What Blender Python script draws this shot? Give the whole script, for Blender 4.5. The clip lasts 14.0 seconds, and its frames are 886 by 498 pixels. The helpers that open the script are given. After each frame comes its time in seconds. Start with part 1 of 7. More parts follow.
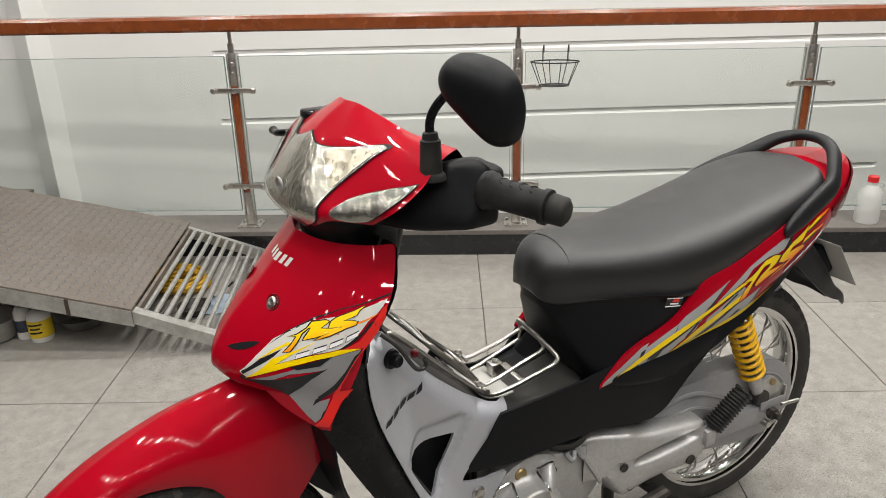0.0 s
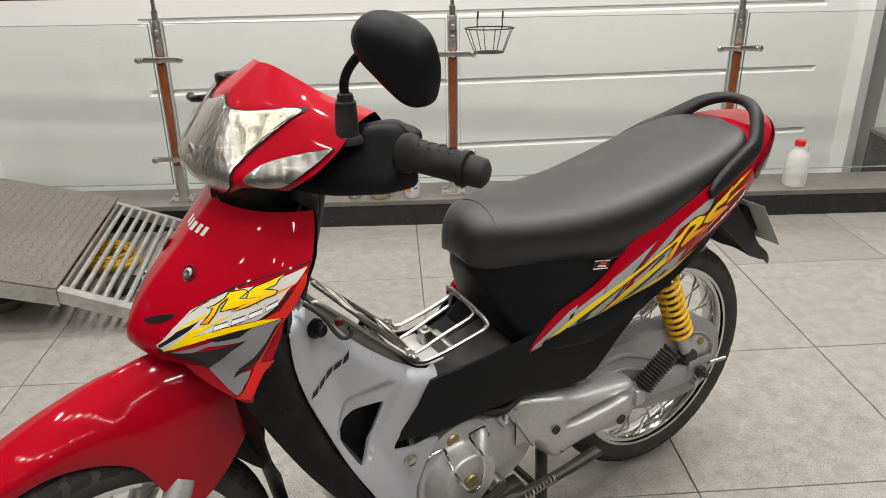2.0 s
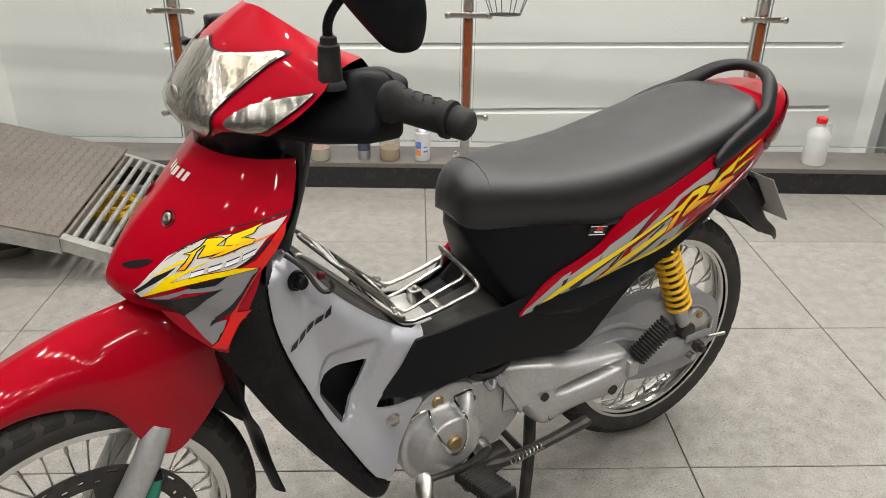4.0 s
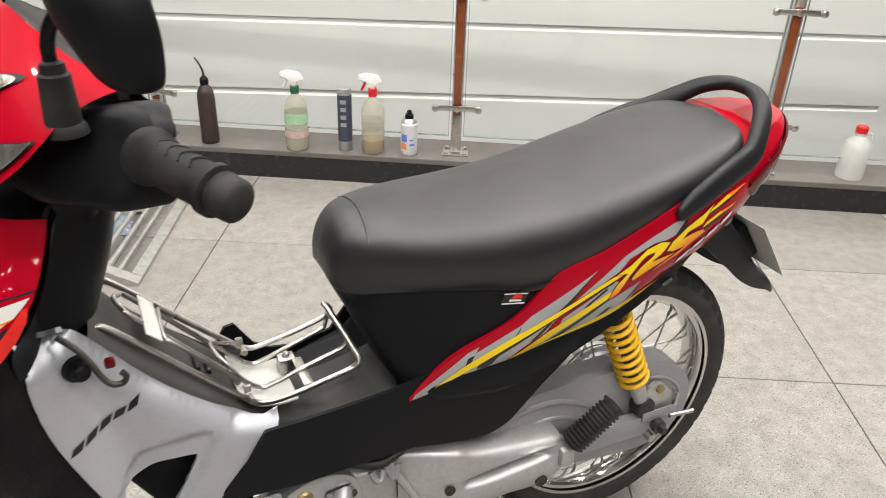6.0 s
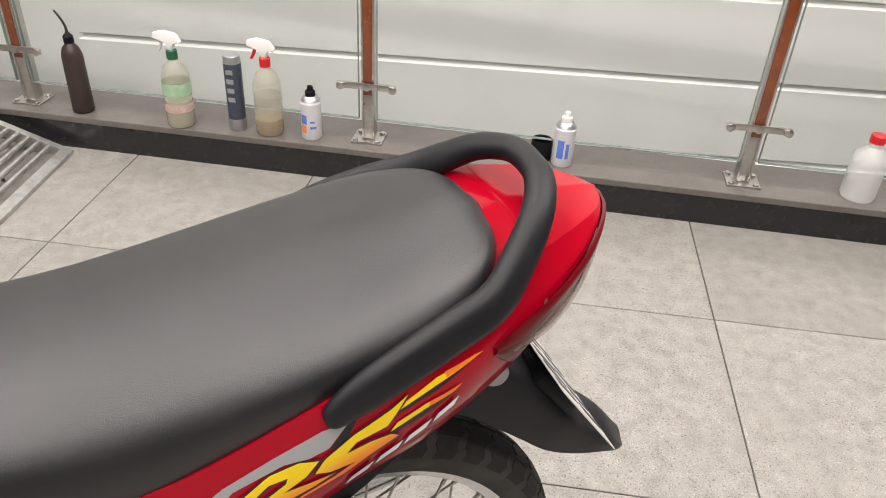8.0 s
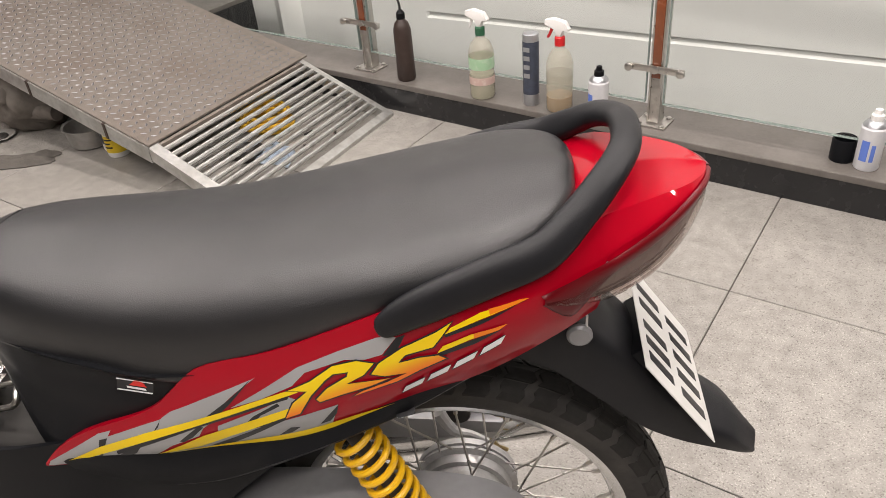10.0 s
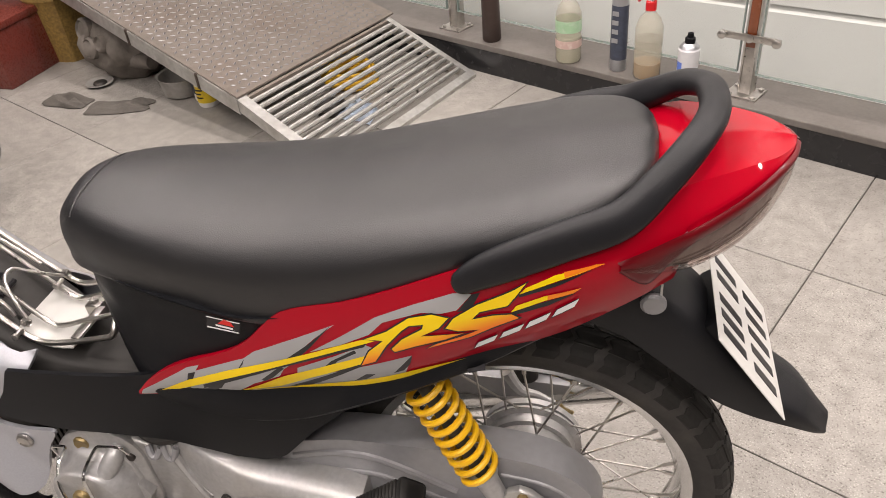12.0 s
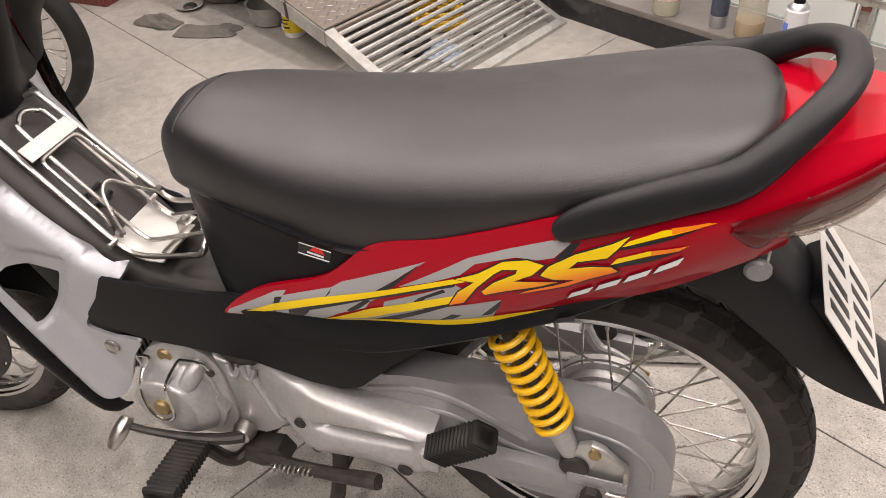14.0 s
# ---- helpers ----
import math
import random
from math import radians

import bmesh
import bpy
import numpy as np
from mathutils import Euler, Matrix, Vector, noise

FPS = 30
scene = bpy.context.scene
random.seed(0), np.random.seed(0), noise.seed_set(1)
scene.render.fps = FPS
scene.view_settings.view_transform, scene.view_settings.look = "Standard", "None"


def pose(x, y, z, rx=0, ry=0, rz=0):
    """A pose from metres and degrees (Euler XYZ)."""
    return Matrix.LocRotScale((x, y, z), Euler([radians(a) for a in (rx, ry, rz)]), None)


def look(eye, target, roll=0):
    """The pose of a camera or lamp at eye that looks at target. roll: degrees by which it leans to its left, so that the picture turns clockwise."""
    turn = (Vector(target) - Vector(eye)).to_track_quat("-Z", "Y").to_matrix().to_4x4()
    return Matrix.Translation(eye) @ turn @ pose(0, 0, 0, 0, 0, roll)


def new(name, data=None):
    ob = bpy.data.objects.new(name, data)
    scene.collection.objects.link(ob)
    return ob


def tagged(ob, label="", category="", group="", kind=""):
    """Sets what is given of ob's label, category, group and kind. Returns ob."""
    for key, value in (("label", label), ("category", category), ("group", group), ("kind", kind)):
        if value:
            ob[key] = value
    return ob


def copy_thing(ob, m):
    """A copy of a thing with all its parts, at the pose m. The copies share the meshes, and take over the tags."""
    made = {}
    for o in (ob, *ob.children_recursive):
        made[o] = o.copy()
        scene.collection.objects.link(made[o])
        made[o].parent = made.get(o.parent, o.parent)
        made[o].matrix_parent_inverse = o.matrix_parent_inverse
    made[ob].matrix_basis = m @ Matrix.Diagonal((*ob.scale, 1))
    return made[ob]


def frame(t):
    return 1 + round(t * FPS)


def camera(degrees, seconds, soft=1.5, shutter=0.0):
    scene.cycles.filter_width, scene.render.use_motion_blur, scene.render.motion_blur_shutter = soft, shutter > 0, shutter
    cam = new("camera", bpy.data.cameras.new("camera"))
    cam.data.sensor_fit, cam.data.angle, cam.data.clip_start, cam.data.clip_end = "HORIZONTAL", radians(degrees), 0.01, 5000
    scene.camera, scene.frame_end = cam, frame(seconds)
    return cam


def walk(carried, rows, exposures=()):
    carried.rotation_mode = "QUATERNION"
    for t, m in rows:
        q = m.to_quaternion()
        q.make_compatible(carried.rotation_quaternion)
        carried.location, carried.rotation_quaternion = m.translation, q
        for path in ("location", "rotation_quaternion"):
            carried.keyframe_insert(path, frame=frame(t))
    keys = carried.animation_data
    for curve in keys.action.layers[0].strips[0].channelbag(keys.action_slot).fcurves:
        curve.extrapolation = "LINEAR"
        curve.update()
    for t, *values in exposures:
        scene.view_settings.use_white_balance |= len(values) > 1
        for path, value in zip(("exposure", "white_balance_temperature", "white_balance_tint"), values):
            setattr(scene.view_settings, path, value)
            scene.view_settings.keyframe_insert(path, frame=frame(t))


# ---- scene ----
cam = camera(59.6, 14.0, soft=0.7, shutter=0.12)
PATH = [
    (0, (0.359, 0.385, 1.295), (0.341, 2.238, 0.543), -1.2),
    (0.5, (0.359, 0.384, 1.292), (0.356, 2.231, 0.525), -1.1),
    (1, (0.357, 0.388, 1.287), (0.376, 2.224, 0.494), -0.9),
    (1.5, (0.374, 0.39, 1.283), (0.433, 2.221, 0.481), -1.1),
    (2, (0.394, 0.397, 1.277), (0.511, 2.218, 0.458), -0.8),
    (2.5, (0.427, 0.412, 1.269), (0.593, 2.222, 0.434), -0.3),
    (3, (0.444, 0.416, 1.264), (0.651, 2.216, 0.416), 0.3),
    (3.2, (0.436, 0.409, 1.255), (0.645, 2.208, 0.408), 0.7),
    (5.3, (0.54, 0.514, 1.239), (0.356, 2.251, 0.264), 0.1),
    (5.5, (0.58, 0.554, 1.233), (0.408, 2.3, 0.271), 0.6),
    (6, (0.685, 0.735, 1.246), (0.642, 2.487, 0.283), 2.2),
    (6.5, (0.821, 0.913, 1.242), (0.909, 2.657, 0.266), 2.5),
    (7, (1.0, 1.044, 1.244), (0.876, 2.747, 0.204), -0.8),
    (7.5, (1.082, 1.2, 1.237), (0.915, 2.865, 0.141), 0.2),
    (8, (1.137, 1.347, 1.216), (0.968, 3.004, 0.108), 3.2),
    (8.3, (1.19, 1.368, 1.223), (0.813, 2.978, 0.098), 1.8),
    (8.5, (1.248, 1.389, 1.222), (0.718, 2.958, 0.1), 0.9),
    (9, (1.367, 1.375, 1.218), (0.519, 2.808, 0.11), -3.0),
    (9.2, (1.395, 1.354, 1.217), (0.46, 2.736, 0.114), -4.3),
    (11.3, (1.399, 1.369, 1.224), (0.388, 2.654, 0.072), -6.3),
    (11.5, (1.41, 1.36, 1.226), (0.367, 2.607, 0.061), -6.2),
    (12, (1.402, 1.343, 1.225), (0.302, 2.522, 0.042), -6.1),
    (12.5, (1.398, 1.342, 1.225), (0.275, 2.482, 0.025), -5.8),
    (13, (1.405, 1.344, 1.222), (0.274, 2.455, 0.003), -5.4),
    (13.5, (1.404, 1.341, 1.218), (0.265, 2.413, -0.029), -5.0),
    (14, (1.368, 1.323, 1.212), (0.202, 2.332, -0.063), -4.9),
]
walk(cam, [(t, look(eye, target, roll)) for t, eye, target, roll in PATH],
     ((0.0, -0.36, 6500, 10), (3.0, -0.28, 6500, 10), (5.5, -0.12, 6500, 10), (6.0, 0.02, 6500, 11), (6.5, -0.10, 6500, 11), (7.5, -0.06, 6550, 13), (9.0, -0.12, 6650, 15), (11.5, -0.09, 6800, 18), (14.0, -0.02, 6900, 20)))

# ---- world, lamps ----
world = bpy.data.worlds.new("world")
scene.world = world
world.use_nodes = True
world.node_tree.nodes["Background"].inputs[0].default_value = (0.8, 0.85, 0.9, 1)
world.node_tree.nodes["Background"].inputs[1].default_value = 0.02
CEIL = 3.3
LAMP_WATTS = 21.5
LAMP_SPOTS = [(x, y) for x in (-2.6, -1.3, 0.0, 1.3, 2.6) for y in (0.7, 2.0, 3.1)] + [(1.3, -0.6), (2.6, -0.6)] + [(x, 4.05) for x in (-1.2, 0.9, 3.0)] + [(4.3, 4.2), (3.9, 3.1)]
DIM_WATTS = 3.5                            # weak lamps added to the south, for highlight dots on the red paint
DIM_SPOTS = [(x, y) for x in (-1.3, 0.0, 1.3, 2.6) for y in (-3.0, -1.8)] + [(-1.3, -0.6), (0.0, -0.6)]


# ---- materials ----
def mat(name, rgb, rough=0.5, metal=0.0, grain=0.0, grain_scale=60.0, stain=0.0, stain_scale=6.0, stain_rgb=None,
        spec=0.5, bump=0.0, bump_scale=200.0, coat=0.0, vary=0.0, trans=0.0, ior=1.45, alpha=1.0, kind="noise", speck=0.0, sheen=0.0):
    """A principled material with fine grain, larger stains and bump, in object metres."""
    m = bpy.data.materials.new(name)
    m.use_nodes = True
    nt = m.node_tree
    b = nt.nodes["Principled BSDF"]
    b.inputs["Roughness"].default_value = rough
    b.inputs["Metallic"].default_value = metal
    b.inputs["Specular IOR Level"].default_value = spec
    b.inputs["Coat Weight"].default_value = coat
    b.inputs["Coat Roughness"].default_value = 0.03
    b.inputs["Transmission Weight"].default_value = trans
    b.inputs["IOR"].default_value = ior
    b.inputs["Alpha"].default_value = alpha
    tc = nt.nodes.new("ShaderNodeTexCoord")
    where = tc.outputs["Object"]
    b.inputs["Sheen Weight"].default_value = sheen
    b.inputs["Sheen Roughness"].default_value = 0.45
    if vary:
        info = nt.nodes.new("ShaderNodeObjectInfo")
        off = nt.nodes.new("ShaderNodeVectorMath")
        off.operation = "MULTIPLY_ADD"
        nt.links.new(info.outputs["Random"], off.inputs[0])
        off.inputs[1].default_value = (37.0, 23.0, 11.0)
        nt.links.new(where, off.inputs[2])
        where = off.outputs[0]
    col = nt.nodes.new("ShaderNodeRGB")
    col.outputs[0].default_value = (*rgb, 1)
    out = col.outputs[0]

    def noise_tex(scale, detail=4.0):
        n = nt.nodes.new("ShaderNodeTexNoise")
        n.inputs["Scale"].default_value = scale
        n.inputs["Detail"].default_value = detail
        nt.links.new(where, n.inputs["Vector"])
        return n.outputs["Fac"]

    def mixed(a, fac, blend, other):
        mx = nt.nodes.new("ShaderNodeMix")
        mx.data_type, mx.blend_type = "RGBA", blend
        nt.links.new(fac, mx.inputs[0])
        nt.links.new(a, mx.inputs[6])
        mx.inputs[7].default_value = (*other, 1)
        return mx.outputs[2]

    def ramped(src, lo, hi, top=1.0):
        r = nt.nodes.new("ShaderNodeMapRange")
        r.inputs[1].default_value, r.inputs[2].default_value, r.inputs[4].default_value = lo, hi, top
        nt.links.new(src, r.inputs[0])
        return r.outputs[0]

    if speck:
        out = mixed(out, ramped(noise_tex(240, 2.0), 0.56, 0.70, speck), "MULTIPLY", (0.40, 0.38, 0.36))
        out = mixed(out, ramped(noise_tex(330, 2.0), 0.58, 0.68, speck), "MIX", tuple(min(1, c * 1.55) for c in rgb))
    if grain:
        out = mixed(out, ramped(noise_tex(grain_scale), 0.35, 0.7, grain), "MULTIPLY", (0.45, 0.45, 0.45))
    if stain:
        dirt = stain_rgb or tuple(c * 0.5 for c in rgb)
        out = mixed(out, ramped(noise_tex(stain_scale, 6.0), 0.48, 0.75, stain), "MIX", dirt)
        r = nt.nodes.new("ShaderNodeMapRange")
        r.inputs[3].default_value, r.inputs[4].default_value = max(0.02, rough - 0.08), min(1, rough + 0.15)
        nt.links.new(noise_tex(stain_scale * 2.3, 5.0), r.inputs[0])
        nt.links.new(r.outputs[0], b.inputs["Roughness"])
    if vary:
        oi = nt.nodes.new("ShaderNodeObjectInfo")
        hsv = nt.nodes.new("ShaderNodeHueSaturation")
        r = nt.nodes.new("ShaderNodeMapRange")
        r.inputs[3].default_value, r.inputs[4].default_value = 1 - vary, 1 + vary
        nt.links.new(oi.outputs["Random"], r.inputs[0])
        nt.links.new(r.outputs[0], hsv.inputs["Value"])
        nt.links.new(out, hsv.inputs["Color"])
        out = hsv.outputs[0]
    nt.links.new(out, b.inputs["Base Color"])
    if bump:
        bp = nt.nodes.new("ShaderNodeBump")
        bp.inputs["Strength"].default_value = bump
        bp.inputs["Distance"].default_value = 0.002
        if kind == "leather":
            v = nt.nodes.new("ShaderNodeTexVoronoi")
            v.feature = "DISTANCE_TO_EDGE"
            v.inputs["Scale"].default_value = bump_scale
            warp = nt.nodes.new("ShaderNodeTexNoise")
            warp.inputs["Scale"].default_value = bump_scale * 0.35
            nt.links.new(tc.outputs["Object"], warp.inputs["Vector"])
            va = nt.nodes.new("ShaderNodeVectorMath")
            va.operation = "MULTIPLY_ADD"
            nt.links.new(warp.outputs["Color"], va.inputs[0])
            va.inputs[1].default_value = (0.02, 0.02, 0.02)
            nt.links.new(tc.outputs["Object"], va.inputs[2])
            st = nt.nodes.new("ShaderNodeMapping")
            st.inputs["Scale"].default_value = (0.55, 1.2, 1.3)
            nt.links.new(va.outputs[0], st.inputs[0])
            nt.links.new(st.outputs[0], v.inputs["Vector"])
            nt.links.new(ramped(v.outputs["Distance"], 0.0, 0.25), bp.inputs["Height"])
        elif kind == "facet":
            v = nt.nodes.new("ShaderNodeTexVoronoi")
            v.inputs["Scale"].default_value = bump_scale
            st = nt.nodes.new("ShaderNodeMapping")
            st.inputs["Scale"].default_value = (1.0, 1.0, 0.45)
            nt.links.new(tc.outputs["Object"], st.inputs[0])
            nt.links.new(st.outputs[0], v.inputs["Vector"])
            nt.links.new(v.outputs["Distance"], bp.inputs["Height"])
            bp.inputs["Distance"].default_value = 0.012
        else:
            nt.links.new(noise_tex(bump_scale, 3.0), bp.inputs["Height"])
        nt.links.new(bp.outputs[0], b.inputs["Normal"])
    return m


M_TILE = mat("floor_tile", (0.285, 0.270, 0.248), 0.36, grain=0.45, grain_scale=26, stain=0.5, stain_scale=2.2, stain_rgb=(0.21, 0.197, 0.176), bump=0.25, bump_scale=260, vary=0.05, speck=0.95)
M_SHOP = mat("shop_wall", (0.075, 0.07, 0.068), 0.6, stain=0.4, stain_scale=1.5, stain_rgb=(0.12, 0.115, 0.11))
M_GROUT = mat("grout", (0.15, 0.14, 0.125), 0.9, grain=0.4)
M_WALL = mat("white_wall_paint", (0.765, 0.765, 0.745), 0.55, stain=0.08, stain_scale=2.0, stain_rgb=(0.7, 0.7, 0.68), bump=0.05, bump_scale=300)
# ceiling grey is darkened so that it reflects less in the red paint
M_CEIL = mat("darkened_ceiling_paint", (0.22, 0.215, 0.21), 0.8, stain=0.1, stain_scale=2.0)
M_LEDGE = mat("grey_stone_top", (0.135, 0.122, 0.11), 0.32, grain=0.3, grain_scale=90, stain=0.4, stain_scale=9, stain_rgb=(0.20, 0.185, 0.17), bump=0.1)
M_LEDGE_FACE = mat("black_granite", (0.018, 0.018, 0.019), 0.22, grain=0.3, grain_scale=120, stain=0.25, stain_scale=12, stain_rgb=(0.03, 0.03, 0.028))
M_WOOD = mat("varnished_red_wood", (0.215, 0.055, 0.016), 0.22, grain=0.5, grain_scale=24, stain=0.4, stain_scale=8, stain_rgb=(0.14, 0.028, 0.01), coat=0.6)
M_STEEL = mat("brushed_steel", (0.55, 0.53, 0.50), 0.28, 1.0, grain=0.3, grain_scale=80, stain=0.3, stain_scale=20, stain_rgb=(0.35, 0.33, 0.3))
M_CHROME = mat("chrome", (0.66, 0.66, 0.65), 0.09, 1.0, stain=0.25, stain_scale=30, stain_rgb=(0.5, 0.48, 0.45))
M_GALV = mat("galvanised_steel", (0.56, 0.56, 0.54), 0.36, 0.8, grain=0.4, grain_scale=50, stain=0.5, stain_scale=14, stain_rgb=(0.30, 0.28, 0.25), bump=0.15)
M_PLATE = mat("dusty_chequer_plate", (0.23, 0.20, 0.175), 0.45, 0.5, grain=0.4, grain_scale=40, stain=0.7, stain_scale=4, stain_rgb=(0.165, 0.125, 0.10), bump=0.1)
M_WORN = mat("worn_stud_steel", (0.22, 0.22, 0.225), 0.36, 0.6, grain=0.4, grain_scale=60)
M_RUST = mat("rusty_weld", (0.07, 0.05, 0.04), 0.7, 0.3, grain=0.5)
M_WIRE = mat("black_wire", (0.02, 0.02, 0.02), 0.4)


def glass_mat(name, tint, rough=0.0, mixv=0.93):
    """Thin clear sheet: mostly see-through, with mirror gloss."""
    m = bpy.data.materials.new(name)
    m.use_nodes = True
    nt = m.node_tree
    nt.nodes.clear()
    o = nt.nodes.new("ShaderNodeOutputMaterial")
    t = nt.nodes.new("ShaderNodeBsdfTransparent")
    t.inputs[0].default_value = (*tint, 1)
    g = nt.nodes.new("ShaderNodeBsdfGlossy")
    g.inputs["Roughness"].default_value = rough
    lw = nt.nodes.new("ShaderNodeLayerWeight")
    lw.inputs[0].default_value = 0.5
    pw = nt.nodes.new("ShaderNodeMath")
    pw.operation = "POWER"
    pw.inputs[1].default_value = 5.0
    nt.links.new(lw.outputs["Facing"], pw.inputs[0])
    f = nt.nodes.new("ShaderNodeMath")
    f.operation = "MULTIPLY_ADD"
    f.inputs[1].default_value, f.inputs[2].default_value = 0.9, 0.04
    nt.links.new(pw.outputs[0], f.inputs[0])
    mx = nt.nodes.new("ShaderNodeMixShader")
    nt.links.new(f.outputs[0], mx.inputs[0])
    nt.links.new(t.outputs[0], mx.inputs[1])
    nt.links.new(g.outputs[0], mx.inputs[2])
    nt.links.new(mx.outputs[0], o.inputs[0])
    return m


M_PANE = glass_mat("pane_glass", (0.965, 0.98, 0.97))
M_PANE_EDGE = mat("glass_edge", (0.30, 0.37, 0.345), 0.15, trans=0.3)


def emit_mat(name, rgb, strength):
    m = bpy.data.materials.new(name)
    m.use_nodes = True
    b = m.node_tree.nodes["Principled BSDF"]
    b.inputs["Emission Color"].default_value = (*rgb, 1)
    b.inputs["Emission Strength"].default_value = strength
    return m


# ---- mesh helpers ----
def thing(name, m, label, category, group="", kind=""):
    e = new(name)
    e.matrix_world = m
    e.empty_display_size = 0.05
    return tagged(e, label, category, group, kind)


def link(name, bm, material, parent=None, label="", smooth=True, m=None, angle=35):
    me = bpy.data.meshes.new(name)
    bmesh.ops.recalc_face_normals(bm, faces=bm.faces)
    bm.to_mesh(me)
    bm.free()
    for k in (material if isinstance(material, (list, tuple)) else [material]):
        me.materials.append(k)
    ob = new(name, me)
    if smooth:
        me.polygons.foreach_set("use_smooth", [True] * len(me.polygons))
        me.set_sharp_from_angle(angle=radians(angle))
    if parent:
        ob.parent = parent
    if m is not None:
        ob.matrix_basis = m
    return tagged(ob, label)


def part(name, bm, material, parent, label="", smooth=True, angle=35):
    return link(name, bm, material, parent, label, smooth, None, angle)


def box_bm(lo, hi, bevel=0.0, bm=None, seg=2):
    bm = bm or bmesh.new()
    m = Matrix.Translation([(a + b) / 2 for a, b in zip(lo, hi)]) @ Matrix.Diagonal([abs(b - a) for a, b in zip(lo, hi)] + [1])
    r = bmesh.ops.create_cube(bm, size=1, matrix=m)
    if bevel:
        es = list({e for v in r["verts"] for e in v.link_edges})
        bmesh.ops.bevel(bm, geom=es, offset=bevel, segments=seg, profile=0.5, affect="EDGES")
    return bm


def tube_bm(points, radius, sides=10, bm=None, closed=False, smooth=0, flat=1.0):
    """A tube along points; radius: one number or one for each point; smooth: spline steps between points."""
    bm = bm or bmesh.new()
    pts = [Vector(p) for p in points]
    rad = list(radius) if isinstance(radius, (list, tuple)) else [radius] * len(pts)
    if smooth:
        pts, rad = spline(pts, smooth, closed), spline1(rad, smooth, closed)
    n = len(pts)
    rings, up = [], None
    for i, p in enumerate(pts):
        a = pts[(i - 1) % n] if (closed or i > 0) else p
        b = pts[(i + 1) % n] if (closed or i < n - 1) else p
        d = (b - a).normalized()
        if up is None:
            up = d.orthogonal().normalized()
        up = (up - d * up.dot(d)).normalized()
        side = d.cross(up)
        rings.append([bm.verts.new(p + rad[i] * (math.cos(w) * up + math.sin(w) * side * flat)) for w in [2 * math.pi * k / sides for k in range(sides)]])
    for i in range(n if closed else n - 1):
        r0, r1 = rings[i], rings[(i + 1) % n]
        for k in range(sides):
            bm.faces.new((r0[k], r0[(k + 1) % sides], r1[(k + 1) % sides], r1[k]))
    if not closed:
        bm.faces.new(list(reversed(rings[0])))
        bm.faces.new(rings[-1])
    return bm


def cr(a, b, c, d, t):
    return 0.5 * ((2 * b) + (c - a) * t + (2 * a - 5 * b + 4 * c - d) * t * t + (3 * b - a - 3 * c + d) * t * t * t)


def spline(pts, steps, closed=False):
    n, out = len(pts), []
    for i in range(n if closed else n - 1):
        q = [pts[(i + k) % n] if closed else pts[min(max(i + k, 0), n - 1)] for k in (-1, 0, 1, 2)]
        out += [cr(*q, s / steps) for s in range(steps)]
    return out if closed else out + [pts[-1]]


def spline1(vals, steps, closed=False):
    return [v[0] for v in spline([Vector((x, 0, 0)) for x in vals], steps, closed)]


def lathe_bm(profile, sides=32, bm=None, m=None, cap=True):
    """Turns (radius, height) pairs about z."""
    bm = bm or bmesh.new()
    m = m or Matrix()
    rings = [[bm.verts.new(m @ Vector((r * math.cos(w), r * math.sin(w), h))) for w in [2 * math.pi * k / sides for k in range(sides)]] for r, h in profile]
    for r0, r1 in zip(rings, rings[1:]):
        for k in range(sides):
            bm.faces.new((r0[k], r0[(k + 1) % sides], r1[(k + 1) % sides], r1[k]))
    if cap:
        bm.faces.new(list(reversed(rings[0])))
        bm.faces.new(rings[-1])
    return bm


def loft_bm(sections, su=4, sv=4, closed=False, cap=False, mirror=False, bm=None):
    """A smooth skin over sections (lists of equally many points); su steps between sections, sv along them."""
    bm = bm or bmesh.new()
    rows = [spline([Vector(p) for p in s], sv, closed) for s in sections]
    cols = list(zip(*rows))
    cols = [spline(list(c), su) for c in cols]
    rows = list(zip(*cols))
    for sgn in ((1, -1) if mirror else (1,)):
        grid = [[bm.verts.new((p[0], p[1] * sgn, p[2])) for p in r] for r in rows]
        n = len(grid[0])
        for g0, g1 in zip(grid, grid[1:]):
            for k in range(n if closed else n - 1):
                bm.faces.new((g0[k], g0[(k + 1) % n], g1[(k + 1) % n], g1[k]))
        if cap:
            bm.faces.new(list(reversed(grid[0])))
            bm.faces.new(grid[-1])
    bmesh.ops.remove_doubles(bm, verts=bm.verts, dist=0.0002)
    return bm


def prism_bm(outline, y0, y1, steps=0, bevel=0.0, bm=None, axis="y"):
    """A flat slab: an outline in x, z (smoothed with steps), from y0 to y1."""
    own = bm is None
    bm = bm or bmesh.new()
    pts = [Vector((x, 0, z)) for x, z in outline]
    if steps:
        pts = spline(pts, steps, True)
    a = [bm.verts.new((p.x, y0, p.z)) for p in pts]
    b = [bm.verts.new((p.x, y1, p.z)) for p in pts]
    fs = [bm.faces.new(a), bm.faces.new(list(reversed(b)))]
    n = len(a)
    for k in range(n):
        bm.faces.new((a[k], b[k], b[(k + 1) % n], a[(k + 1) % n]))
    if bevel:
        es = [e for f in fs for e in f.edges]
        bmesh.ops.bevel(bm, geom=es, offset=bevel, segments=2, profile=0.5, affect="EDGES")
    return bm


def solid(bm, thickness):
    bmesh.ops.recalc_face_normals(bm, faces=bm.faces)
    bmesh.ops.solidify(bm, geom=bm.faces[:], thickness=thickness)
    return bm


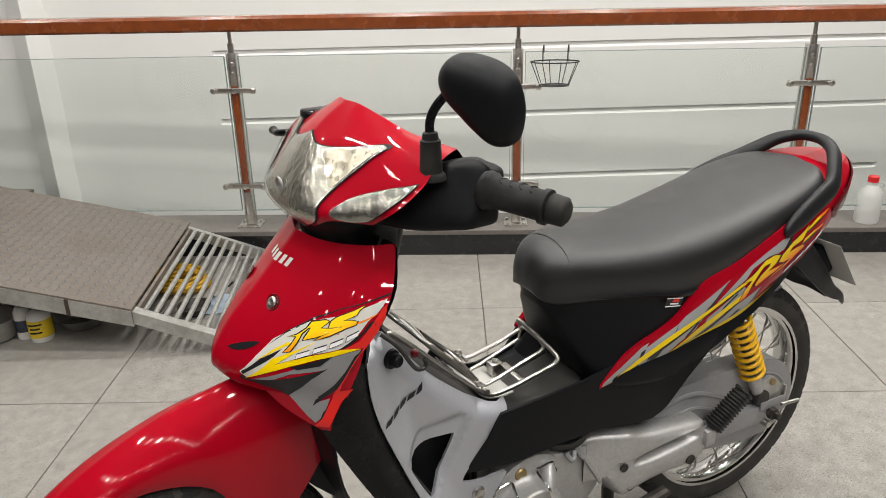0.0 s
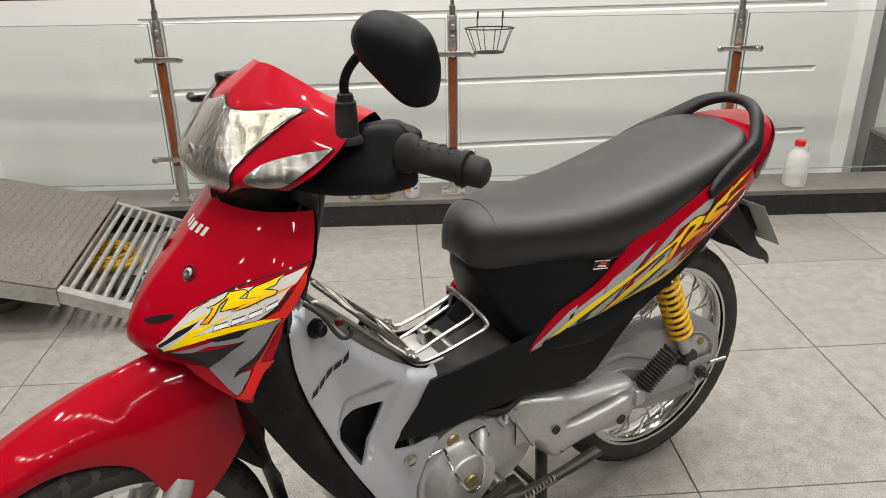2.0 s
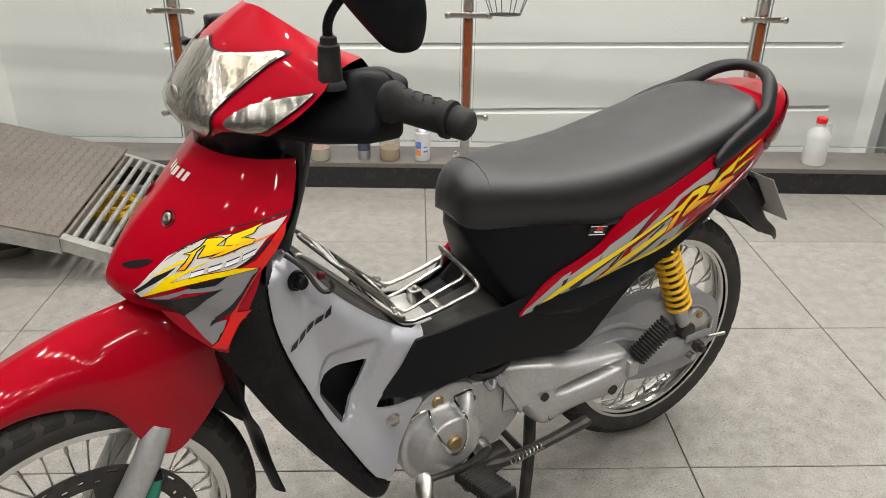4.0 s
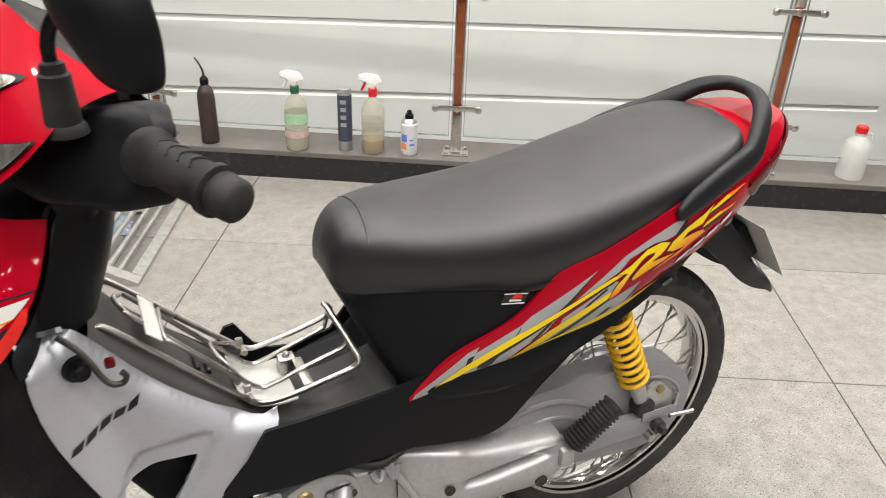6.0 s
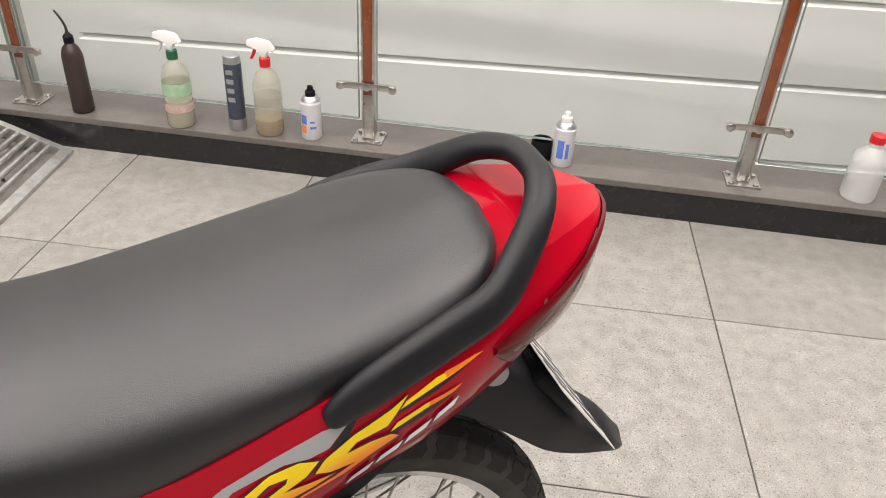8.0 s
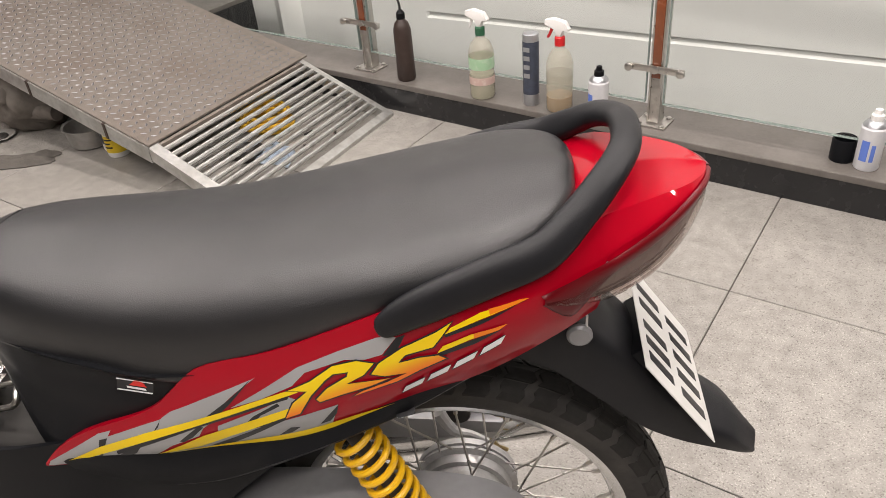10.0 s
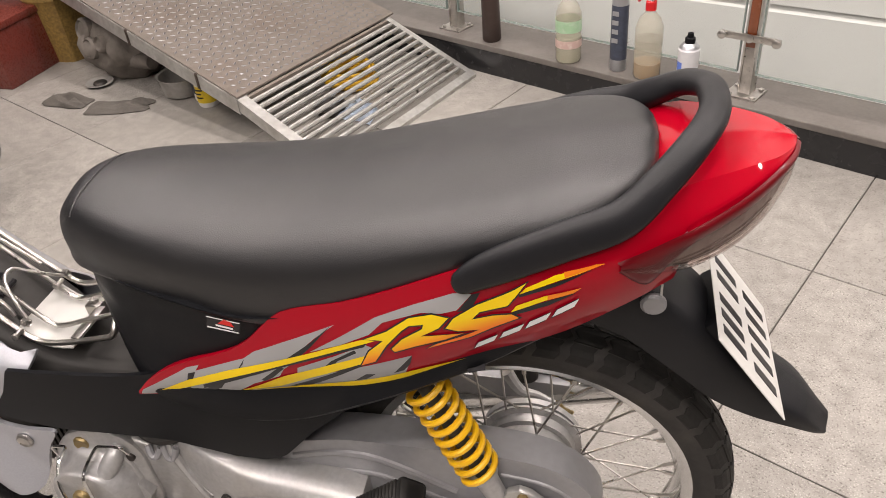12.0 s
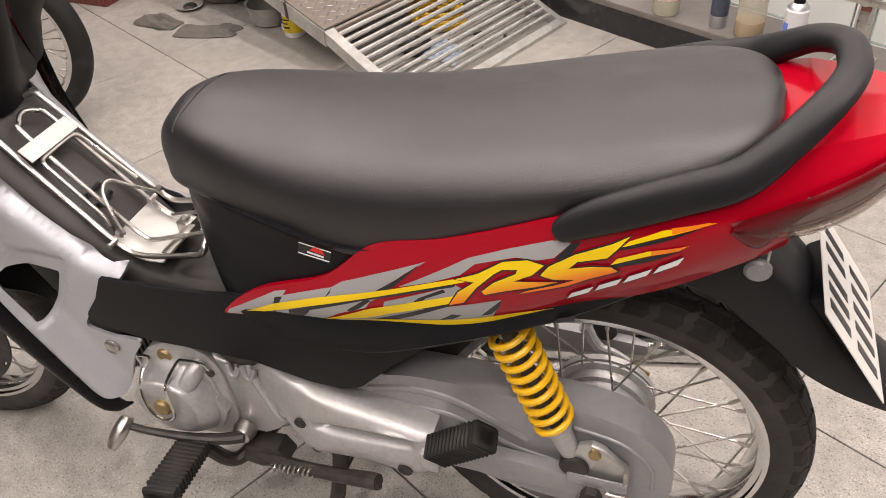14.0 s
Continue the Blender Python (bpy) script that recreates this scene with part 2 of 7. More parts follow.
# ---- the room ----
RAIL = pose(0, 3.535, 0, 0, 0, -1.7)      # the railing's own axes: x along it, y away from the bike
TILE = 0.6
TX, TY = 1.078, 2.982                      # one crossing of the joints

floor = link("floor", box_bm((-7, -4, -0.2), (6, 3.55, -0.006)), M_GROUT, smooth=False)
tagged(floor, "grey speckled stone-look floor tiles with dark joints", "floor", kind="structure")

# out of view; its dark grey holds down bounce and reflections
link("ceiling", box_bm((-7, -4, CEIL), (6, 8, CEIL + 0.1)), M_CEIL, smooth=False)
tagged(bpy.data.objects["ceiling"], "plain unseen ceiling over the showroom, darkened to weaken its reflections", "ceiling", kind="structure")
for nm, lo, hi in (("wall_west", (-7.1, -4, -1.6), (-7, 8, CEIL)), ("wall_east", (6, -4, -1.6), (6.1, 8, CEIL)), ("wall_south", (-7, -4.1, -0.2), (6, -4, CEIL))):
    tagged(link(nm, box_bm(lo, hi), M_SHOP, smooth=False), "plain grey painted wall closing the room", "wall", kind="structure")
tagged(link("void_floor", box_bm((-7, 3.7, -1.7), (6, 8, -1.6)), M_WALL, smooth=False), "pale floor of the light well below", "floor", kind="structure")


def back_wall():
    """White panelled wall across the light well, with level grooves pressed into it."""
    m = pose(-0.85, 4.50, 0, 0, 0, 3.0)
    zs = [-1.6]
    for k in range(-3, 8):
        zc = 0.385 + 0.36 * k
        if zc < CEIL - 0.1:
            zs += [zc - 0.016, zc - 0.006, zc + 0.012, zc + 0.016]
    zs.append(CEIL)
    x0, x1, xa, xb = 0.0, 3.66, -0.9, 4.0
    bm = bmesh.new()
    # the grooved middle: a folded strip; plain strips on both sides
    row = []
    for i, z in enumerate(zs):
        k = (i - 1) % 4
        dent = 0.012 if (0 < i < len(zs) - 1 and k in (1, 2)) else 0.0
        row.append((z, dent))
    va = [bm.verts.new((x0, d, z)) for z, d in row]
    vb = [bm.verts.new((x1, d, z)) for z, d in row]
    la = [bm.verts.new((x0 - 0.015, 0, z)) for z, d in row]
    lb = [bm.verts.new((x1 + 0.015, 0, z)) for z, d in row]
    fa = [bm.verts.new((xa, 0, z)) for z, d in row]
    fb = [bm.verts.new((xb, 0, z)) for z, d in row]
    for i in range(len(row) - 1):
        for p, q in ((fa, la), (la, va), (va, vb), (vb, lb), (lb, fb)):
            bm.faces.new((p[i], q[i], q[i + 1], p[i + 1]))
    ob = link("wall_north", bm, M_WALL, m=m, smooth=False)
    return tagged(ob, "white panelled wall with long level grooves behind the railing", "wall", kind="structure")


back_wall()
for nm, m, lo, hi in (("wall_northwest", pose(-1.62, 4.43, 0, 0, 0, 3), (-5.2, 0.10, -1.6), (-0.14, 0.25, CEIL)),
                      ("wall_northeast", pose(3.14, 4.70, 0, 0, 0, 3), (0.30, 0.25, -1.6), (3.2, 0.4, CEIL))):
    tagged(link(nm, box_bm(lo, hi), M_WALL, m=m, smooth=False), "white painted wall set back beside the panelled wall", "wall", kind="structure")
for nm, m in (("pilaster_west", pose(-1.80, 4.40, 0, 0, 0, -35)), ("pilaster_east", pose(3.12, 4.68, 0, 0, 0, 38))):
    tagged(link(nm, box_bm((-0.07, 0, -1.6), (0.07, 0.14, CEIL), 0.004), M_WALL, m=m, smooth=False), "bright white square column at the wall's edge", "column", kind="structure")


def ledge(nm, m, length, z=0.115, depth=0.2):
    body = link(nm, box_bm((0, 0, -0.3), (length, depth, z - 0.022)), M_LEDGE_FACE, m=m, smooth=False)
    tagged(body, "low black granite kerb with a dusty grey stone top", "kerb", kind="structure")
    part("stone_top", box_bm((0, -0.004, z - 0.022), (length, depth + 0.004, z), 0.003), M_LEDGE, body, "dusty grey-brown polished stone", smooth=False)


ledge("kerb_front", RAIL @ pose(-4.2, -0.016, 0), 9.0, 0.115, 0.216)
ledge("kerb_east", RAIL @ pose(3.0, 0.2, 0, 0, 0, 90) @ pose(0, -0.17, 0), 0.75, 0.11, 0.17)
ledge("kerb_west", RAIL @ pose(-1.83, 0.2, 0, 0, 0, 90), 0.45, 0.11, 0.35)


# ---- railing ----
def railing():
    e = thing("railing", RAIL, "steel and glass railing with a varnished red wooden handrail", "railing")
    prof = [(-0.036, 0.958), (-0.036, 1.0), (-0.026, 1.012), (0.026, 1.012), (0.036, 1.0), (0.036, 0.958), (0.026, 0.95), (-0.026, 0.95)]
    bm = bmesh.new()
    rings = [[bm.verts.new((x, 0.07 + y, z)) for y, z in prof] for x in (-4.2, 4.8)]
    for k in range(8):
        bm.faces.new((rings[0][k], rings[0][(k + 1) % 8], rings[1][(k + 1) % 8], rings[1][k]))
    bm.faces.new(rings[0]), bm.faces.new(rings[1])
    part("handrail", bm, M_WOOD, e, "glossy red-brown varnished wood")
    xs = [-0.525 + 1.172 * k for k in range(-3, 4)]
    for x in xs:
        z0, zt, y = 0.115, 0.865, 0.07
        bm = box_bm((x - 0.05, y - 0.045, z0), (x + 0.05, y + 0.045, z0 + 0.006), 0.001)
        for dx in (-0.037, 0.037):
            for dy in (-0.033, 0.033):
                lathe_bm([(0.009, z0 + 0.006), (0.009, z0 + 0.011), (0.004, z0 + 0.014)], 8, bm, Matrix.Translation((x + dx, y + dy, 0)))
        p = part("post", bm, M_STEEL, e, "steel post with a wooden inlay on a bolted foot plate")
        bars = box_bm((x - 0.02, y - 0.016, z0 + 0.006), (x - 0.014, y + 0.03, zt), 0.001)
        box_bm((x + 0.014, y - 0.016, z0 + 0.006), (x + 0.02, y + 0.03, zt), 0.001, bars)
        box_bm((x - 0.014, y - 0.013, z0 + 0.006), (x + 0.014, y + 0.026, 0.27), 0.001, bars)
        box_bm((x - 0.014, y - 0.013, 0.73), (x + 0.014, y + 0.026, zt), 0.001, bars)
        part("post_frame", bars, M_STEEL, p)
        part("inlay", box_bm((x - 0.0139, y - 0.018, 0.27), (x + 0.0139, y + 0.02, 0.73), 0.002), M_WOOD, p, "red varnished wooden inlay")
        part("neck", lathe_bm([(0.013, zt), (0.013, zt + 0.035), (0.008, zt + 0.04), (0.008, 0.951)], 16, None, Matrix.Translation((x, y, 0))), M_STEEL, p)
        for zc in (0.302, 0.715):
            bm = box_bm((x - 0.092, y - 0.03, zc - 0.011), (x + 0.092, y - 0.0215, zc + 0.011), 0.003)
            for dx in (-0.082, 0.082):
                lathe_bm([(0.011, 0), (0.013, 0.004), (0.013, 0.012), (0.008, 0.015)], 14, bm, Matrix.Translation((x + dx, y - 0.028, zc)) @ pose(0, 0, 0, 90))
            lathe_bm([(0.013, 0), (0.013, 0.004), (0.007, 0.006)], 14, bm, Matrix.Translation((x, y - 0.03, zc)) @ pose(0, 0, 0, 90))
            part("glass_clamp", bm, M_STEEL, p)
        for zc in (0.78, 0.82):
            part("screw", lathe_bm([(0.011, 0), (0.011, 0.003), (0.006, 0.005)], 14, None, Matrix.Translation((x, y - 0.0155, zc)) @ pose(0, 0, 0, 90)), M_STEEL, p)
    for x in xs[:-1]:
        g = part("glass_pane", box_bm((x + 0.03, 0.052, 0.19), (x + 1.142, 0.062, 0.852), 0.001), M_PANE, e, "clear tempered glass", smooth=False)
        rim = bmesh.new()
        for lo, hi in (((x + 0.03, 0.051, 0.852), (x + 1.142, 0.063, 0.854)), ((x + 0.03, 0.051, 0.188), (x + 1.142, 0.063, 0.19)),
                       ((x + 0.028, 0.051, 0.188), (x + 0.03, 0.063, 0.854)), ((x + 1.142, 0.051, 0.188), (x + 1.144, 0.063, 0.854))):
            box_bm(lo, hi, 0, rim)
        part("pane_edge", rim, M_PANE_EDGE, g, smooth=False)


railing()


# ---- downlights ----
def downlights():
    glow = emit_mat("downlight_glow", (1.0, 0.97, 0.92), 50.0)
    first = thing("downlight", Matrix.Translation((*LAMP_SPOTS[0], CEIL)), "small round white recessed ceiling downlight", "downlight", "ceiling downlights")
    part("trim_ring", lathe_bm([(0.072, -0.004), (0.095, -0.006), (0.098, 0.0), (0.072, 0.0)], 24, None, None, False), M_CEIL, first)
    part("diffuser", lathe_bm([(0.001, -0.003), (0.072, -0.003)], 24, None, None, False), glow, first)
    for x, y in LAMP_SPOTS[1:] + DIM_SPOTS:
        copy_thing(first, Matrix.Translation((x, y, CEIL)))
    # both loops add glowing discs without lamps, only for more reflected dots
    for x in (-3.9, -3.25, -1.95, -0.65, 0.65, 1.95, 3.25):
        for y in (-3.4, -2.4, -1.2):
            copy_thing(first, Matrix.Translation((x, y, CEIL)))
    for x in (-3.25, -1.95, -0.65, 0.65):
        for y in (0.05, 1.35):
            copy_thing(first, Matrix.Translation((x, y, CEIL)))
    for x, y in LAMP_SPOTS + DIM_SPOTS:
        d = bpy.data.lights.new("downlight_lamp", "AREA")
        d.shape, d.size, d.energy, d.color = "DISK", 0.09, LAMP_WATTS * ((0.35 if x < 0 else 0.55 if x < 2 else 1.0) if 4 < y < 4.1 else 1.18 if x > 1 and y < 1 else 0.75 if x < -1 and y < 3.5 else 1.0) if (x, y) in LAMP_SPOTS else DIM_WATTS, (1.0, 0.965, 0.915)
        new("downlight_lamp", d).matrix_world = Matrix.Translation((x, y, CEIL - 0.012))


downlights()


# ---- the motorcycle: x towards its tail, y to its right, z up ----
BIKE = pose(0.975, 1.933, 0, 0, 0, 28)
STEER = pose(-0.86, 0, 0, 0, 0, 4)        # handlebar, turned a little to the left

M_RED = mat("red_paint", (0.315, 0.001, 0.010), 0.35, spec=0.03, coat=0.55, stain=0.12, stain_scale=5, stain_rgb=(0.24, 0.002, 0.008))
M_BLACK = mat("black_plastic", (0.0062, 0.0067, 0.0082), 0.42, spec=0.16, grain=0.2, grain_scale=150, bump=0.12, bump_scale=900)
M_BLACK_GLOSS = mat("black_gloss_plastic", (0.004, 0.004, 0.005), 0.25, spec=0.18, stain=0.2, stain_scale=20, stain_rgb=(0.03, 0.03, 0.03))
M_RAIL = mat("satin_rail_plastic", (0.0085, 0.0088, 0.0105), 0.40, spec=0.34, grain=0.2, grain_scale=180, stain=0.3, stain_scale=16, stain_rgb=(0.020, 0.020, 0.021), bump=0.10, bump_scale=700)
M_RUBBER = mat("rubber", (0.014, 0.014, 0.014), 0.55, spec=0.25, grain=0.25, grain_scale=120, stain=0.5, stain_scale=18, stain_rgb=(0.055, 0.05, 0.044), bump=0.15, bump_scale=500)
M_LEATHER = mat("seat_vinyl", (0.0052, 0.0054, 0.0065), 0.36, spec=0.80, stain=0.35, stain_scale=7, stain_rgb=(0.016, 0.0155, 0.0155), bump=0.15, bump_scale=400, kind="leather", sheen=0.015)
M_DUSTY = mat("dusty_black_plastic", (0.045, 0.043, 0.041), 0.5, spec=0.3, stain=0.5, stain_scale=14, stain_rgb=(0.075, 0.07, 0.065), bump=0.12, bump_scale=700)
M_TYRE = mat("worn_tyre_rubber", (0.036, 0.034, 0.032), 0.62, spec=0.3, grain=0.2, grain_scale=200, stain=0.55, stain_scale=18, stain_rgb=(0.075, 0.068, 0.06), bump=0.15, bump_scale=500)
M_SILVER = mat("silver_paint", (0.43, 0.44, 0.475), 0.36, 0.45, grain=0.12, grain_scale=400, coat=0.5)
M_ALLOY = mat("cast_alloy", (0.47, 0.468, 0.465), 0.41, 0.60, grain=0.25, grain_scale=140, stain=0.45, stain_scale=22, stain_rgb=(0.36, 0.335, 0.30), bump=0.08, bump_scale=500)
M_GREY = mat("grey_painted_steel", (0.285, 0.285, 0.295), 0.36, 0.25, grain=0.15, grain_scale=90, stain=0.35, stain_scale=14, stain_rgb=(0.27, 0.26, 0.25), coat=0.2)
M_DARK_STEEL = mat("greasy_dark_steel", (0.05, 0.048, 0.045), 0.45, 0.6, grain=0.3, stain=0.5, stain_scale=25, stain_rgb=(0.11, 0.09, 0.075))
M_YELLOW = mat("yellow_spring_paint", (0.75, 0.42, 0.01), 0.3, coat=0.4, stain=0.15, stain_scale=40, stain_rgb=(0.5, 0.27, 0.02))
M_BRASS = mat("brass_plug", (0.36, 0.27, 0.13), 0.4, 0.8, grain=0.3)
M_LENS = glass_mat("lamp_lens", (0.94, 0.94, 0.92), 0.02)
M_LENS_SMOKE = glass_mat("tail_lens", (0.80, 0.74, 0.72), 0.03)
M_REFLECTOR = mat("lamp_reflector", (0.63, 0.61, 0.56), 0.19, 0.88, stain=0.25, stain_scale=14, stain_rgb=(0.50, 0.47, 0.40), bump=0.11, bump_scale=130, kind="facet")
M_WING = mat("yellowed_reflector", (0.56, 0.52, 0.43), 0.26, 0.6, stain=0.5, stain_scale=40, stain_rgb=(0.74, 0.70, 0.60), bump=0.25, bump_scale=60, kind="facet")
M_SIGNAL = mat("signal_reflector", (0.44, 0.43, 0.40), 0.19, 0.86, stain=0.25, stain_scale=30, stain_rgb=(0.34, 0.33, 0.30), bump=0.16, bump_scale=90, kind="facet")
M_LAMP_BOWL = mat("dull_lamp_bowl", (0.30, 0.25, 0.235), 0.3, 0.5, stain=0.3, stain_scale=40, stain_rgb=(0.20, 0.10, 0.095), bump=0.2, bump_scale=60, kind="facet")
M_TREAD = mat("dark_tread_rubber", (0.021, 0.020, 0.0185), 0.6, spec=0.25, grain=0.3, grain_scale=140, stain=0.35, stain_scale=30, stain_rgb=(0.035, 0.032, 0.028), bump=0.15, bump_scale=500)
M_DK_RED = mat("dark_red_lens", (0.105, 0.002, 0.005), 0.3, spec=0.3, coat=0.15)
M_WHITE = mat("white_sheet", (0.58, 0.575, 0.55), 0.3, stain=0.2, stain_scale=25, stain_rgb=(0.55, 0.53, 0.5))
D_YELLOW = mat("decal_yellow", (0.82, 0.58, 0.0), 0.35, spec=0.25, coat=0.3)
D_ORANGE = mat("decal_orange", (0.80, 0.20, 0.01), 0.35, spec=0.25, coat=0.3)
D_GREY = mat("decal_grey", (0.30, 0.30, 0.30), 0.35, spec=0.25, coat=0.3)
D_GREY_DEEP = mat("deep_grey_film", (0.20, 0.20, 0.205), 0.3, stain=0.6, stain_scale=18, stain_rgb=(0.10, 0.10, 0.105), coat=0.4)
D_PALE = mat("decal_pale", (0.55, 0.54, 0.50), 0.35, spec=0.25, coat=0.3)
D_BLACK = mat("decal_black", (0.012, 0.012, 0.014), 0.35, spec=0.25, coat=0.3)
D_WHITE = mat("decal_white", (0.75, 0.75, 0.76), 0.35, spec=0.25, coat=0.3)
D_RED = mat("decal_red", (0.62, 0.02, 0.015), 0.35, spec=0.25, coat=0.3)

def flame_mat(name, lo, hi):
    """Printed yellow that fades to orange towards its lower edge."""
    m = bpy.data.materials.new(name)
    m.use_nodes = True
    nt = m.node_tree
    b = nt.nodes["Principled BSDF"]
    b.inputs["Roughness"].default_value = 0.35
    b.inputs["Specular IOR Level"].default_value = 0.25
    b.inputs["Coat Weight"].default_value = 0.3
    tc = nt.nodes.new("ShaderNodeTexCoord")
    dot = nt.nodes.new("ShaderNodeVectorMath")
    dot.operation = "DOT_PRODUCT"
    dot.inputs[1].default_value = (-0.45, 0, 1)
    nt.links.new(tc.outputs["Object"], dot.inputs[0])
    r = nt.nodes.new("ShaderNodeMapRange")
    r.inputs[1].default_value, r.inputs[2].default_value = lo, hi
    nt.links.new(dot.outputs["Value"], r.inputs[0])
    mx = nt.nodes.new("ShaderNodeMix")
    mx.data_type = "RGBA"
    mx.inputs[6].default_value = (0.80, 0.16, 0.008, 1)
    mx.inputs[7].default_value = (0.82, 0.58, 0.0, 1)
    nt.links.new(r.outputs[0], mx.inputs[0])
    nt.links.new(mx.outputs[2], b.inputs["Base Color"])
    return m


D_FLAME_TAIL = flame_mat("tail_flame_print", 0.702, 0.726)
D_FLAME_COVER = flame_mat("cover_flame_print", 1.213, 1.231)

bike = thing("motorcycle", BIKE, "red step-through motorcycle with flame decals on its centre stand", "motorcycle")
S = STEER


def sheet_bm(outer, holes=(), step=0.02, smooth=0):
    """A flat sheet in x, z with holes, cut on a grid so that it can be bent."""
    bm = bmesh.new()
    for loop in (outer, *holes):
        pts = [Vector((x, 0, z)) for x, z in loop]
        if smooth:
            pts = spline(pts, smooth, True)
        vs = [bm.verts.new(p) for p in pts]
        for a, b in zip(vs, vs[1:] + vs[:1]):
            bm.edges.new((a, b))
    bmesh.ops.triangle_fill(bm, edges=bm.edges[:], use_beauty=True, normal=(0, -1, 0))
    xs, zs = [v.co.x for v in bm.verts], [v.co.z for v in bm.verts]
    for lo, hi, no in ((min(xs), max(xs), (1, 0, 0)), (min(zs), max(zs), (0, 0, 1))):
        k = math.ceil(lo / step)
        while k * step < hi:
            c = k * step
            bmesh.ops.bisect_plane(bm, geom=bm.verts[:] + bm.edges[:] + bm.faces[:], dist=1e-6, plane_co=tuple(c * n for n in no), plane_no=no)
            k += 1
    return bm


def tree_of(bm):
    from mathutils.bvhtree import BVHTree
    return BVHTree.FromBMesh(bm)


def laid(bm, tree, offset, way=(0, 1, 0), start=1.0, thick=0.0):
    """Lays a flat sheet onto a skin, along a direction, offset from it."""
    w = Vector(way)
    for v in list(bm.verts):
        hit, no, _, _ = tree.ray_cast(v.co - w * start, w)
        if hit is None:
            near, no, _, _ = tree.find_nearest(v.co - w * 0.2)
            hit = v.co + w * (near - v.co).dot(w)
        v.co = hit
        if no.dot(w) > 0:
            no = -no
        v.co = v.co + no * offset * 0.4 - w * offset * 0.6
    return bm


# wheels
def wheel(name, cx, cy, cz, r_out, half, hub_r, steer, label):
    w = new(name)
    w.parent = bike
    w.matrix_basis = Matrix.Translation((cx, cy, cz)) @ pose(0, 0, 0, 90, 0, steer)
    tagged(w, label)
    ri = r_out - 0.056
    prof = [(ri - 0.002, -half * 0.72), (ri + 0.012, -half * 0.95), (ri + 0.03, -half), (r_out - 0.014, -half * 0.86), (r_out - 0.004, -half * 0.5), (r_out, 0),
            (r_out - 0.004, half * 0.5), (r_out - 0.014, half * 0.86), (ri + 0.03, half), (ri + 0.012, half * 0.95), (ri - 0.002, half * 0.72)]
    part("tyre", lathe_bm(prof, 72, None, None, False), M_TYRE, w, "worn black road tyre")
    bm = bmesh.new()
    n = 40

    def crown(yy):
        return r_out - (0.004 * (yy / 0.5) ** 2 if yy < 0.5 else 0.004 + 0.010 * (yy - 0.5) / 0.36 if yy < 0.86 else 0.014 + 0.012 * (yy - 0.86) / 0.14)

    # wavy centre blocks and slanted shoulder blocks
    rows = (((0.03, 0.000), (0.22, 0.030), (0.44, 0.010), (0.56, 0.030)), ((0.62, 0.045), (0.76, 0.060), (0.90, 0.050), (0.99, 0.070)))
    for k in range(n):
        for s in (-1, 1):
            for row, wide in zip(rows, (0.128, 0.108)):
                a0 = 2 * math.pi * (k + (0.5 if s > 0 else 0)) / n
                ends = []
                for yy, da in row:
                    for lift in (0.0026, -0.002):
                        for a in (a0 + da, a0 + da + wide):
                            r = crown(yy) + lift
                            ends.append(bm.verts.new((r * math.cos(a), r * math.sin(a), yy * half * s)))
                for i in range(len(row) - 1):
                    p, q = ends[4 * i:4 * i + 4], ends[4 * i + 4:4 * i + 8]
                    for f in ((p[0], p[1], q[1], q[0]), (p[0], q[0], q[2], p[2]), (p[1], p[3], q[3], q[1])):
                        bm.faces.new(f)
                bm.faces.new((ends[0], ends[2], ends[3], ends[1])), bm.faces.new((ends[-4], ends[-3], ends[-1], ends[-2]))
    tagged(part("tread", bm, M_TREAD, w, "tread blocks of the tyre", smooth=False), kind="stuff")
    rp = [(ri - 0.004, -half * 0.78), (ri + 0.004, -half * 0.80), (ri + 0.004, -half * 0.70), (ri - 0.012, -half * 0.62), (ri - 0.02, -half * 0.3), (ri - 0.021, 0),
          (ri - 0.02, half * 0.3), (ri - 0.012, half * 0.62), (ri + 0.004, half * 0.70), (ri + 0.004, half * 0.80), (ri - 0.004, half * 0.78)]
    part("rim", lathe_bm(rp, 72, None, None, False), M_CHROME, w, "polished chrome wire-wheel rim")
    if hub_r > 0.06:        # the drum hub: stepped barrel between two drilled flanges
        hp = [(0.012, -0.066), (0.028, -0.064), (0.034, -0.046), (0.060, -0.044), (hub_r, -0.041), (hub_r + 0.001, -0.036), (hub_r - 0.008, -0.033), (hub_r - 0.010, -0.020), (hub_r - 0.016, -0.018), (hub_r - 0.016, -0.006), (hub_r - 0.008, -0.003), (hub_r - 0.008, 0.024), (hub_r + 0.006, 0.030), (hub_r + 0.007, 0.040), (hub_r - 0.006, 0.044), (0.03, 0.058), (0.012, 0.06)]
    else:
        hp = [(0.012, -0.062), (0.03, -0.06), (hub_r, -0.04), (hub_r, -0.034), (hub_r - 0.01, -0.03), (hub_r - 0.012, 0.03), (hub_r, 0.034), (hub_r, 0.042), (hub_r - 0.014, 0.046), (0.03, 0.058), (0.012, 0.06)]
    part("hub", lathe_bm(hp, 40), M_ALLOY, w, "dusty cast alloy hub")
    for k in range(36):
        side = 1 if k % 2 else -1
        lean = 0.33 if (k // 2) % 2 else -0.33
        if k < 4:
            a0, a1 = lean, 0.0
            r0 = hub_r - 0.004
            bm = tube_bm([(r0 * math.cos(a0), r0 * math.sin(a0), side * 0.037), ((ri - 0.036), 0, side * 0.008)], 0.0017, 5)
            tube_bm([((ri - 0.036), 0, side * 0.008), (ri - 0.018, 0, side * 0.004)], 0.0031, 6, bm)
            ob = part("spoke", bm, M_STEEL, w)
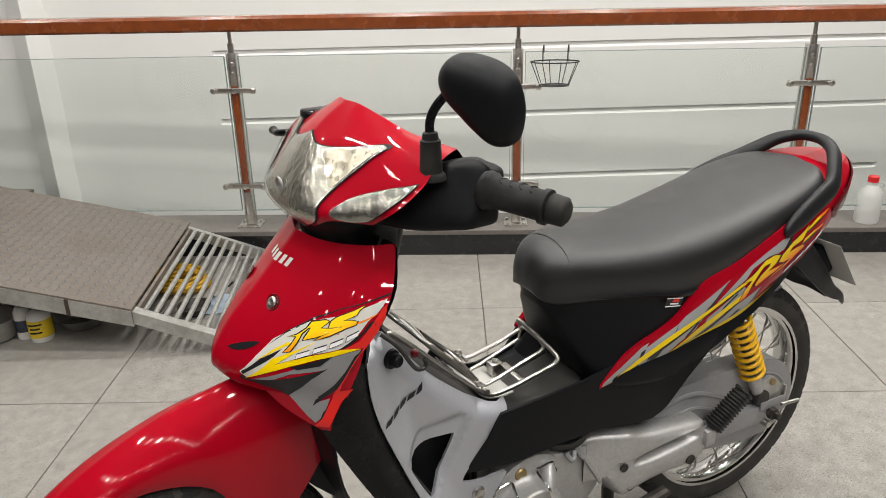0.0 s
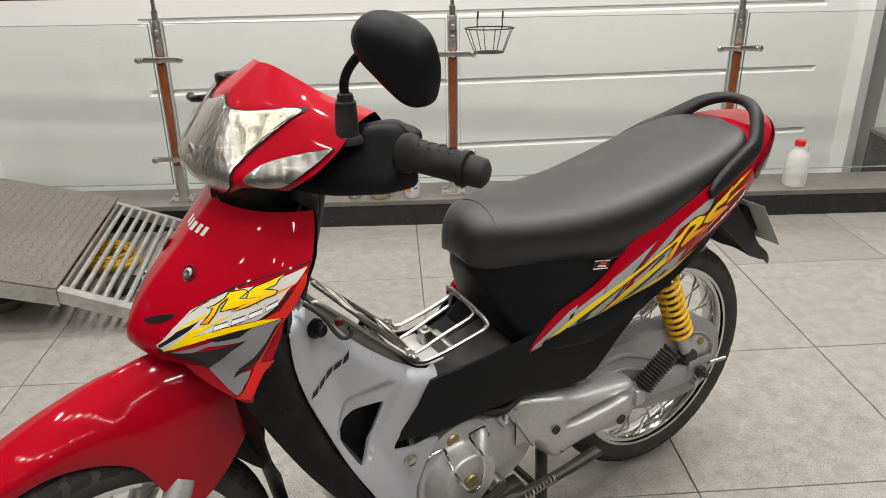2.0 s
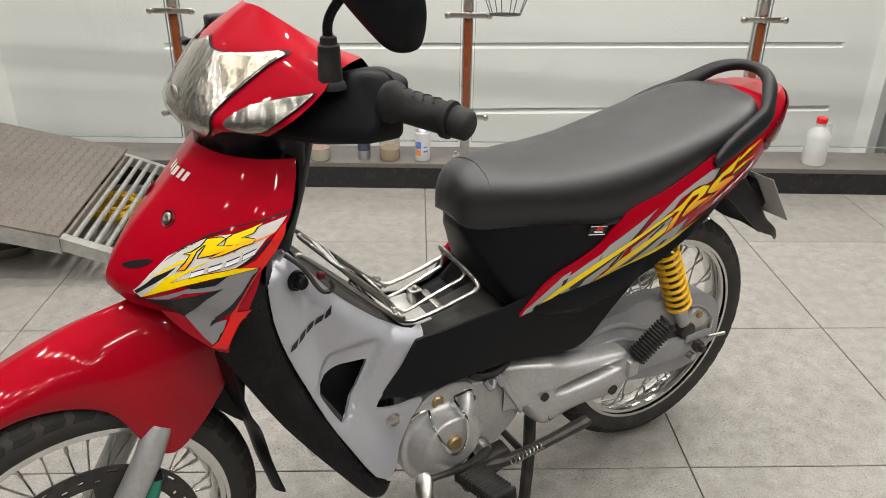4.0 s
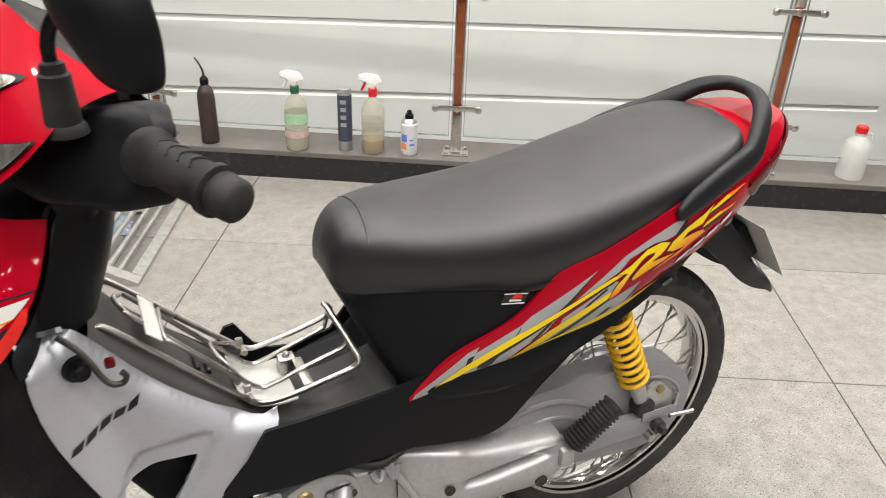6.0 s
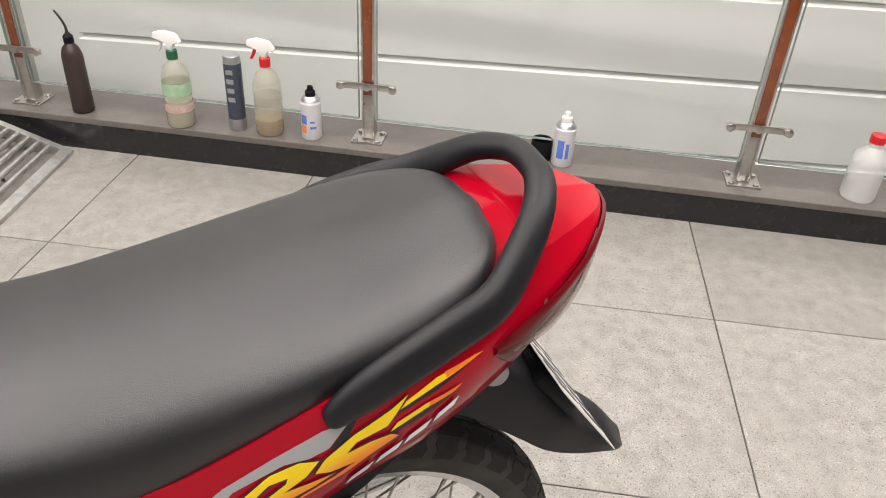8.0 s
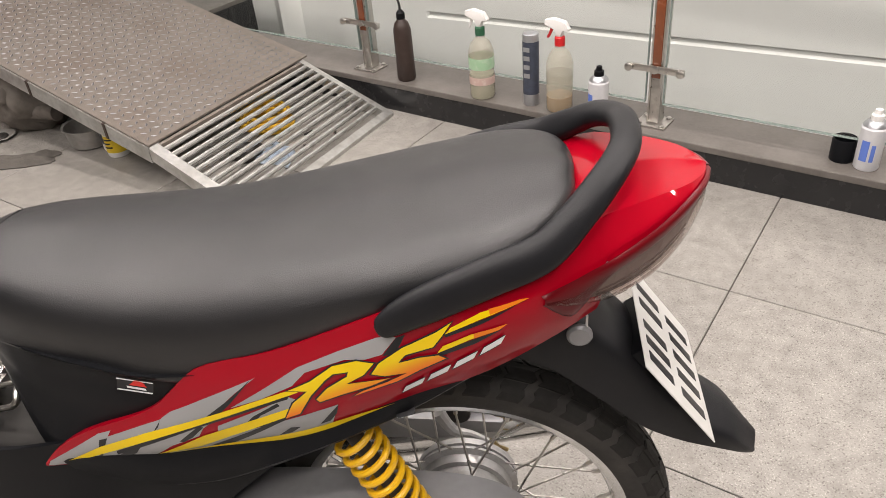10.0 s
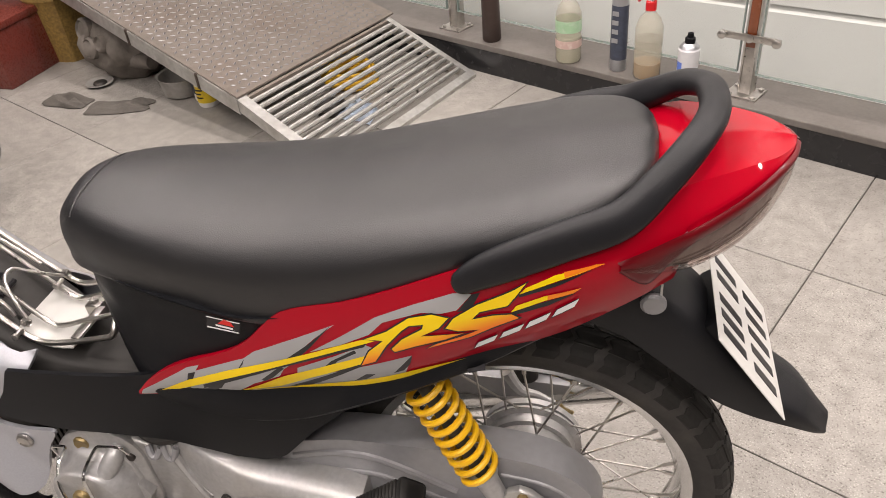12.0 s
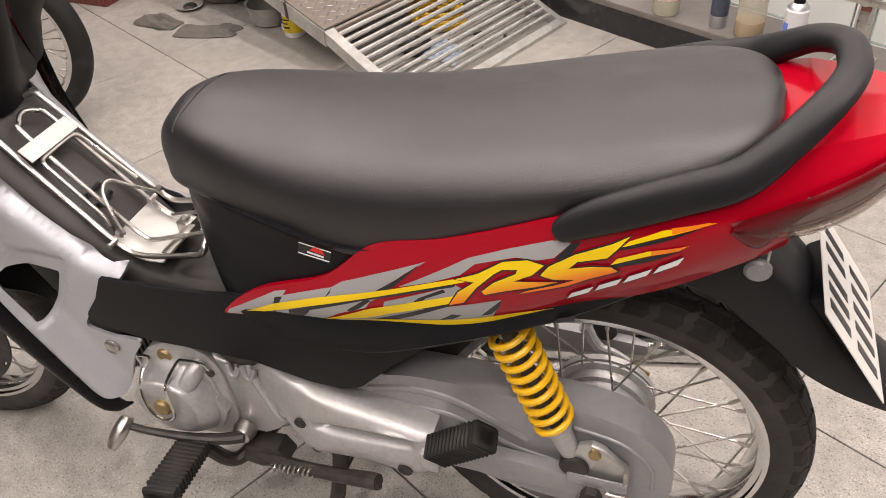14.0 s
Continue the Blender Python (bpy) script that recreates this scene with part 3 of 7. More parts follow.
            meshes[(name, k)] = ob.data
        else:
            ob = new("spoke", meshes[(name, k % 4)])
            ob.parent = w
        ob.matrix_basis = pose(0, 0, 0, 0, 0, k * 10)
    return w


meshes = {}
rear = wheel("rear_wheel", 0.0, 0.0, 0.295, 0.282, 0.042, 0.075, 0, "chrome spoked rear wheel with a worn tyre")
front = wheel("front_wheel", -1.215, -0.045, 0.277, 0.277, 0.036, 0.045, 7, "chrome spoked front wheel with a worn tyre")
def drilled_disc():
    """Brake disc with two rings of drilled holes and five broad arms to the hub."""
    bm, n = bmesh.new(), 120
    bands = (0.136, 0.143, 0.148, 0.153, 0.158, 0.162, 0.168)
    for z in (0.040, 0.0435):
        grid = [[bm.verts.new((r * math.cos(2 * math.pi * k / n), r * math.sin(2 * math.pi * k / n), z)) for k in range(n)] for r in bands]
        for b in range(len(bands) - 1):
            for k in range(n):
                if not ((b == 1 and k % 12 in (2, 8)) or (b == 2 and k % 12 == 5) or (b == 4 and k % 12 in (0, 11))):
                    bm.faces.new((grid[b][k], grid[b][(k + 1) % n], grid[b + 1][(k + 1) % n], grid[b + 1][k]))
    for r in (0.136, 0.168):
        lathe_bm([(r, 0.040), (r, 0.0435)], n, bm, None, False)
    for k in range(5):
        a = 2 * math.pi * k / 5
        pts = [(0.03, -0.35), (0.09, -0.10), (0.137, -0.18), (0.137, 0.18), (0.09, 0.10), (0.03, 0.35)]
        top, low = [[bm.verts.new((r * math.cos(a + d), r * math.sin(a + d), z)) for r, d in pts] for z in (0.0430, 0.0405)]
        bm.faces.new(top), bm.faces.new(low[::-1])
        for i in range(6):
            bm.faces.new((top[i], low[i], low[(i + 1) % 6], top[(i + 1) % 6]))
    return bm


bm = drilled_disc()
part("brake_disc", bm, M_DARK_STEEL, front, "drilled steel brake disc")
bm = lathe_bm([(0.0745, -0.046), (0.0745, -0.056), (0.06, -0.062), (0.02, -0.068)], 40)
part("drum_plate", bm, M_ALLOY, rear, "dusty alloy drum brake plate")
hole = None
for k in range(36):
    a, z = 2 * math.pi * (k + 0.25 * (k % 2)) / 36, (0.0418 if k % 2 else -0.0352)
    r = 0.0765 if k % 2 else 0.0690
    if hole is None:
        hole = part("flange_hole", lathe_bm([(0.0005, 0.0002), (0.0024, 0.0004), (0.0034, -0.0006)], 10, None, None, False), M_DARK_STEEL, rear)
    else:
        o = new("flange_hole", hole.data)
        o.parent, hole = rear, o
    hole.matrix_basis = Matrix.Translation((r * math.cos(a), r * math.sin(a), z)) @ Matrix()
part("brake_arm", tube_bm([(-0.040, 0.088, 0.388), (-0.020, 0.088, 0.350), (0.005, 0.090, 0.340), (0.031, 0.090, 0.325)], [0.010, 0.008, 0.006, 0.005], 10, None, False, 3), M_ALLOY, bike, "small alloy brake arm")
part("brake_rod_nut", tube_bm([(0.031, 0.089, 0.325), (0.040, 0.089, 0.318), (0.046, 0.089, 0.315), (0.060, 0.089, 0.308)], [0.0065, 0.0065, 0.0032, 0.0030], 8), M_BRASS, bike, "brass adjusting nut on the brake rod")

# seat
secs = []
for x, zb, zt, w in ((-0.568, 0.704, 0.722, 0.046), (-0.564, 0.696, 0.740, 0.062), (-0.553, 0.691, 0.760, 0.076), (-0.536, 0.689, 0.775, 0.088), (-0.512, 0.690, 0.782, 0.099), (-0.465, 0.692, 0.783, 0.116), (-0.40, 0.686, 0.780, 0.131),
                     (-0.33, 0.673, 0.779, 0.141), (-0.25, 0.668, 0.783, 0.146), (-0.17, 0.690, 0.793, 0.147), (-0.05, 0.738, 0.813, 0.143), (0.04, 0.768, 0.832, 0.132), (0.09, 0.786, 0.841, 0.116), (0.120, 0.798, 0.843, 0.094), (0.137, 0.808, 0.840, 0.064), (0.144, 0.816, 0.834, 0.034)):
    x = x if x > -0.4 else -0.4 + (x + 0.4) * 0.935
    h = zt - zb
    half = [(-w * 0.5, zb + 0.002), (-w * 0.962, zb), (-w * 0.985, zb + h * 0.16), (-w * 0.985, zb + h * 0.55), (-w * 0.83, zb + h * 0.86), (-w * 0.45, zt - 0.001)]
    off = 0.034 * min(0.0, x)
    k = (w + off) / w
    secs.append([(x, y * k + off, z) for y, z in half] + [(x, off, zt + 0.004)] + [(x, -y * k + off, z) for y, z in reversed(half)])
bm = loft_bm(secs, 4, 4, True, True)
SEAT = tree_of(bm)
seat = part("seat", bm, M_LEATHER, bike, "black grained vinyl dual seat", angle=60)
seam = []
for y in (-0.105, -0.098, -0.088, -0.074, -0.05, -0.025, 0, 0.025, 0.05, 0.074, 0.088):
    hit, no, _, _ = SEAT.ray_cast(Vector((-0.501 - 1.15 * y * y, y, 1.0)), Vector((0, 0, -1)))
    if hit:
        seam.append(hit + Vector((0, 0, 0.0004)))
part("seam", tube_bm(seam, 0.0014, 6, None, False, 2), M_LEATHER, seat, "raised stitched seam across the nose")

# under-seat body
secs = []
for x, zt, wt, zb, wb in ((-0.552, 0.696, 0.044, 0.676, 0.038), (-0.542, 0.696, 0.068, 0.655, 0.058), (-0.520, 0.697, 0.087, 0.615, 0.078), (-0.495, 0.698, 0.101, 0.565, 0.100), (-0.468, 0.698, 0.111, 0.53, 0.120), (-0.43, 0.696, 0.123, 0.51, 0.134), (-0.36, 0.690, 0.137, 0.50, 0.139), (-0.30, 0.68, 0.1400, 0.50, 0.139), (-0.22, 0.69, 0.1395, 0.52, 0.136), (-0.05, 0.75, 0.136, 0.60, 0.126), (0.1, 0.80, 0.10, 0.68, 0.09)):
    x = x if x > -0.4 else -0.4 + (x + 0.4) * 0.94
    half = [(-wb, zb), (-(wt * 0.6 + wb * 0.4), zb * 0.5 + zt * 0.5), (-wt, zt - 0.012 * min(1, (zt - zb) / 0.05)), (-wt * 0.9, zt)]
    off = 0.034 * min(0.0, x)
    secs.append([(x, y, z) for y, z in half] + [(x, -y + 2 * off, z) for y, z in reversed(half)])
part("seat_base", loft_bm(secs, 4, 3, True, True), M_BLACK, bike, "smooth black plastic under-seat body", angle=60)

part("inner_frame_cover", prism_bm([(-0.67, 0.44), (-0.64, 0.460), (-0.56, 0.466), (-0.48, 0.480), (-0.44, 0.55), (-0.2, 0.585), (-0.17, 0.55), (-0.25, 0.47), (-0.40, 0.43), (-0.6, 0.43)], -0.122, 0.122, 0, 0.012), M_BLACK, bike, "black plastic under the seat")

# black lower side panels
low = [(-0.746, 0.432), (-0.732, 0.455), (-0.70, 0.493), (-0.674, 0.538), (-0.658, 0.540), (-0.630, 0.495), (-0.605, 0.478), (-0.57, 0.472), (-0.50, 0.485), (-0.46, 0.540), (-0.43, 0.570), (-0.31, 0.60), (-0.17, 0.60), (-0.15, 0.575), (-0.169, 0.560), (-0.248, 0.486),
       (-0.295, 0.432), (-0.308, 0.423), (-0.33, 0.415), (-0.372, 0.416), (-0.462, 0.436), (-0.55, 0.435), (-0.631, 0.427), (-0.693, 0.429), (-0.735, 0.434)]
high = [(x, {-0.630: 0.542, -0.605: 0.545, -0.57: 0.548, -0.50: 0.555, -0.46: 0.562}.get(x, z)) for x, z in low]
for s in (-1, 1):
    bm = sheet_bm(high if s < 0 else low, (), 0.03)
    for v in bm.verts:
        f = (v.co.z - 0.42) / 0.18
        v.co.y = s * (0.140 - 0.012 * (f - 0.6) ** 2 - 0.008 * max(0, (-0.52 - v.co.x) / 0.18) ** 1.5)
    part("side_panel", solid(bm, 0.006), M_BLACK, bike, "matt black plastic lower side panel", angle=50)

# red tail cover
secs, lip, deck = [], [], []
for x, zb, yb, zm, ym, zu, yu, zt, yt, zc, yc in (
        (-0.472, 0.526, 0.139, 0.528, 0.141, 0.531, 0.142, 0.534, 0.141, 0.534, 0.12),
        (-0.445, 0.529, 0.139, 0.538, 0.143, 0.550, 0.144, 0.562, 0.142, 0.562, 0.12),
        (-0.40, 0.534, 0.139, 0.550, 0.145, 0.571, 0.147, 0.592, 0.144, 0.592, 0.11),
        (-0.31, 0.549, 0.139, 0.574, 0.151, 0.603, 0.152, 0.632, 0.146, 0.632, 0.10),
        (-0.245, 0.559, 0.138, 0.600, 0.153, 0.648, 0.154, 0.690, 0.146, 0.690, 0.10),
        (-0.17, 0.563, 0.136, 0.612, 0.153, 0.668, 0.155, 0.712, 0.147, 0.714, 0.09),
        (-0.12, 0.579, 0.135, 0.626, 0.153, 0.684, 0.155, 0.730, 0.147, 0.732, 0.09),
        (-0.02, 0.636, 0.130, 0.678, 0.149, 0.730, 0.152, 0.770, 0.143, 0.771, 0.08),
        (0.06, 0.672, 0.123, 0.710, 0.141, 0.754, 0.144, 0.788, 0.131, 0.788, 0.06),
        (0.12, 0.704, 0.111, 0.735, 0.123, 0.772, 0.127, 0.812, 0.110, 0.815, 0.04),
        (0.155, 0.724, 0.100, 0.748, 0.110, 0.784, 0.114, 0.826, 0.094, 0.830, 0.035),
        (0.166, 0.734, 0.096, 0.757, 0.107, 0.790, 0.110, 0.830, 0.089, 0.834, 0.03),
        (0.172, 0.786, 0.1075, 0.794, 0.1065, 0.804, 0.1035, 0.832, 0.086, 0.836, 0.03),
        (0.20, 0.802, 0.094, 0.808, 0.093, 0.816, 0.090, 0.835, 0.073, 0.839, 0.025),
        (0.225, 0.815, 0.077, 0.819, 0.0765, 0.825, 0.0735, 0.837, 0.060, 0.841, 0.02),
        (0.252, 0.827, 0.050, 0.829, 0.0495, 0.832, 0.0475, 0.837, 0.041, 0.840, 0.014),
        (0.268, 0.831, 0.025, 0.832, 0.0245, 0.834, 0.0235, 0.836, 0.020, 0.838, 0.008),
        (0.274, 0.832, 0.006, 0.833, 0.006, 0.834, 0.006, 0.835, 0.005, 0.836, 0.002)):
    secs.append([(x, -yb, zb), (x, -ym, zm), (x, -yu, zu), (x, -yt, zt)])
    if x < 0.07:
        lip.append([(x, -yt, zt), (x, -yt + 0.008, zt - 0.001), (x, -yt + 0.012, zt - 0.006), (x, -yt + 0.014, zt - 0.02)])
    if x > 0.05:
        deck.append([(x, -yt, zt), (x, -yt * 0.62, zt * 0.45 + zc * 0.55), (x, -yc * 0.9, zc), (x, 0, zc + 0.002)])
bm = loft_bm(secs, 5, 4, mirror=True)
SIDE = tree_of(bm)
loft_bm(lip, 5, 2, mirror=True, bm=bm)
tail = part("tail_cover", bm, M_RED, bike, "glossy red side and tail cover", angle=50)
part("tail_deck", loft_bm(deck, 5, 4, mirror=True), M_RED, tail, "glossy red top of the tail", angle=60)

# tail lamp
secs = []
for x, zt, yt, zb, yb in ((0.112, 0.768, 0.1290, 0.761, 0.1285), (0.135, 0.779, 0.1245, 0.752, 0.1205), (0.155, 0.788, 0.1185, 0.746, 0.1100), (0.175, 0.796, 0.1110, 0.744, 0.1000), (0.20, 0.806, 0.0970, 0.746, 0.0840), (0.225, 0.817, 0.0800, 0.752, 0.064), (0.25, 0.827, 0.0535, 0.764, 0.036), (0.268, 0.832, 0.0255, 0.784, 0.012), (0.2745, 0.833, 0.0, 0.795, 0.0)):
    secs.append([(x, -yt, zt), (x + 0.002, -yt - 0.002, zt * 0.6 + zb * 0.4), (x, -yb, zb), (x - 0.02, -yb * 0.5, zb - 0.002), (x - 0.03, 0, zb - 0.003)])
lens = part("tail_lamp", loft_bm(secs, 4, 3, mirror=True), M_LENS_SMOKE, bike, "clear wedge-shaped tail lamp lens", angle=60)
secs = [[(p[0] - 0.005, p[1] * 0.965, p[2] + (0.003 if i > 1 else -0.003)) for i, p in enumerate(s)] for s in secs]
part("lamp_bowl", loft_bm(secs, 3, 3, mirror=True), M_LAMP_BOWL, lens, "silvered lamp bowl")
strip = []
for x, zt, yt, zb, yb in ((0.109, 0.770, 0.1300, 0.761, 0.1290), (0.135, 0.782, 0.1250, 0.758, 0.1215), (0.155, 0.791, 0.1190, 0.762, 0.1130), (0.175, 0.799, 0.1115, 0.768, 0.1050), (0.20, 0.809, 0.0975, 0.779, 0.0910), (0.225, 0.820, 0.0805, 0.791, 0.0745), (0.25, 0.830, 0.0540, 0.804, 0.0490), (0.268, 0.834, 0.0260, 0.816, 0.0215), (0.2750, 0.835, 0.0, 0.820, 0.0)):
    f = 1.0 if x < 0.12 else 1.7 if x < 0.14 else 1.0 if x < 0.16 else 0.5
    zb, yb = zt + (zb - zt) * f, yt + (yb - yt) * f
    strip.append([(x, -yt - 0.0005, zt), (x + 0.0035, -(yt * 0.7 + yb * 0.3) - 0.0035, zt * 0.7 + zb * 0.3), (x + 0.003, -yb - 0.0035, zb), (x, -yb + 0.0005, zb - 0.003)])
part("lamp_edge", loft_bm(strip, 4, 3, mirror=True), M_DK_RED, lens, "dark red upper band of the lens", angle=60)
for k in range(4):
    f = 0.2 + 0.2 * k
    rib = [(x + 0.0008, -(yt + (yb - yt) * f) - 0.0006, zt + (zb - zt) * f) for x, zt, yt, zb, yb in ((0.160, 0.766, 0.113, 0.746, 0.108), (0.19, 0.775, 0.099, 0.745, 0.091), (0.225, 0.790, 0.076, 0.752, 0.064), (0.25, 0.803, 0.050, 0.764, 0.036))]
    part("lens_rib", tube_bm(rib, 0.0011, 6, None, False, 3), M_LENS_SMOKE, lens)

# grab rail: a flattened bow, upright along the arms and lying flat round the back
half = [(-0.046, -0.153, 0.748), (-0.040, -0.152, 0.751), (-0.020, -0.149, 0.763), (0.012, -0.145, 0.778), (0.064, -0.135, 0.798), (0.111, -0.122, 0.814), (0.142, -0.099, 0.837), (0.170, -0.071, 0.861), (0.189, -0.035, 0.874)]
tall = [0.006, 0.012, 0.0170, 0.0195, 0.0198, 0.0188, 0.017, 0.0158, 0.015]
wide = [0.004, 0.007, 0.0095, 0.0108, 0.0115, 0.0115, 0.0115, 0.0112, 0.011]
lean = [10, 10, 10, 12, 16, 26, 42, 60, 76]
line = half + [(0.193, 0, 0.877)] + [(x, -y, z) for x, y, z in reversed(half)]
line = spline([Vector(p) for p in line], 5)
tall, wide = [spline1(v + [v[-1]] + v[::-1], 5) for v in (tall, wide)]
lean = spline1(lean + [80] + [180 - v for v in reversed(lean)], 5)
bm, rings = bmesh.new(), []
for i, p in enumerate(line):
    d = (line[min(i + 1, len(line) - 1)] - line[max(i - 1, 0)]).normalized()
    side = d.cross(Vector((0, 0, 1))).normalized()
    up = side.cross(d)
    a = radians(lean[i])
    u, v = up * math.cos(a) - side * math.sin(a), up * math.sin(a) + side * math.cos(a)
    rings.append([bm.verts.new(p + u * tall[i] * math.copysign(abs(math.cos(w)) ** 0.85, math.cos(w)) + v * wide[i] * math.copysign(abs(math.sin(w)) ** 0.8, math.sin(w))) for w in [2 * math.pi * k / 18 for k in range(18)]])
for r0, r1 in zip(rings, rings[1:]):
    for k in range(18):
        bm.faces.new((r0[k], r0[(k + 1) % 18], r1[(k + 1) % 18], r1[k]))
bm.faces.new(rings[0]), bm.faces.new(rings[-1])
part("grab_rail", bm, M_RAIL, bike, "satin black moulded grab rail", angle=60)

# rear mudguard, plate
secs = []
for x, z, w, drop, back in ((0.07, 0.690, 0.058, 0.055, -0.005), (0.13, 0.686, 0.062, 0.072, -0.01), (0.175, 0.655, 0.063, 0.068, -0.02), (0.215, 0.615, 0.063, 0.058, -0.025), (0.255, 0.567, 0.062, 0.044, -0.026), (0.295, 0.522, 0.055, 0.028, -0.020), (0.335, 0.492, 0.048, 0.018, -0.014), (0.358, 0.464, 0.038, 0.008, -0.007), (0.372, 0.447, 0.026, 0.004, -0.003)):
    secs.append([(x + back, -w, z - drop), (x + back * 0.3, -w * 0.96, z - drop * 0.3), (x, -w * 0.75, z), (x + 0.004, 0, z + 0.008), (x, w * 0.75, z), (x + back * 0.3, w * 0.96, z - drop * 0.3), (x + back, w, z - drop)])
part("rear_mudguard", solid(loft_bm(secs, 4, 3), 0.004), M_RAIL, bike, "satin black plastic rear mudguard", angle=55)
bm = lathe_bm([(0.014, 0), (0.014, 0.004), (0.011, 0.007), (0.005, 0.006)], 20, None, Matrix.Translation((0.150, -0.064, 0.668)) @ pose(0, 0, 0, 90))
part("side_reflector", bm, M_GREY, bike, "small round grey bolt cover")
part("guard_clip", box_bm((0.156, -0.0665, 0.660), (0.1585, -0.063, 0.694), 0.0006), M_WHITE, bike, "thin white clip")
PL = Matrix.Translation((0.248, 0, 0.585)) @ pose(0, 0, 0, 0, 54.0, 0)      # x down the plate
bm = box_bm((-0.07, -0.095, 0.012), (0.07, 0.095, 0.0135), 0.0005)
bm.transform(PL)
plate = part("number_plate", bm, M_WHITE, bike, "white number plate with black bars for its marks", smooth=False)
for row, cols in ((-0.033, (-0.075, -0.048, -0.021, 0.020, 0.050)), (0.033, (-0.075, -0.044, -0.013, 0.018, 0.050))):
    for c in cols:
        bm = box_bm((row - 0.024, c + 0.003, 0.0135), (row + 0.024, c + 0.017, 0.0142))
        bm.transform(PL)
        part("mark_bar", bm, D_BLACK, plate, "plain black bar", smooth=False)
bm = box_bm((-0.055, -0.05, -0.012), (0.03, 0.05, 0.0115), 0.006)
bm.transform(PL)
part("plate_bracket", bm, M_BLACK, bike)

# shock absorbers
for s in (-1, 1):
    y = s * 0.115
    a, b = Vector((-0.110, y, 0.582)), Vector((-0.014, y * 1.08, 0.358))
    d = (b - a)
    sh = part("shock_absorber", tube_bm([a, a + d * 0.72], [0.010, 0.010], 14), M_DARK_STEEL, bike, "rear shock absorber with a yellow coil spring")
    up = d.normalized().orthogonal()
    side = d.normalized().cross(up)
    turns, n = 9.5, 152
    pts = [a + d * (0.03 + 0.70 * k / n) + 0.0180 * (math.cos(2 * math.pi * turns * k / n) * up + math.sin(2 * math.pi * turns * k / n) * side) for k in range(n + 1)]
    part("spring", tube_bm(pts, 0.0044, 8), M_YELLOW, sh, "yellow painted coil spring")
    part("lower_tube", tube_bm([a + d * 0.73, a + d * 0.98], [0.016, 0.012], 14), M_ALLOY, sh)
    part("spring_seat", tube_bm([a + d * 0.715, a + d * 0.735], 0.0205, 16), M_ALLOY, sh)
    part("eye", lathe_bm([(0.017, -0.014), (0.019, -0.012), (0.019, 0.012), (0.017, 0.014)], 16, None, Matrix.Translation(b) @ pose(0, 0, 0, 90)), M_DARK_STEEL, sh)

# chain guard and swing arm
guard = [(-0.34, 0.33), (-0.322, 0.415), (-0.27, 0.432), (-0.213, 0.441), (-0.10, 0.440), (-0.02, 0.438), (0.04, 0.426), (0.08, 0.40), (0.104, 0.36), (0.108, 0.31), (0.09, 0.265), (0.03, 0.24), (-0.08, 0.245), (-0.22, 0.275), (-0.33, 0.30)]
part("chain_guard", prism_bm(guard, -0.110, -0.062, 4, 0.012), M_GREY, bike, "grey painted chain guard", angle=50)
for line, r in (([(-0.302, -0.109, 0.397), (-0.25, -0.109, 0.412), (-0.195, -0.109, 0.413), (-0.141, -0.109, 0.392), (-0.08, -0.109, 0.360)], 0.006), ([(-0.28, -0.109, 0.37), (-0.20, -0.109, 0.378), (-0.15, -0.109, 0.362), (-0.09, -0.109, 0.335), (-0.02, -0.109, 0.325)], 0.005), ([(-0.02, -0.110, 0.405), (0.04, -0.110, 0.392), (0.08, -0.110, 0.355), (0.085, -0.110, 0.31)], 0.003)):
    part("guard_rib", tube_bm(line, r, 8, None, False, 4), M_GREY, bike)
for s in (-1, 1):
    arm = [(-0.34, 0.335), (-0.2, 0.345), (0.0, 0.338), (0.052, 0.335), (0.058, 0.305), (0.0, 0.295), (-0.2, 0.30), (-0.34, 0.30)]
    part("swing_arm", prism_bm(arm, s * 0.118, s * 0.136, 0, 0.004), M_GREY, bike)
    bm = box_bm((-0.022, s * 0.137, 0.330), (0.056, s * 0.1405, 0.350), 0.003)
    part("axle_plate", bm, M_GREY, bike, "steel chain adjuster plate")
    part("axle_nut", lathe_bm([(0.014, 0), (0.014, 0.012), (0.008, 0.013), (0.008, 0.024)], 6, None, Matrix.Translation((0.012, s * 0.140, 0.318)) @ pose(0, 0, 0, 90 * -s)), M_DARK_STEEL, bike)
    part("adjuster_bolt", tube_bm([(0.03, s * 0.15, 0.338), (0.085, s * 0.15, 0.332)], 0.004, 8), M_STEEL, bike)
end = [(-0.022, 0.368), (-0.010, 0.396), (0.006, 0.404), (0.022, 0.398), (0.040, 0.378), (0.054, 0.366), (0.056, 0.338), (0.020, 0.332), (-0.018, 0.336)]
bm = prism_bm(end, -0.132, -0.120, 0, 0.003)
plate_end = part("arm_end", bm, M_GALV, bike, "dirty galvanised swing arm end")
part("end_bolt", lathe_bm([(0.008, 0), (0.008, 0.006), (0.004, 0.007)], 6, None, Matrix.Translation((0.011, -0.132, 0.392)) @ pose(0, 0, 0, 90)), M_BRASS, plate_end)
part("end_clip", box_bm((0.048, -0.140, 0.345), (0.054, -0.126, 0.374), 0.002), M_STEEL, plate_end)
part("rear_axle", tube_bm([(0, -0.15, 0.295), (0, 0.15, 0.295)], 0.008, 12), M_STEEL, bike)

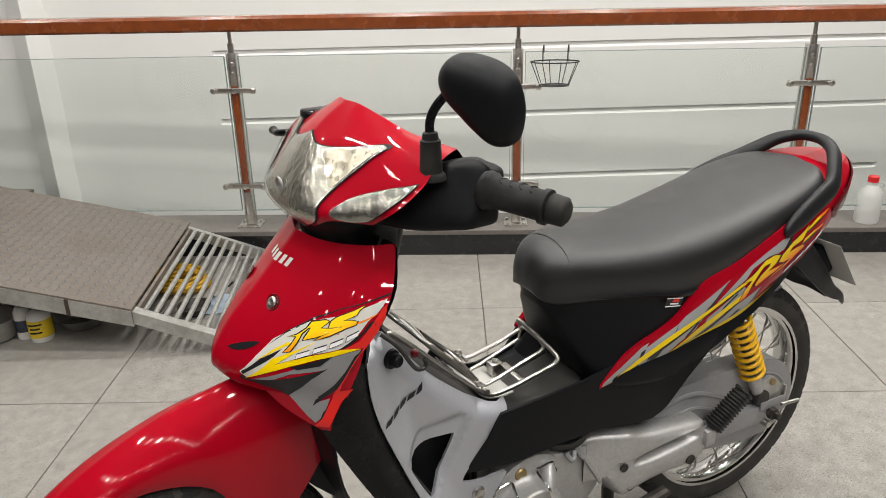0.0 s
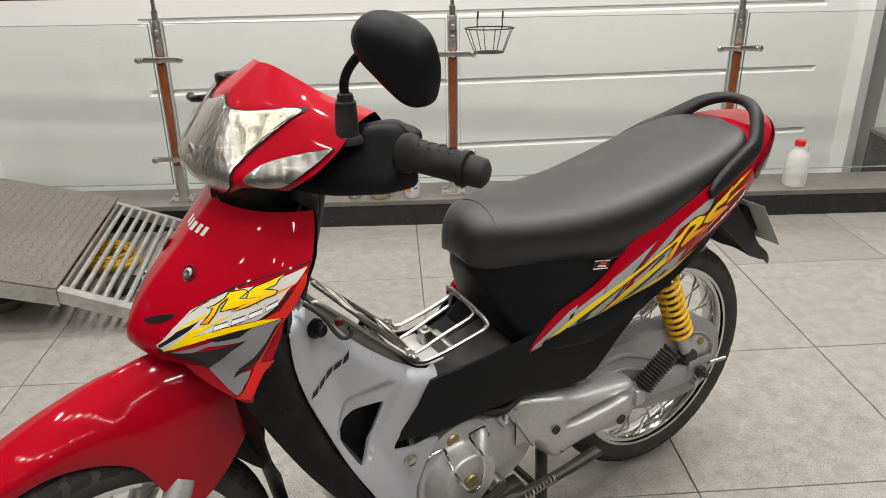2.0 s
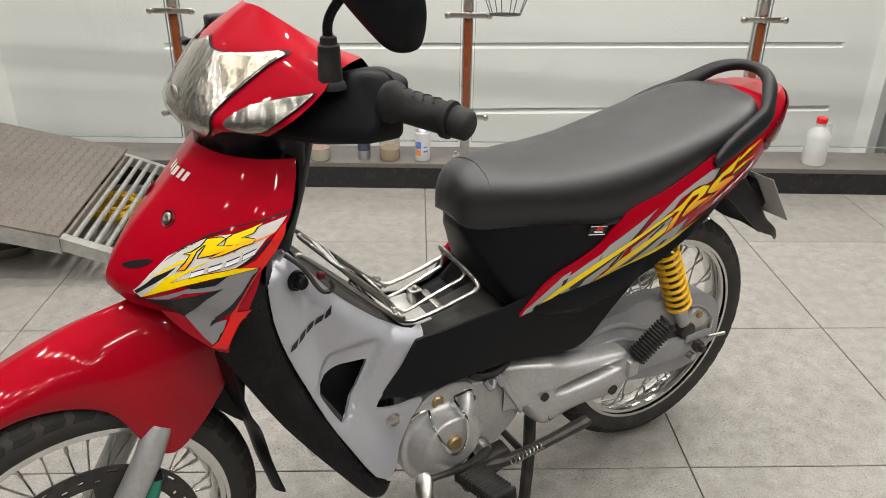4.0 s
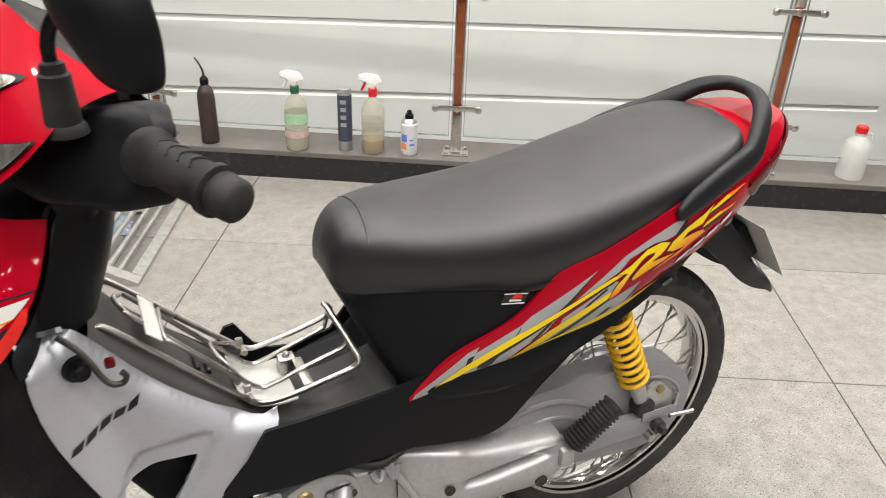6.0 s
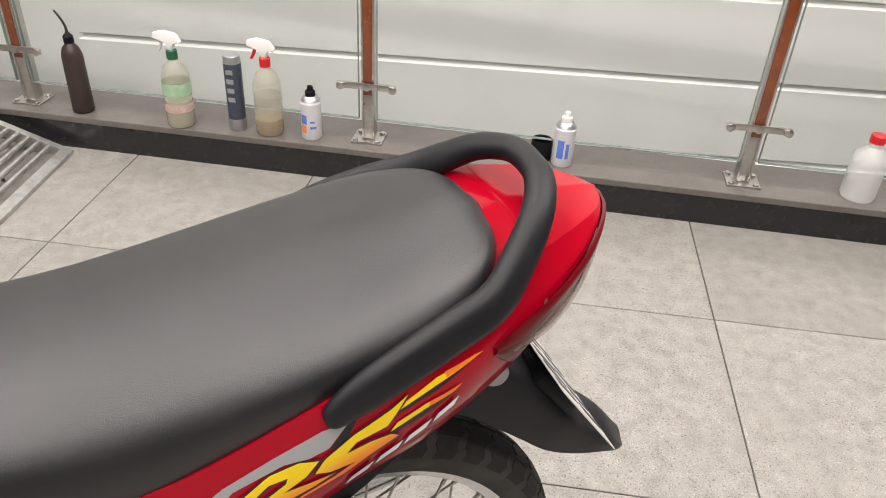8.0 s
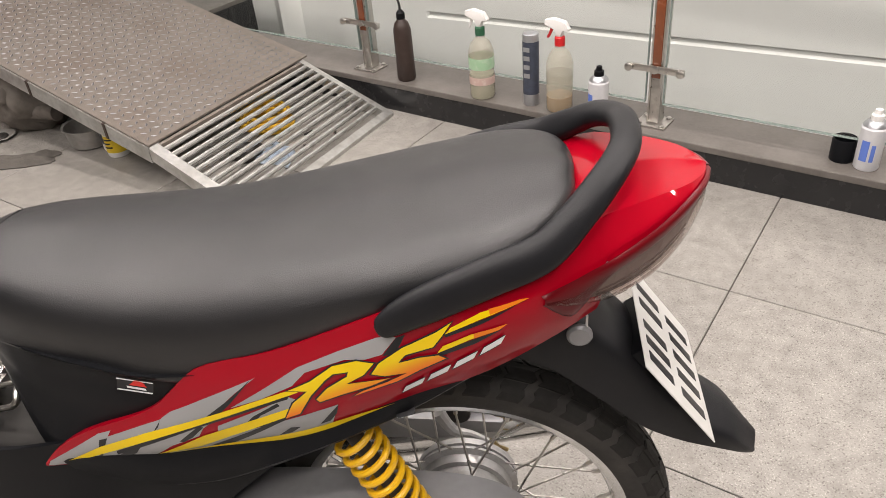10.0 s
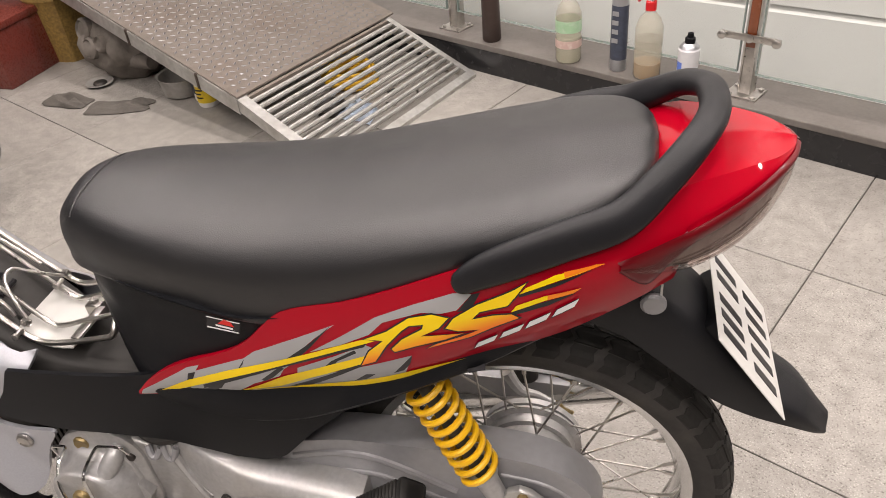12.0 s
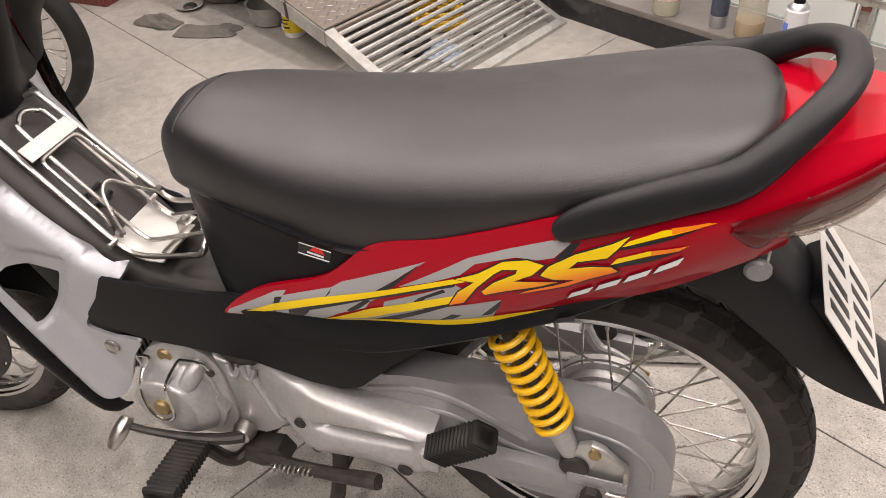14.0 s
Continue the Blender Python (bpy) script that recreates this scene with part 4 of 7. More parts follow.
# engine
eng = part("engine", prism_bm([(-0.66, 0.235), (-0.60, 0.20), (-0.50, 0.195), (-0.42, 0.24), (-0.40, 0.34), (-0.45, 0.405), (-0.58, 0.41), (-0.65, 0.36)], -0.085, 0.11, 0, 0.02), M_ALLOY, bike, "dusty cast alloy engine block")
cyl = bmesh.new()
for k in range(9):
    x = -0.69 - k * 0.011
    prism_bm([(x, 0.27), (x, 0.42), (x - 0.006, 0.425), (x - 0.006, 0.275)], -0.075, 0.075, 0, 0, cyl)
part("cylinder_fins", cyl, M_DARK_STEEL, eng, smooth=False)
face = [(-0.535, 0.320), (-0.538, 0.372), (-0.558, 0.402), (-0.600, 0.414), (-0.652, 0.396), (-0.688, 0.348), (-0.700, 0.300), (-0.692, 0.252), (-0.660, 0.216), (-0.612, 0.207), (-0.562, 0.222), (-0.534, 0.272)]
rings = []
for y, f, r, cz in ((-0.083, 0.0, 0.08, 0.302), (-0.114, 0.0, 0.08, 0.302), (-0.120, 0.06, 0.08, 0.302), (-0.123, 0.45, 0.077, 0.303), (-0.127, 0.85, 0.072, 0.304), (-0.141, 1.0, 0.0685, 0.306), (-0.154, 1.0, 0.062, 0.312), (-0.163, 1.0, 0.0565, 0.318), (-0.1665, 1.0, 0.053, 0.320), (-0.1685, 1.0, 0.048, 0.321), (-0.1695, 1.0, 0.026, 0.322)):
    ring = []
    for x, z in face:
        a = math.atan2(z - 0.302, x + 0.612)
        ring.append((x + (-0.616 + r * math.cos(a) - x) * f, y, z + (cz + r * math.sin(a) - z) * f))
    rings.append(ring)
part("left_cover", loft_bm(rings, 3, 4, True, True), M_ALLOY, eng, "rounded cast alloy crankcase cover", angle=40)
cov = [(-0.60, 0.392), (-0.55, 0.398), (-0.50, 0.380), (-0.465, 0.405), (-0.448, 0.36), (-0.432, 0.30), (-0.45, 0.262), (-0.50, 0.245), (-0.56, 0.226), (-0.575, 0.30)]
part("gear_cover", prism_bm(cov, -0.114, -0.07, 2, 0.010), M_ALLOY, eng, "cast alloy gear cover")
part("cover_boss", tube_bm([(-0.594, -0.156, 0.344), (-0.586, -0.152, 0.354), (-0.576, -0.140, 0.369), (-0.569, -0.128, 0.384), (-0.566, -0.120, 0.390)], [0.004, 0.0115, 0.0145, 0.0125, 0.006], 16, None, False, 4), M_ALLOY, eng, "pear-shaped boss on the cover")
lug = [(-0.589, 0.290), (-0.568, 0.312), (-0.547, 0.328), (-0.534, 0.302), (-0.552, 0.262), (-0.568, 0.247), (-0.584, 0.256)]
part("cover_lug", prism_bm(lug, -0.139, -0.10, 0, 0.004), M_ALLOY, eng)
part("clutch_arm", prism_bm([(-0.575, 0.392), (-0.561, 0.384), (-0.552, 0.356), (-0.545, 0.328), (-0.562, 0.312), (-0.580, 0.335)], -0.131, -0.10, 0, 0.004), M_ALLOY, eng)
for x, z in ((-0.50, 0.262), (-0.455, 0.285), (-0.475, 0.385), (-0.70, 0.345), (-0.71, 0.255), (-0.66, 0.215)):
    part("case_screw", lathe_bm([(0.006, 0), (0.006, 0.006), (0.003, 0.007)], 10, None, Matrix.Translation((x, -0.104, z)) @ pose(0, 0, 0, 90)), M_DARK_STEEL, eng)
for x, z, r, y in ((-0.626, 0.386, 0.0135, -0.118), (-0.618, 0.327, 0.0145, -0.1685)):
    part("filler_plug", lathe_bm([(r, 0), (r, 0.006), (r * 0.8, 0.009), (r * 0.3, 0.008)], 18, None, Matrix.Translation((x, y, z)) @ pose(0, 0, 0, 90)), M_BRASS, eng, "dull brass plug")
wire = [(-0.681, -0.112, 0.300), (-0.681, -0.118, 0.335), (-0.681, -0.125, 0.366), (-0.677, -0.127, 0.376), (-0.656, -0.129, 0.382), (-0.650, -0.133, 0.382), (-0.653, -0.150, 0.372), (-0.650, -0.168, 0.352), (-0.640, -0.178, 0.330), (-0.630, -0.180, 0.314), (-0.619, -0.180, 0.308), (-0.607, -0.179, 0.310), (-0.597, -0.176, 0.320), (-0.594, -0.177, 0.350), (-0.596, -0.174, 0.374), (-0.598, -0.164, 0.382), (-0.599, -0.140, 0.388), (-0.596, -0.130, 0.391), (-0.588, -0.129, 0.392), (-0.566, -0.129, 0.394), (-0.557, -0.128, 0.390), (-0.554, -0.124, 0.374)]
part("engine_guard", tube_bm(wire, 0.0026, 8, None, False, 3), M_CHROME, eng, "bent steel rod guard")
hose = [(-0.545, -0.100, 0.404), (-0.52, -0.110, 0.400), (-0.495, -0.112, 0.400), (-0.465, -0.106, 0.410)]
part("guard_clip", lathe_bm([(0.0075, 0), (0.0075, 0.008), (0.004, 0.010)], 12, None, Matrix.Translation((-0.554, -0.118, 0.369)) @ pose(0, 0, 0, 90)), M_DARK_STEEL, eng)
for a in ([(-0.522, -0.117, 0.392), (-0.516, -0.124, 0.380), (-0.508, -0.124, 0.378), (-0.502, -0.117, 0.390)], [(-0.497, -0.116, 0.395), (-0.492, -0.123, 0.380), (-0.484, -0.123, 0.376), (-0.478, -0.116, 0.392)]):
    part("cable_clip", tube_bm(a, 0.0055, 8, None, False, 3), M_GREY, eng)
part("breather_hose", tube_bm(hose, 0.0075, 10, None, False, 3), M_DARK_STEEL, eng)

# long alloy bracket to the rear peg
secs = []
for x, zt, zb, yo, g in ((-0.478, 0.404, 0.352, -0.116, 0.0), (-0.462, 0.406, 0.325, -0.124, 0.0), (-0.435, 0.406, 0.298, -0.133, 0.0), (-0.405, 0.403, 0.264, -0.144, 0.0), (-0.385, 0.400, 0.262, -0.149, 0.0), (-0.368, 0.393, 0.270, -0.151, 0.010), (-0.340, 0.387, 0.277, -0.153, 0.028), (-0.300, 0.383, 0.283, -0.155, 0.030), (-0.258, 0.380, 0.284, -0.158, 0.024), (-0.232, 0.378, 0.288, -0.160, 0.008), (-0.216, 0.376, 0.294, -0.161, 0.0), (-0.200, 0.372, 0.304, -0.158, 0.0)):
    zm = 0.335 + 0.13 * (x + 0.376)
    secs.append([(x, -0.10, zt - 0.004), (x, yo + 0.016, zt), (x, yo + 0.003, zt - 0.010), (x, yo - 0.001, zm + 0.017), (x, yo + g * 0.25, zm + 0.012), (x, yo + g, zm + 0.004), (x, yo + g * 0.9, zm - 0.004), (x, yo - 0.0015, zm - 0.013), (x, yo - 0.001, zb + 0.018), (x, yo + 0.010, zb), (x, -0.10, zb + 0.006)])
part("peg_bracket", loft_bm(secs, 4, 3, True, True), M_ALLOY, bike, "cast alloy rear peg bracket with a long groove", angle=50)
part("bracket_rib", tube_bm([(-0.490, -0.113, 0.398), (-0.484, -0.118, 0.380), (-0.468, -0.124, 0.350), (-0.450, -0.130, 0.316), (-0.444, -0.128, 0.302)], [0.004, 0.007, 0.007, 0.006, 0.004], 8, None, False, 4), M_ALLOY, bike)
for x, y, z, r in ((-0.402, -0.1455, 0.332, 0.009), (-0.384, -0.146, 0.279, 0.007), (-0.240, -0.159, 0.301, 0.011)):
    part("bracket_bolt", lathe_bm([(r, 0), (r, 0.004), (r * 0.6, 0.002)], 16, None, Matrix.Translation((x, y, z)) @ pose(0, 0, 0, 90)), M_DARK_STEEL, bike)


def ridged_peg(name, a, b, w, h, n, label, turn=0):
    """A ribbed rubber block from a to b, w wide and h high."""
    a, b = Vector(a), Vector(b)
    d = (b - a).normalized()
    side = d.cross(Vector((0, 0, 1))).normalized()
    side = Matrix.Rotation(radians(turn), 3, d) @ side
    up = side.cross(d)
    m = Matrix((( side.x, d.x, up.x, a.x), (side.y, d.y, up.y, a.y), (side.z, d.z, up.z, a.z), (0, 0, 0, 1)))
    ln = (b - a).length
    bm = box_bm((-w * 0.45, 0, -h * 0.43), (w * 0.45, ln, h * 0.42), h * 0.15)
    ribs = []
    for k in range(n):
        y = ln * (0.04 + 0.86 * k / n)
        ribs.append(box_bm((-w * 0.5, y, -h * 0.5), (w * 0.5, y + ln * 0.55 / n, h * 0.5), h * 0.05, None, 1))
    ribs.append(box_bm((-w * 0.5, ln * 0.93, -h * 0.52), (w * 0.5, ln, h * 0.52), h * 0.15, None, 2))
    bm.transform(m)
    ob = part(name, bm, M_RUBBER, bike, label, angle=40)
    for r in ribs:
        r.transform(m)
        part("rib", r, M_RUBBER, ob, angle=40)
    return ob


ridged_peg("footpeg", (-0.590, -0.160, 0.245), (-0.576, -0.278, 0.266), 0.052, 0.024, 13, "ribbed black rubber footpeg")
ridged_peg("footpeg", (-0.590, 0.160, 0.245), (-0.576, 0.278, 0.266), 0.052, 0.024, 13, "ribbed black rubber footpeg")
ridged_peg("passenger_peg", (-0.193, -0.163, 0.362), (-0.118, -0.170, 0.430), 0.034, 0.040, 12, "folded ribbed rubber passenger peg", 20)
part("peg_hinge", box_bm((-0.212, -0.172, 0.325), (-0.185, -0.138, 0.362), 0.005), M_ALLOY, bike)
for q in (-1, 1):
    part("peg_bar", tube_bm([(-0.50, q * 0.03, 0.20), (-0.53, q * 0.10, 0.185), (-0.555, q * 0.13, 0.168), (-0.570, q * 0.145, 0.185), (-0.582, q * 0.158, 0.225), (-0.588, q * 0.165, 0.244)], 0.012, 10, None, False, 4), M_DARK_STEEL, bike, "greasy dark steel peg bar")
sh = part("gear_lever", tube_bm([(-0.522, -0.138, 0.246), (-0.555, -0.155, 0.250), (-0.60, -0.172, 0.262), (-0.649, -0.188, 0.280), (-0.680, -0.190, 0.284)], [0.010, 0.009, 0.007, 0.006, 0.006], 10, None, False, 4), M_DARK_STEEL, bike, "worn steel gear lever")
part("lever_pad", tube_bm([(-0.688, -0.180, 0.292), (-0.690, -0.188, 0.286), (-0.698, -0.206, 0.270), (-0.703, -0.218, 0.260)], [0.012, 0.017, 0.017, 0.012], 12, None, False, 2, 0.7), M_STEEL, sh, "worn steel lever pad")
part("lever_boss", lathe_bm([(0.018, 0), (0.019, 0.008), (0.015, 0.020), (0.010, 0.022)], 16, None, Matrix.Translation((-0.528, -0.118, 0.243)) @ pose(0, 0, 0, 90)), M_STEEL, sh)
st = part("side_stand", tube_bm([(-0.52, -0.125, 0.198), (-0.46, -0.138, 0.200), (-0.38, -0.145, 0.215), (-0.30, -0.152, 0.236), (-0.292, -0.153, 0.238)], [0.014, 0.012, 0.011, 0.013, 0.010], 10, None, False, 3), M_DARK_STEEL, bike, "folded dark steel side stand")
pts = [(-0.475 + 0.00075 * k, -0.152 + 0.006 * math.sin(k * 0.55), 0.204 + 0.00014 * k + 0.006 * math.cos(k * 0.55)) for k in range(100)]
part("stand_spring", tube_bm(pts, 0.0016, 5), M_STEEL, st)
part("stand_pivot", prism_bm([(-0.545, 0.17), (-0.53, 0.215), (-0.47, 0.225), (-0.455, 0.20), (-0.47, 0.18), (-0.51, 0.165)], -0.135, -0.10, 0, 0.006), M_DARK_STEEL, st)
for s in (-1, 1):
    part("centre_stand_leg", tube_bm([(-0.385, s * 0.085, 0.24), (-0.392, s * 0.10, 0.14), (-0.412, s * 0.125, 0.022), (-0.385, s * 0.135, 0.009)], [0.013, 0.013, 0.012, 0.009], 10, None, False, 3), M_DARK_STEEL, bike, "dark steel centre stand leg")
part("centre_stand_bar", tube_bm([(-0.392, -0.10, 0.14), (-0.392, 0.10, 0.14)], 0.008, 10), M_DARK_STEEL, bike)
part("exhaust", tube_bm([(-0.78, 0.02, 0.30), (-0.80, 0.05, 0.22), (-0.66, 0.10, 0.175), (-0.4, 0.135, 0.19), (-0.2, 0.15, 0.25), (0.15, 0.155, 0.33)], [0.014, 0.014, 0.015, 0.02, 0.036, 0.038], 14, None, False, 5), M_CHROME, bike, "chrome exhaust pipe")

# front mudguard
secs = []
for rx, rz, ex, ey, ez in ((-1.515, 0.36, -1.50, -0.045, 0.335), (-1.47, 0.45, -1.45, -0.064, 0.415), (-1.415, 0.512, -1.385, -0.072, 0.482), (-1.345, 0.562, -1.30, -0.077, 0.545), (-1.27, 0.606, -1.225, -0.080, 0.560), (-1.19, 0.642, -1.15, -0.083, 0.535),
                           (-1.135, 0.660, -1.108, -0.086, 0.462), (-1.085, 0.672, -1.072, -0.086, 0.430), (-1.035, 0.675, -1.026, -0.088, 0.468), (-0.985, 0.665, -0.980, -0.086, 0.53), (-0.955, 0.645, -0.950, -0.080, 0.57)):
    rx, ex = rx, ex
    def along(f):
        return rx + (ex - rx) * f, rz + (ez - rz) * f
    a, b, c = along(0.10), along(0.35), along(0.7)
    yc = -0.018
    secs.append([(rx, yc, rz + 0.002), (a[0], yc + (ey - yc) * 0.55, a[1]), (b[0], yc + (ey - yc) * 0.92, b[1]), (c[0], ey * 1.02, c[1]), (ex, ey, ez)])
near = loft_bm(secs, 4, 4)
secs2 = [[(x, -0.036 - y, z) for x, y, z in s] for s in secs]
loft_bm(secs2, 4, 4, bm=near)
part("front_mudguard", solid(near, 0.003), M_RED, bike, "glossy red front mudguard", angle=60)

# fork and inner guard
for y in (-0.092, 0.025):
    part("fork_leg", tube_bm([(-1.085, y * 0.8, 0.48), (-1.11, y, 0.44), (-1.205, y, 0.277)], [0.0205, 0.0215, 0.0215], 18), M_ALLOY, bike, "dusty alloy fork leg")
part("hose_guide", box_bm((-1.108, -0.090, 0.388), (-1.094, -0.070, 0.406), 0.003), M_BLACK, bike, "black brake hose guide")
part("green_tape", tube_bm([(-1.101, -0.078, 0.392), (-1.113, -0.078, 0.366), (-1.126, -0.080, 0.340)], [0.010, 0.013, 0.012], 12), mat("green_tape", (0.02, 0.22, 0.15), 0.45, stain=0.4, stain_scale=60, stain_rgb=(0.05, 0.3, 0.22)), bike, "strip of green tape behind the fork leg")
part("front_axle", tube_bm([(-1.215, -0.115, 0.277), (-1.215, 0.045, 0.277)], 0.008, 12), M_STEEL, bike)
part("steering_neck", tube_bm([(-1.02, -0.02, 0.60), (-0.90, 0, 0.90)], 0.035, 14), M_BLACK_GLOSS, bike)
secs = [[(x, -w, z), (x - 0.012, -w * 0.5, z), (x - 0.016, 0, z), (x - 0.012, w * 0.5, z), (x, w, z)] for x, z, w in ((-0.985, 0.67, 0.15), (-0.98, 0.58, 0.15), (-0.966, 0.50, 0.135), (-0.945, 0.44, 0.105), (-0.925, 0.37, 0.05), (-0.912, 0.30, 0.04), (-0.89, 0.215, 0.028))]
part("inner_side", prism_bm([(-1.03, 0.60), (-0.96, 0.62), (-0.945, 0.50), (-0.955, 0.425), (-0.970, 0.440), (-0.998, 0.470), (-1.01, 0.50)], -0.060, -0.052, 0, 0.002), M_BLACK, bike, "black inner guard side")
part("inner_guard", solid(loft_bm(secs, 3, 3), 0.004), M_BLACK, bike, "black inner mudguard flap", angle=60)

# front cover
rows = []
for z, pts in ((0.888, ((-0.962, 0), (-0.950, -0.055), (-0.930, -0.100), (-0.900, -0.135), (-0.866, -0.152))),
               (0.862, ((-0.985, 0), (-0.970, -0.058), (-0.945, -0.108), (-0.910, -0.147), (-0.873, -0.167))),
               (0.815, ((-1.030, 0), (-1.013, -0.060), (-0.980, -0.118), (-0.935, -0.164), (-0.893, -0.187))),
               (0.770, ((-1.074, 0), (-1.055, -0.058), (-1.018, -0.115), (-0.968, -0.168), (-0.928, -0.190))),
               (0.725, ((-1.105, 0), (-1.090, -0.050), (-1.052, -0.108), (-0.995, -0.163), (-0.944, -0.188))),
               (0.698, ((-1.112, 0), (-1.098, -0.046), (-1.062, -0.100), (-1.005, -0.158), (-0.956, -0.185))),
               (0.680, ((-1.100, 0), (-1.088, -0.044), (-1.056, -0.094), (-1.010, -0.150), (-0.962, -0.182)))):
    rows.append([(x, y, z + 0.012 * (abs(y) / 0.19) ** 2) for x, y in pts])
bm = loft_bm(rows, 5, 5, mirror=True)
flank = [[(-1.058, -0.094, 0.686), (-1.03, -0.133, 0.692), (-0.995, -0.160, 0.700), (-0.958, -0.183, 0.710)],
         [(-1.040, -0.126, 0.668), (-1.02, -0.148, 0.673), (-0.995, -0.166, 0.679), (-0.970, -0.181, 0.686)],
         [(-1.016, -0.156, 0.652), (-1.008, -0.163, 0.654), (-0.999, -0.171, 0.657), (-0.985, -0.180, 0.661)],
         [(-1.001, -0.169, 0.642), (-0.998, -0.171, 0.642), (-0.995, -0.174, 0.642), (-0.990, -0.178, 0.642)]]
loft_bm(flank, 4, 4, mirror=True, bm=bm)
COVER = tree_of(bm)
part("front_cover", bm, M_RED, bike, "glossy red front cover", angle=60)

# leg shields
rows = [[(-1.02, -0.136, 0.672), (-0.99, -0.156, 0.70), (-0.96, -0.168, 0.735), (-0.923, -0.158, 0.760)],
        [(-1.004, -0.163, 0.648), (-0.978, -0.171, 0.66), (-0.95, -0.171, 0.68), (-0.914, -0.150, 0.70)],
        [(-0.983, -0.165, 0.600), (-0.963, -0.171, 0.605), (-0.938, -0.169, 0.615), (-0.905, -0.149, 0.63)],
        [(-0.929, -0.165, 0.493), (-0.914, -0.171, 0.498), (-0.895, -0.168, 0.505), (-0.866, -0.147, 0.515)],
        [(-0.884, -0.165, 0.419), (-0.869, -0.170, 0.424), (-0.852, -0.166, 0.43), (-0.826, -0.146, 0.44)],
        [(-0.826, -0.163, 0.331), (-0.815, -0.166, 0.334), (-0.802, -0.162, 0.338), (-0.780, -0.142, 0.345)],
        [(-0.782, -0.158, 0.266), (-0.772, -0.160, 0.264), (-0.758, -0.156, 0.264), (-0.738, -0.140, 0.268)],
        [(-0.760, -0.150, 0.246), (-0.752, -0.150, 0.246), (-0.742, -0.146, 0.248), (-0.726, -0.132, 0.254)]]
bm = loft_bm(rows, 5, 4, mirror=True)
part("leg_shield", solid(bm, 0.005), M_BLACK_GLOSS, bike, "satin black leg shields", angle=60)
for s in (-1, 1):
    edge = [(-0.862, s * 0.150, 0.888), (-0.878, s * 0.180, 0.842), (-0.900, s * 0.184, 0.80), (-0.924, s * 0.176, 0.762), (-0.925, s * 0.160, 0.72)]
    inner = [(-0.862, s * 0.10, 0.885), (-0.885, s * 0.104, 0.84), (-0.900, s * 0.105, 0.80), (-0.900, s * 0.108, 0.76), (-0.895, s * 0.11, 0.72)]
    mid = [tuple((p + q) / 2 + (0.004 if i == 0 else 0) for i, (p, q) in enumerate(zip(a, b))) for a, b in zip(edge, inner)]
    part("shield_back", loft_bm([edge, mid, inner], 3, 3), M_BLACK, bike, "black inner face of the leg shield", angle=60)
sec = [[(-0.868, -0.10, 0.885), (-0.845, -0.075, 0.888), (-0.800, -0.045, 0.888), (-0.790, -0.01, 0.888), (-0.800, 0.025, 0.888), (-0.850, 0.065, 0.888), (-0.868, 0.10, 0.885)],
       [(-0.905, -0.105, 0.80), (-0.865, -0.08, 0.80), (-0.822, -0.045, 0.80), (-0.808, -0.01, 0.80), (-0.822, 0.025, 0.80), (-0.875, 0.065, 0.80), (-0.905, 0.105, 0.80)],
       [(-0.895, -0.11, 0.72), (-0.870, -0.08, 0.715), (-0.848, -0.045, 0.712), (-0.840, -0.01, 0.71), (-0.848, 0.025, 0.712), (-0.870, 0.07, 0.715), (-0.895, 0.11, 0.72)]]
part("knee_panel", loft_bm(sec, 4, 4), M_BLACK, bike, "matt black knee panel", angle=60)

# silver frame covers
outer = [(-0.912, 0.744), (-0.895, 0.749), (-0.872, 0.735), (-0.835, 0.688), (-0.802, 0.645), (-0.754, 0.600), (-0.705, 0.561), (-0.668, 0.545), (-0.648, 0.545), (-0.656, 0.525), (-0.672, 0.500),
         (-0.700, 0.478), (-0.735, 0.446), (-0.748, 0.424), (-0.738, 0.416), (-0.704, 0.410), (-0.666, 0.412), (-0.660, 0.404), (-0.678, 0.380), (-0.694, 0.350), (-0.706, 0.320), (-0.716, 0.296), (-0.735, 0.288),
         (-0.766, 0.302), (-0.807, 0.376), (-0.843, 0.447), (-0.873, 0.520), (-0.898, 0.586), (-0.913, 0.636), (-0.920, 0.683), (-0.920, 0.726)]
hole = [(-0.852, 0.508), (-0.840, 0.526), (-0.770, 0.524), (-0.763, 0.512), (-0.800, 0.446), (-0.815, 0.433), (-0.824, 0.440), (-0.850, 0.492)]
dish = [(-0.862, 0.515), (-0.845, 0.545), (-0.826, 0.557), (-0.745, 0.561), (-0.728, 0.550), (-0.752, 0.500), (-0.792, 0.436), (-0.812, 0.420), (-0.832, 0.438), (-0.858, 0.490)]
front_edge = [(-0.912, 0.744), (-0.920, 0.70), (-0.898, 0.586), (-0.843, 0.447), (-0.75, 0.285)]
top_edge = [(-0.912, 0.744), (-0.872, 0.735), (-0.802, 0.645), (-0.705, 0.561), (-0.648, 0.545)]


def to_line(x, z, line):
    best = 9.0
    for (ax, az), (bx, bz) in zip(line, line[1:]):
        f = max(0.0, min(1.0, ((x - ax) * (bx - ax) + (z - az) * (bz - az)) / ((bx - ax) ** 2 + (bz - az) ** 2)))
        best = min(best, math.hypot(x - ax - f * (bx - ax), z - az - f * (bz - az)))
    return best


def inside(x, z, loop):
    hit = False
    for (ax, az), (bx, bz) in zip(loop, loop[1:] + loop[:1]):
        if (az > z) != (bz > z) and x < ax + (z - az) * (bx - ax) / (bz - az):
            hit = not hit
    return hit


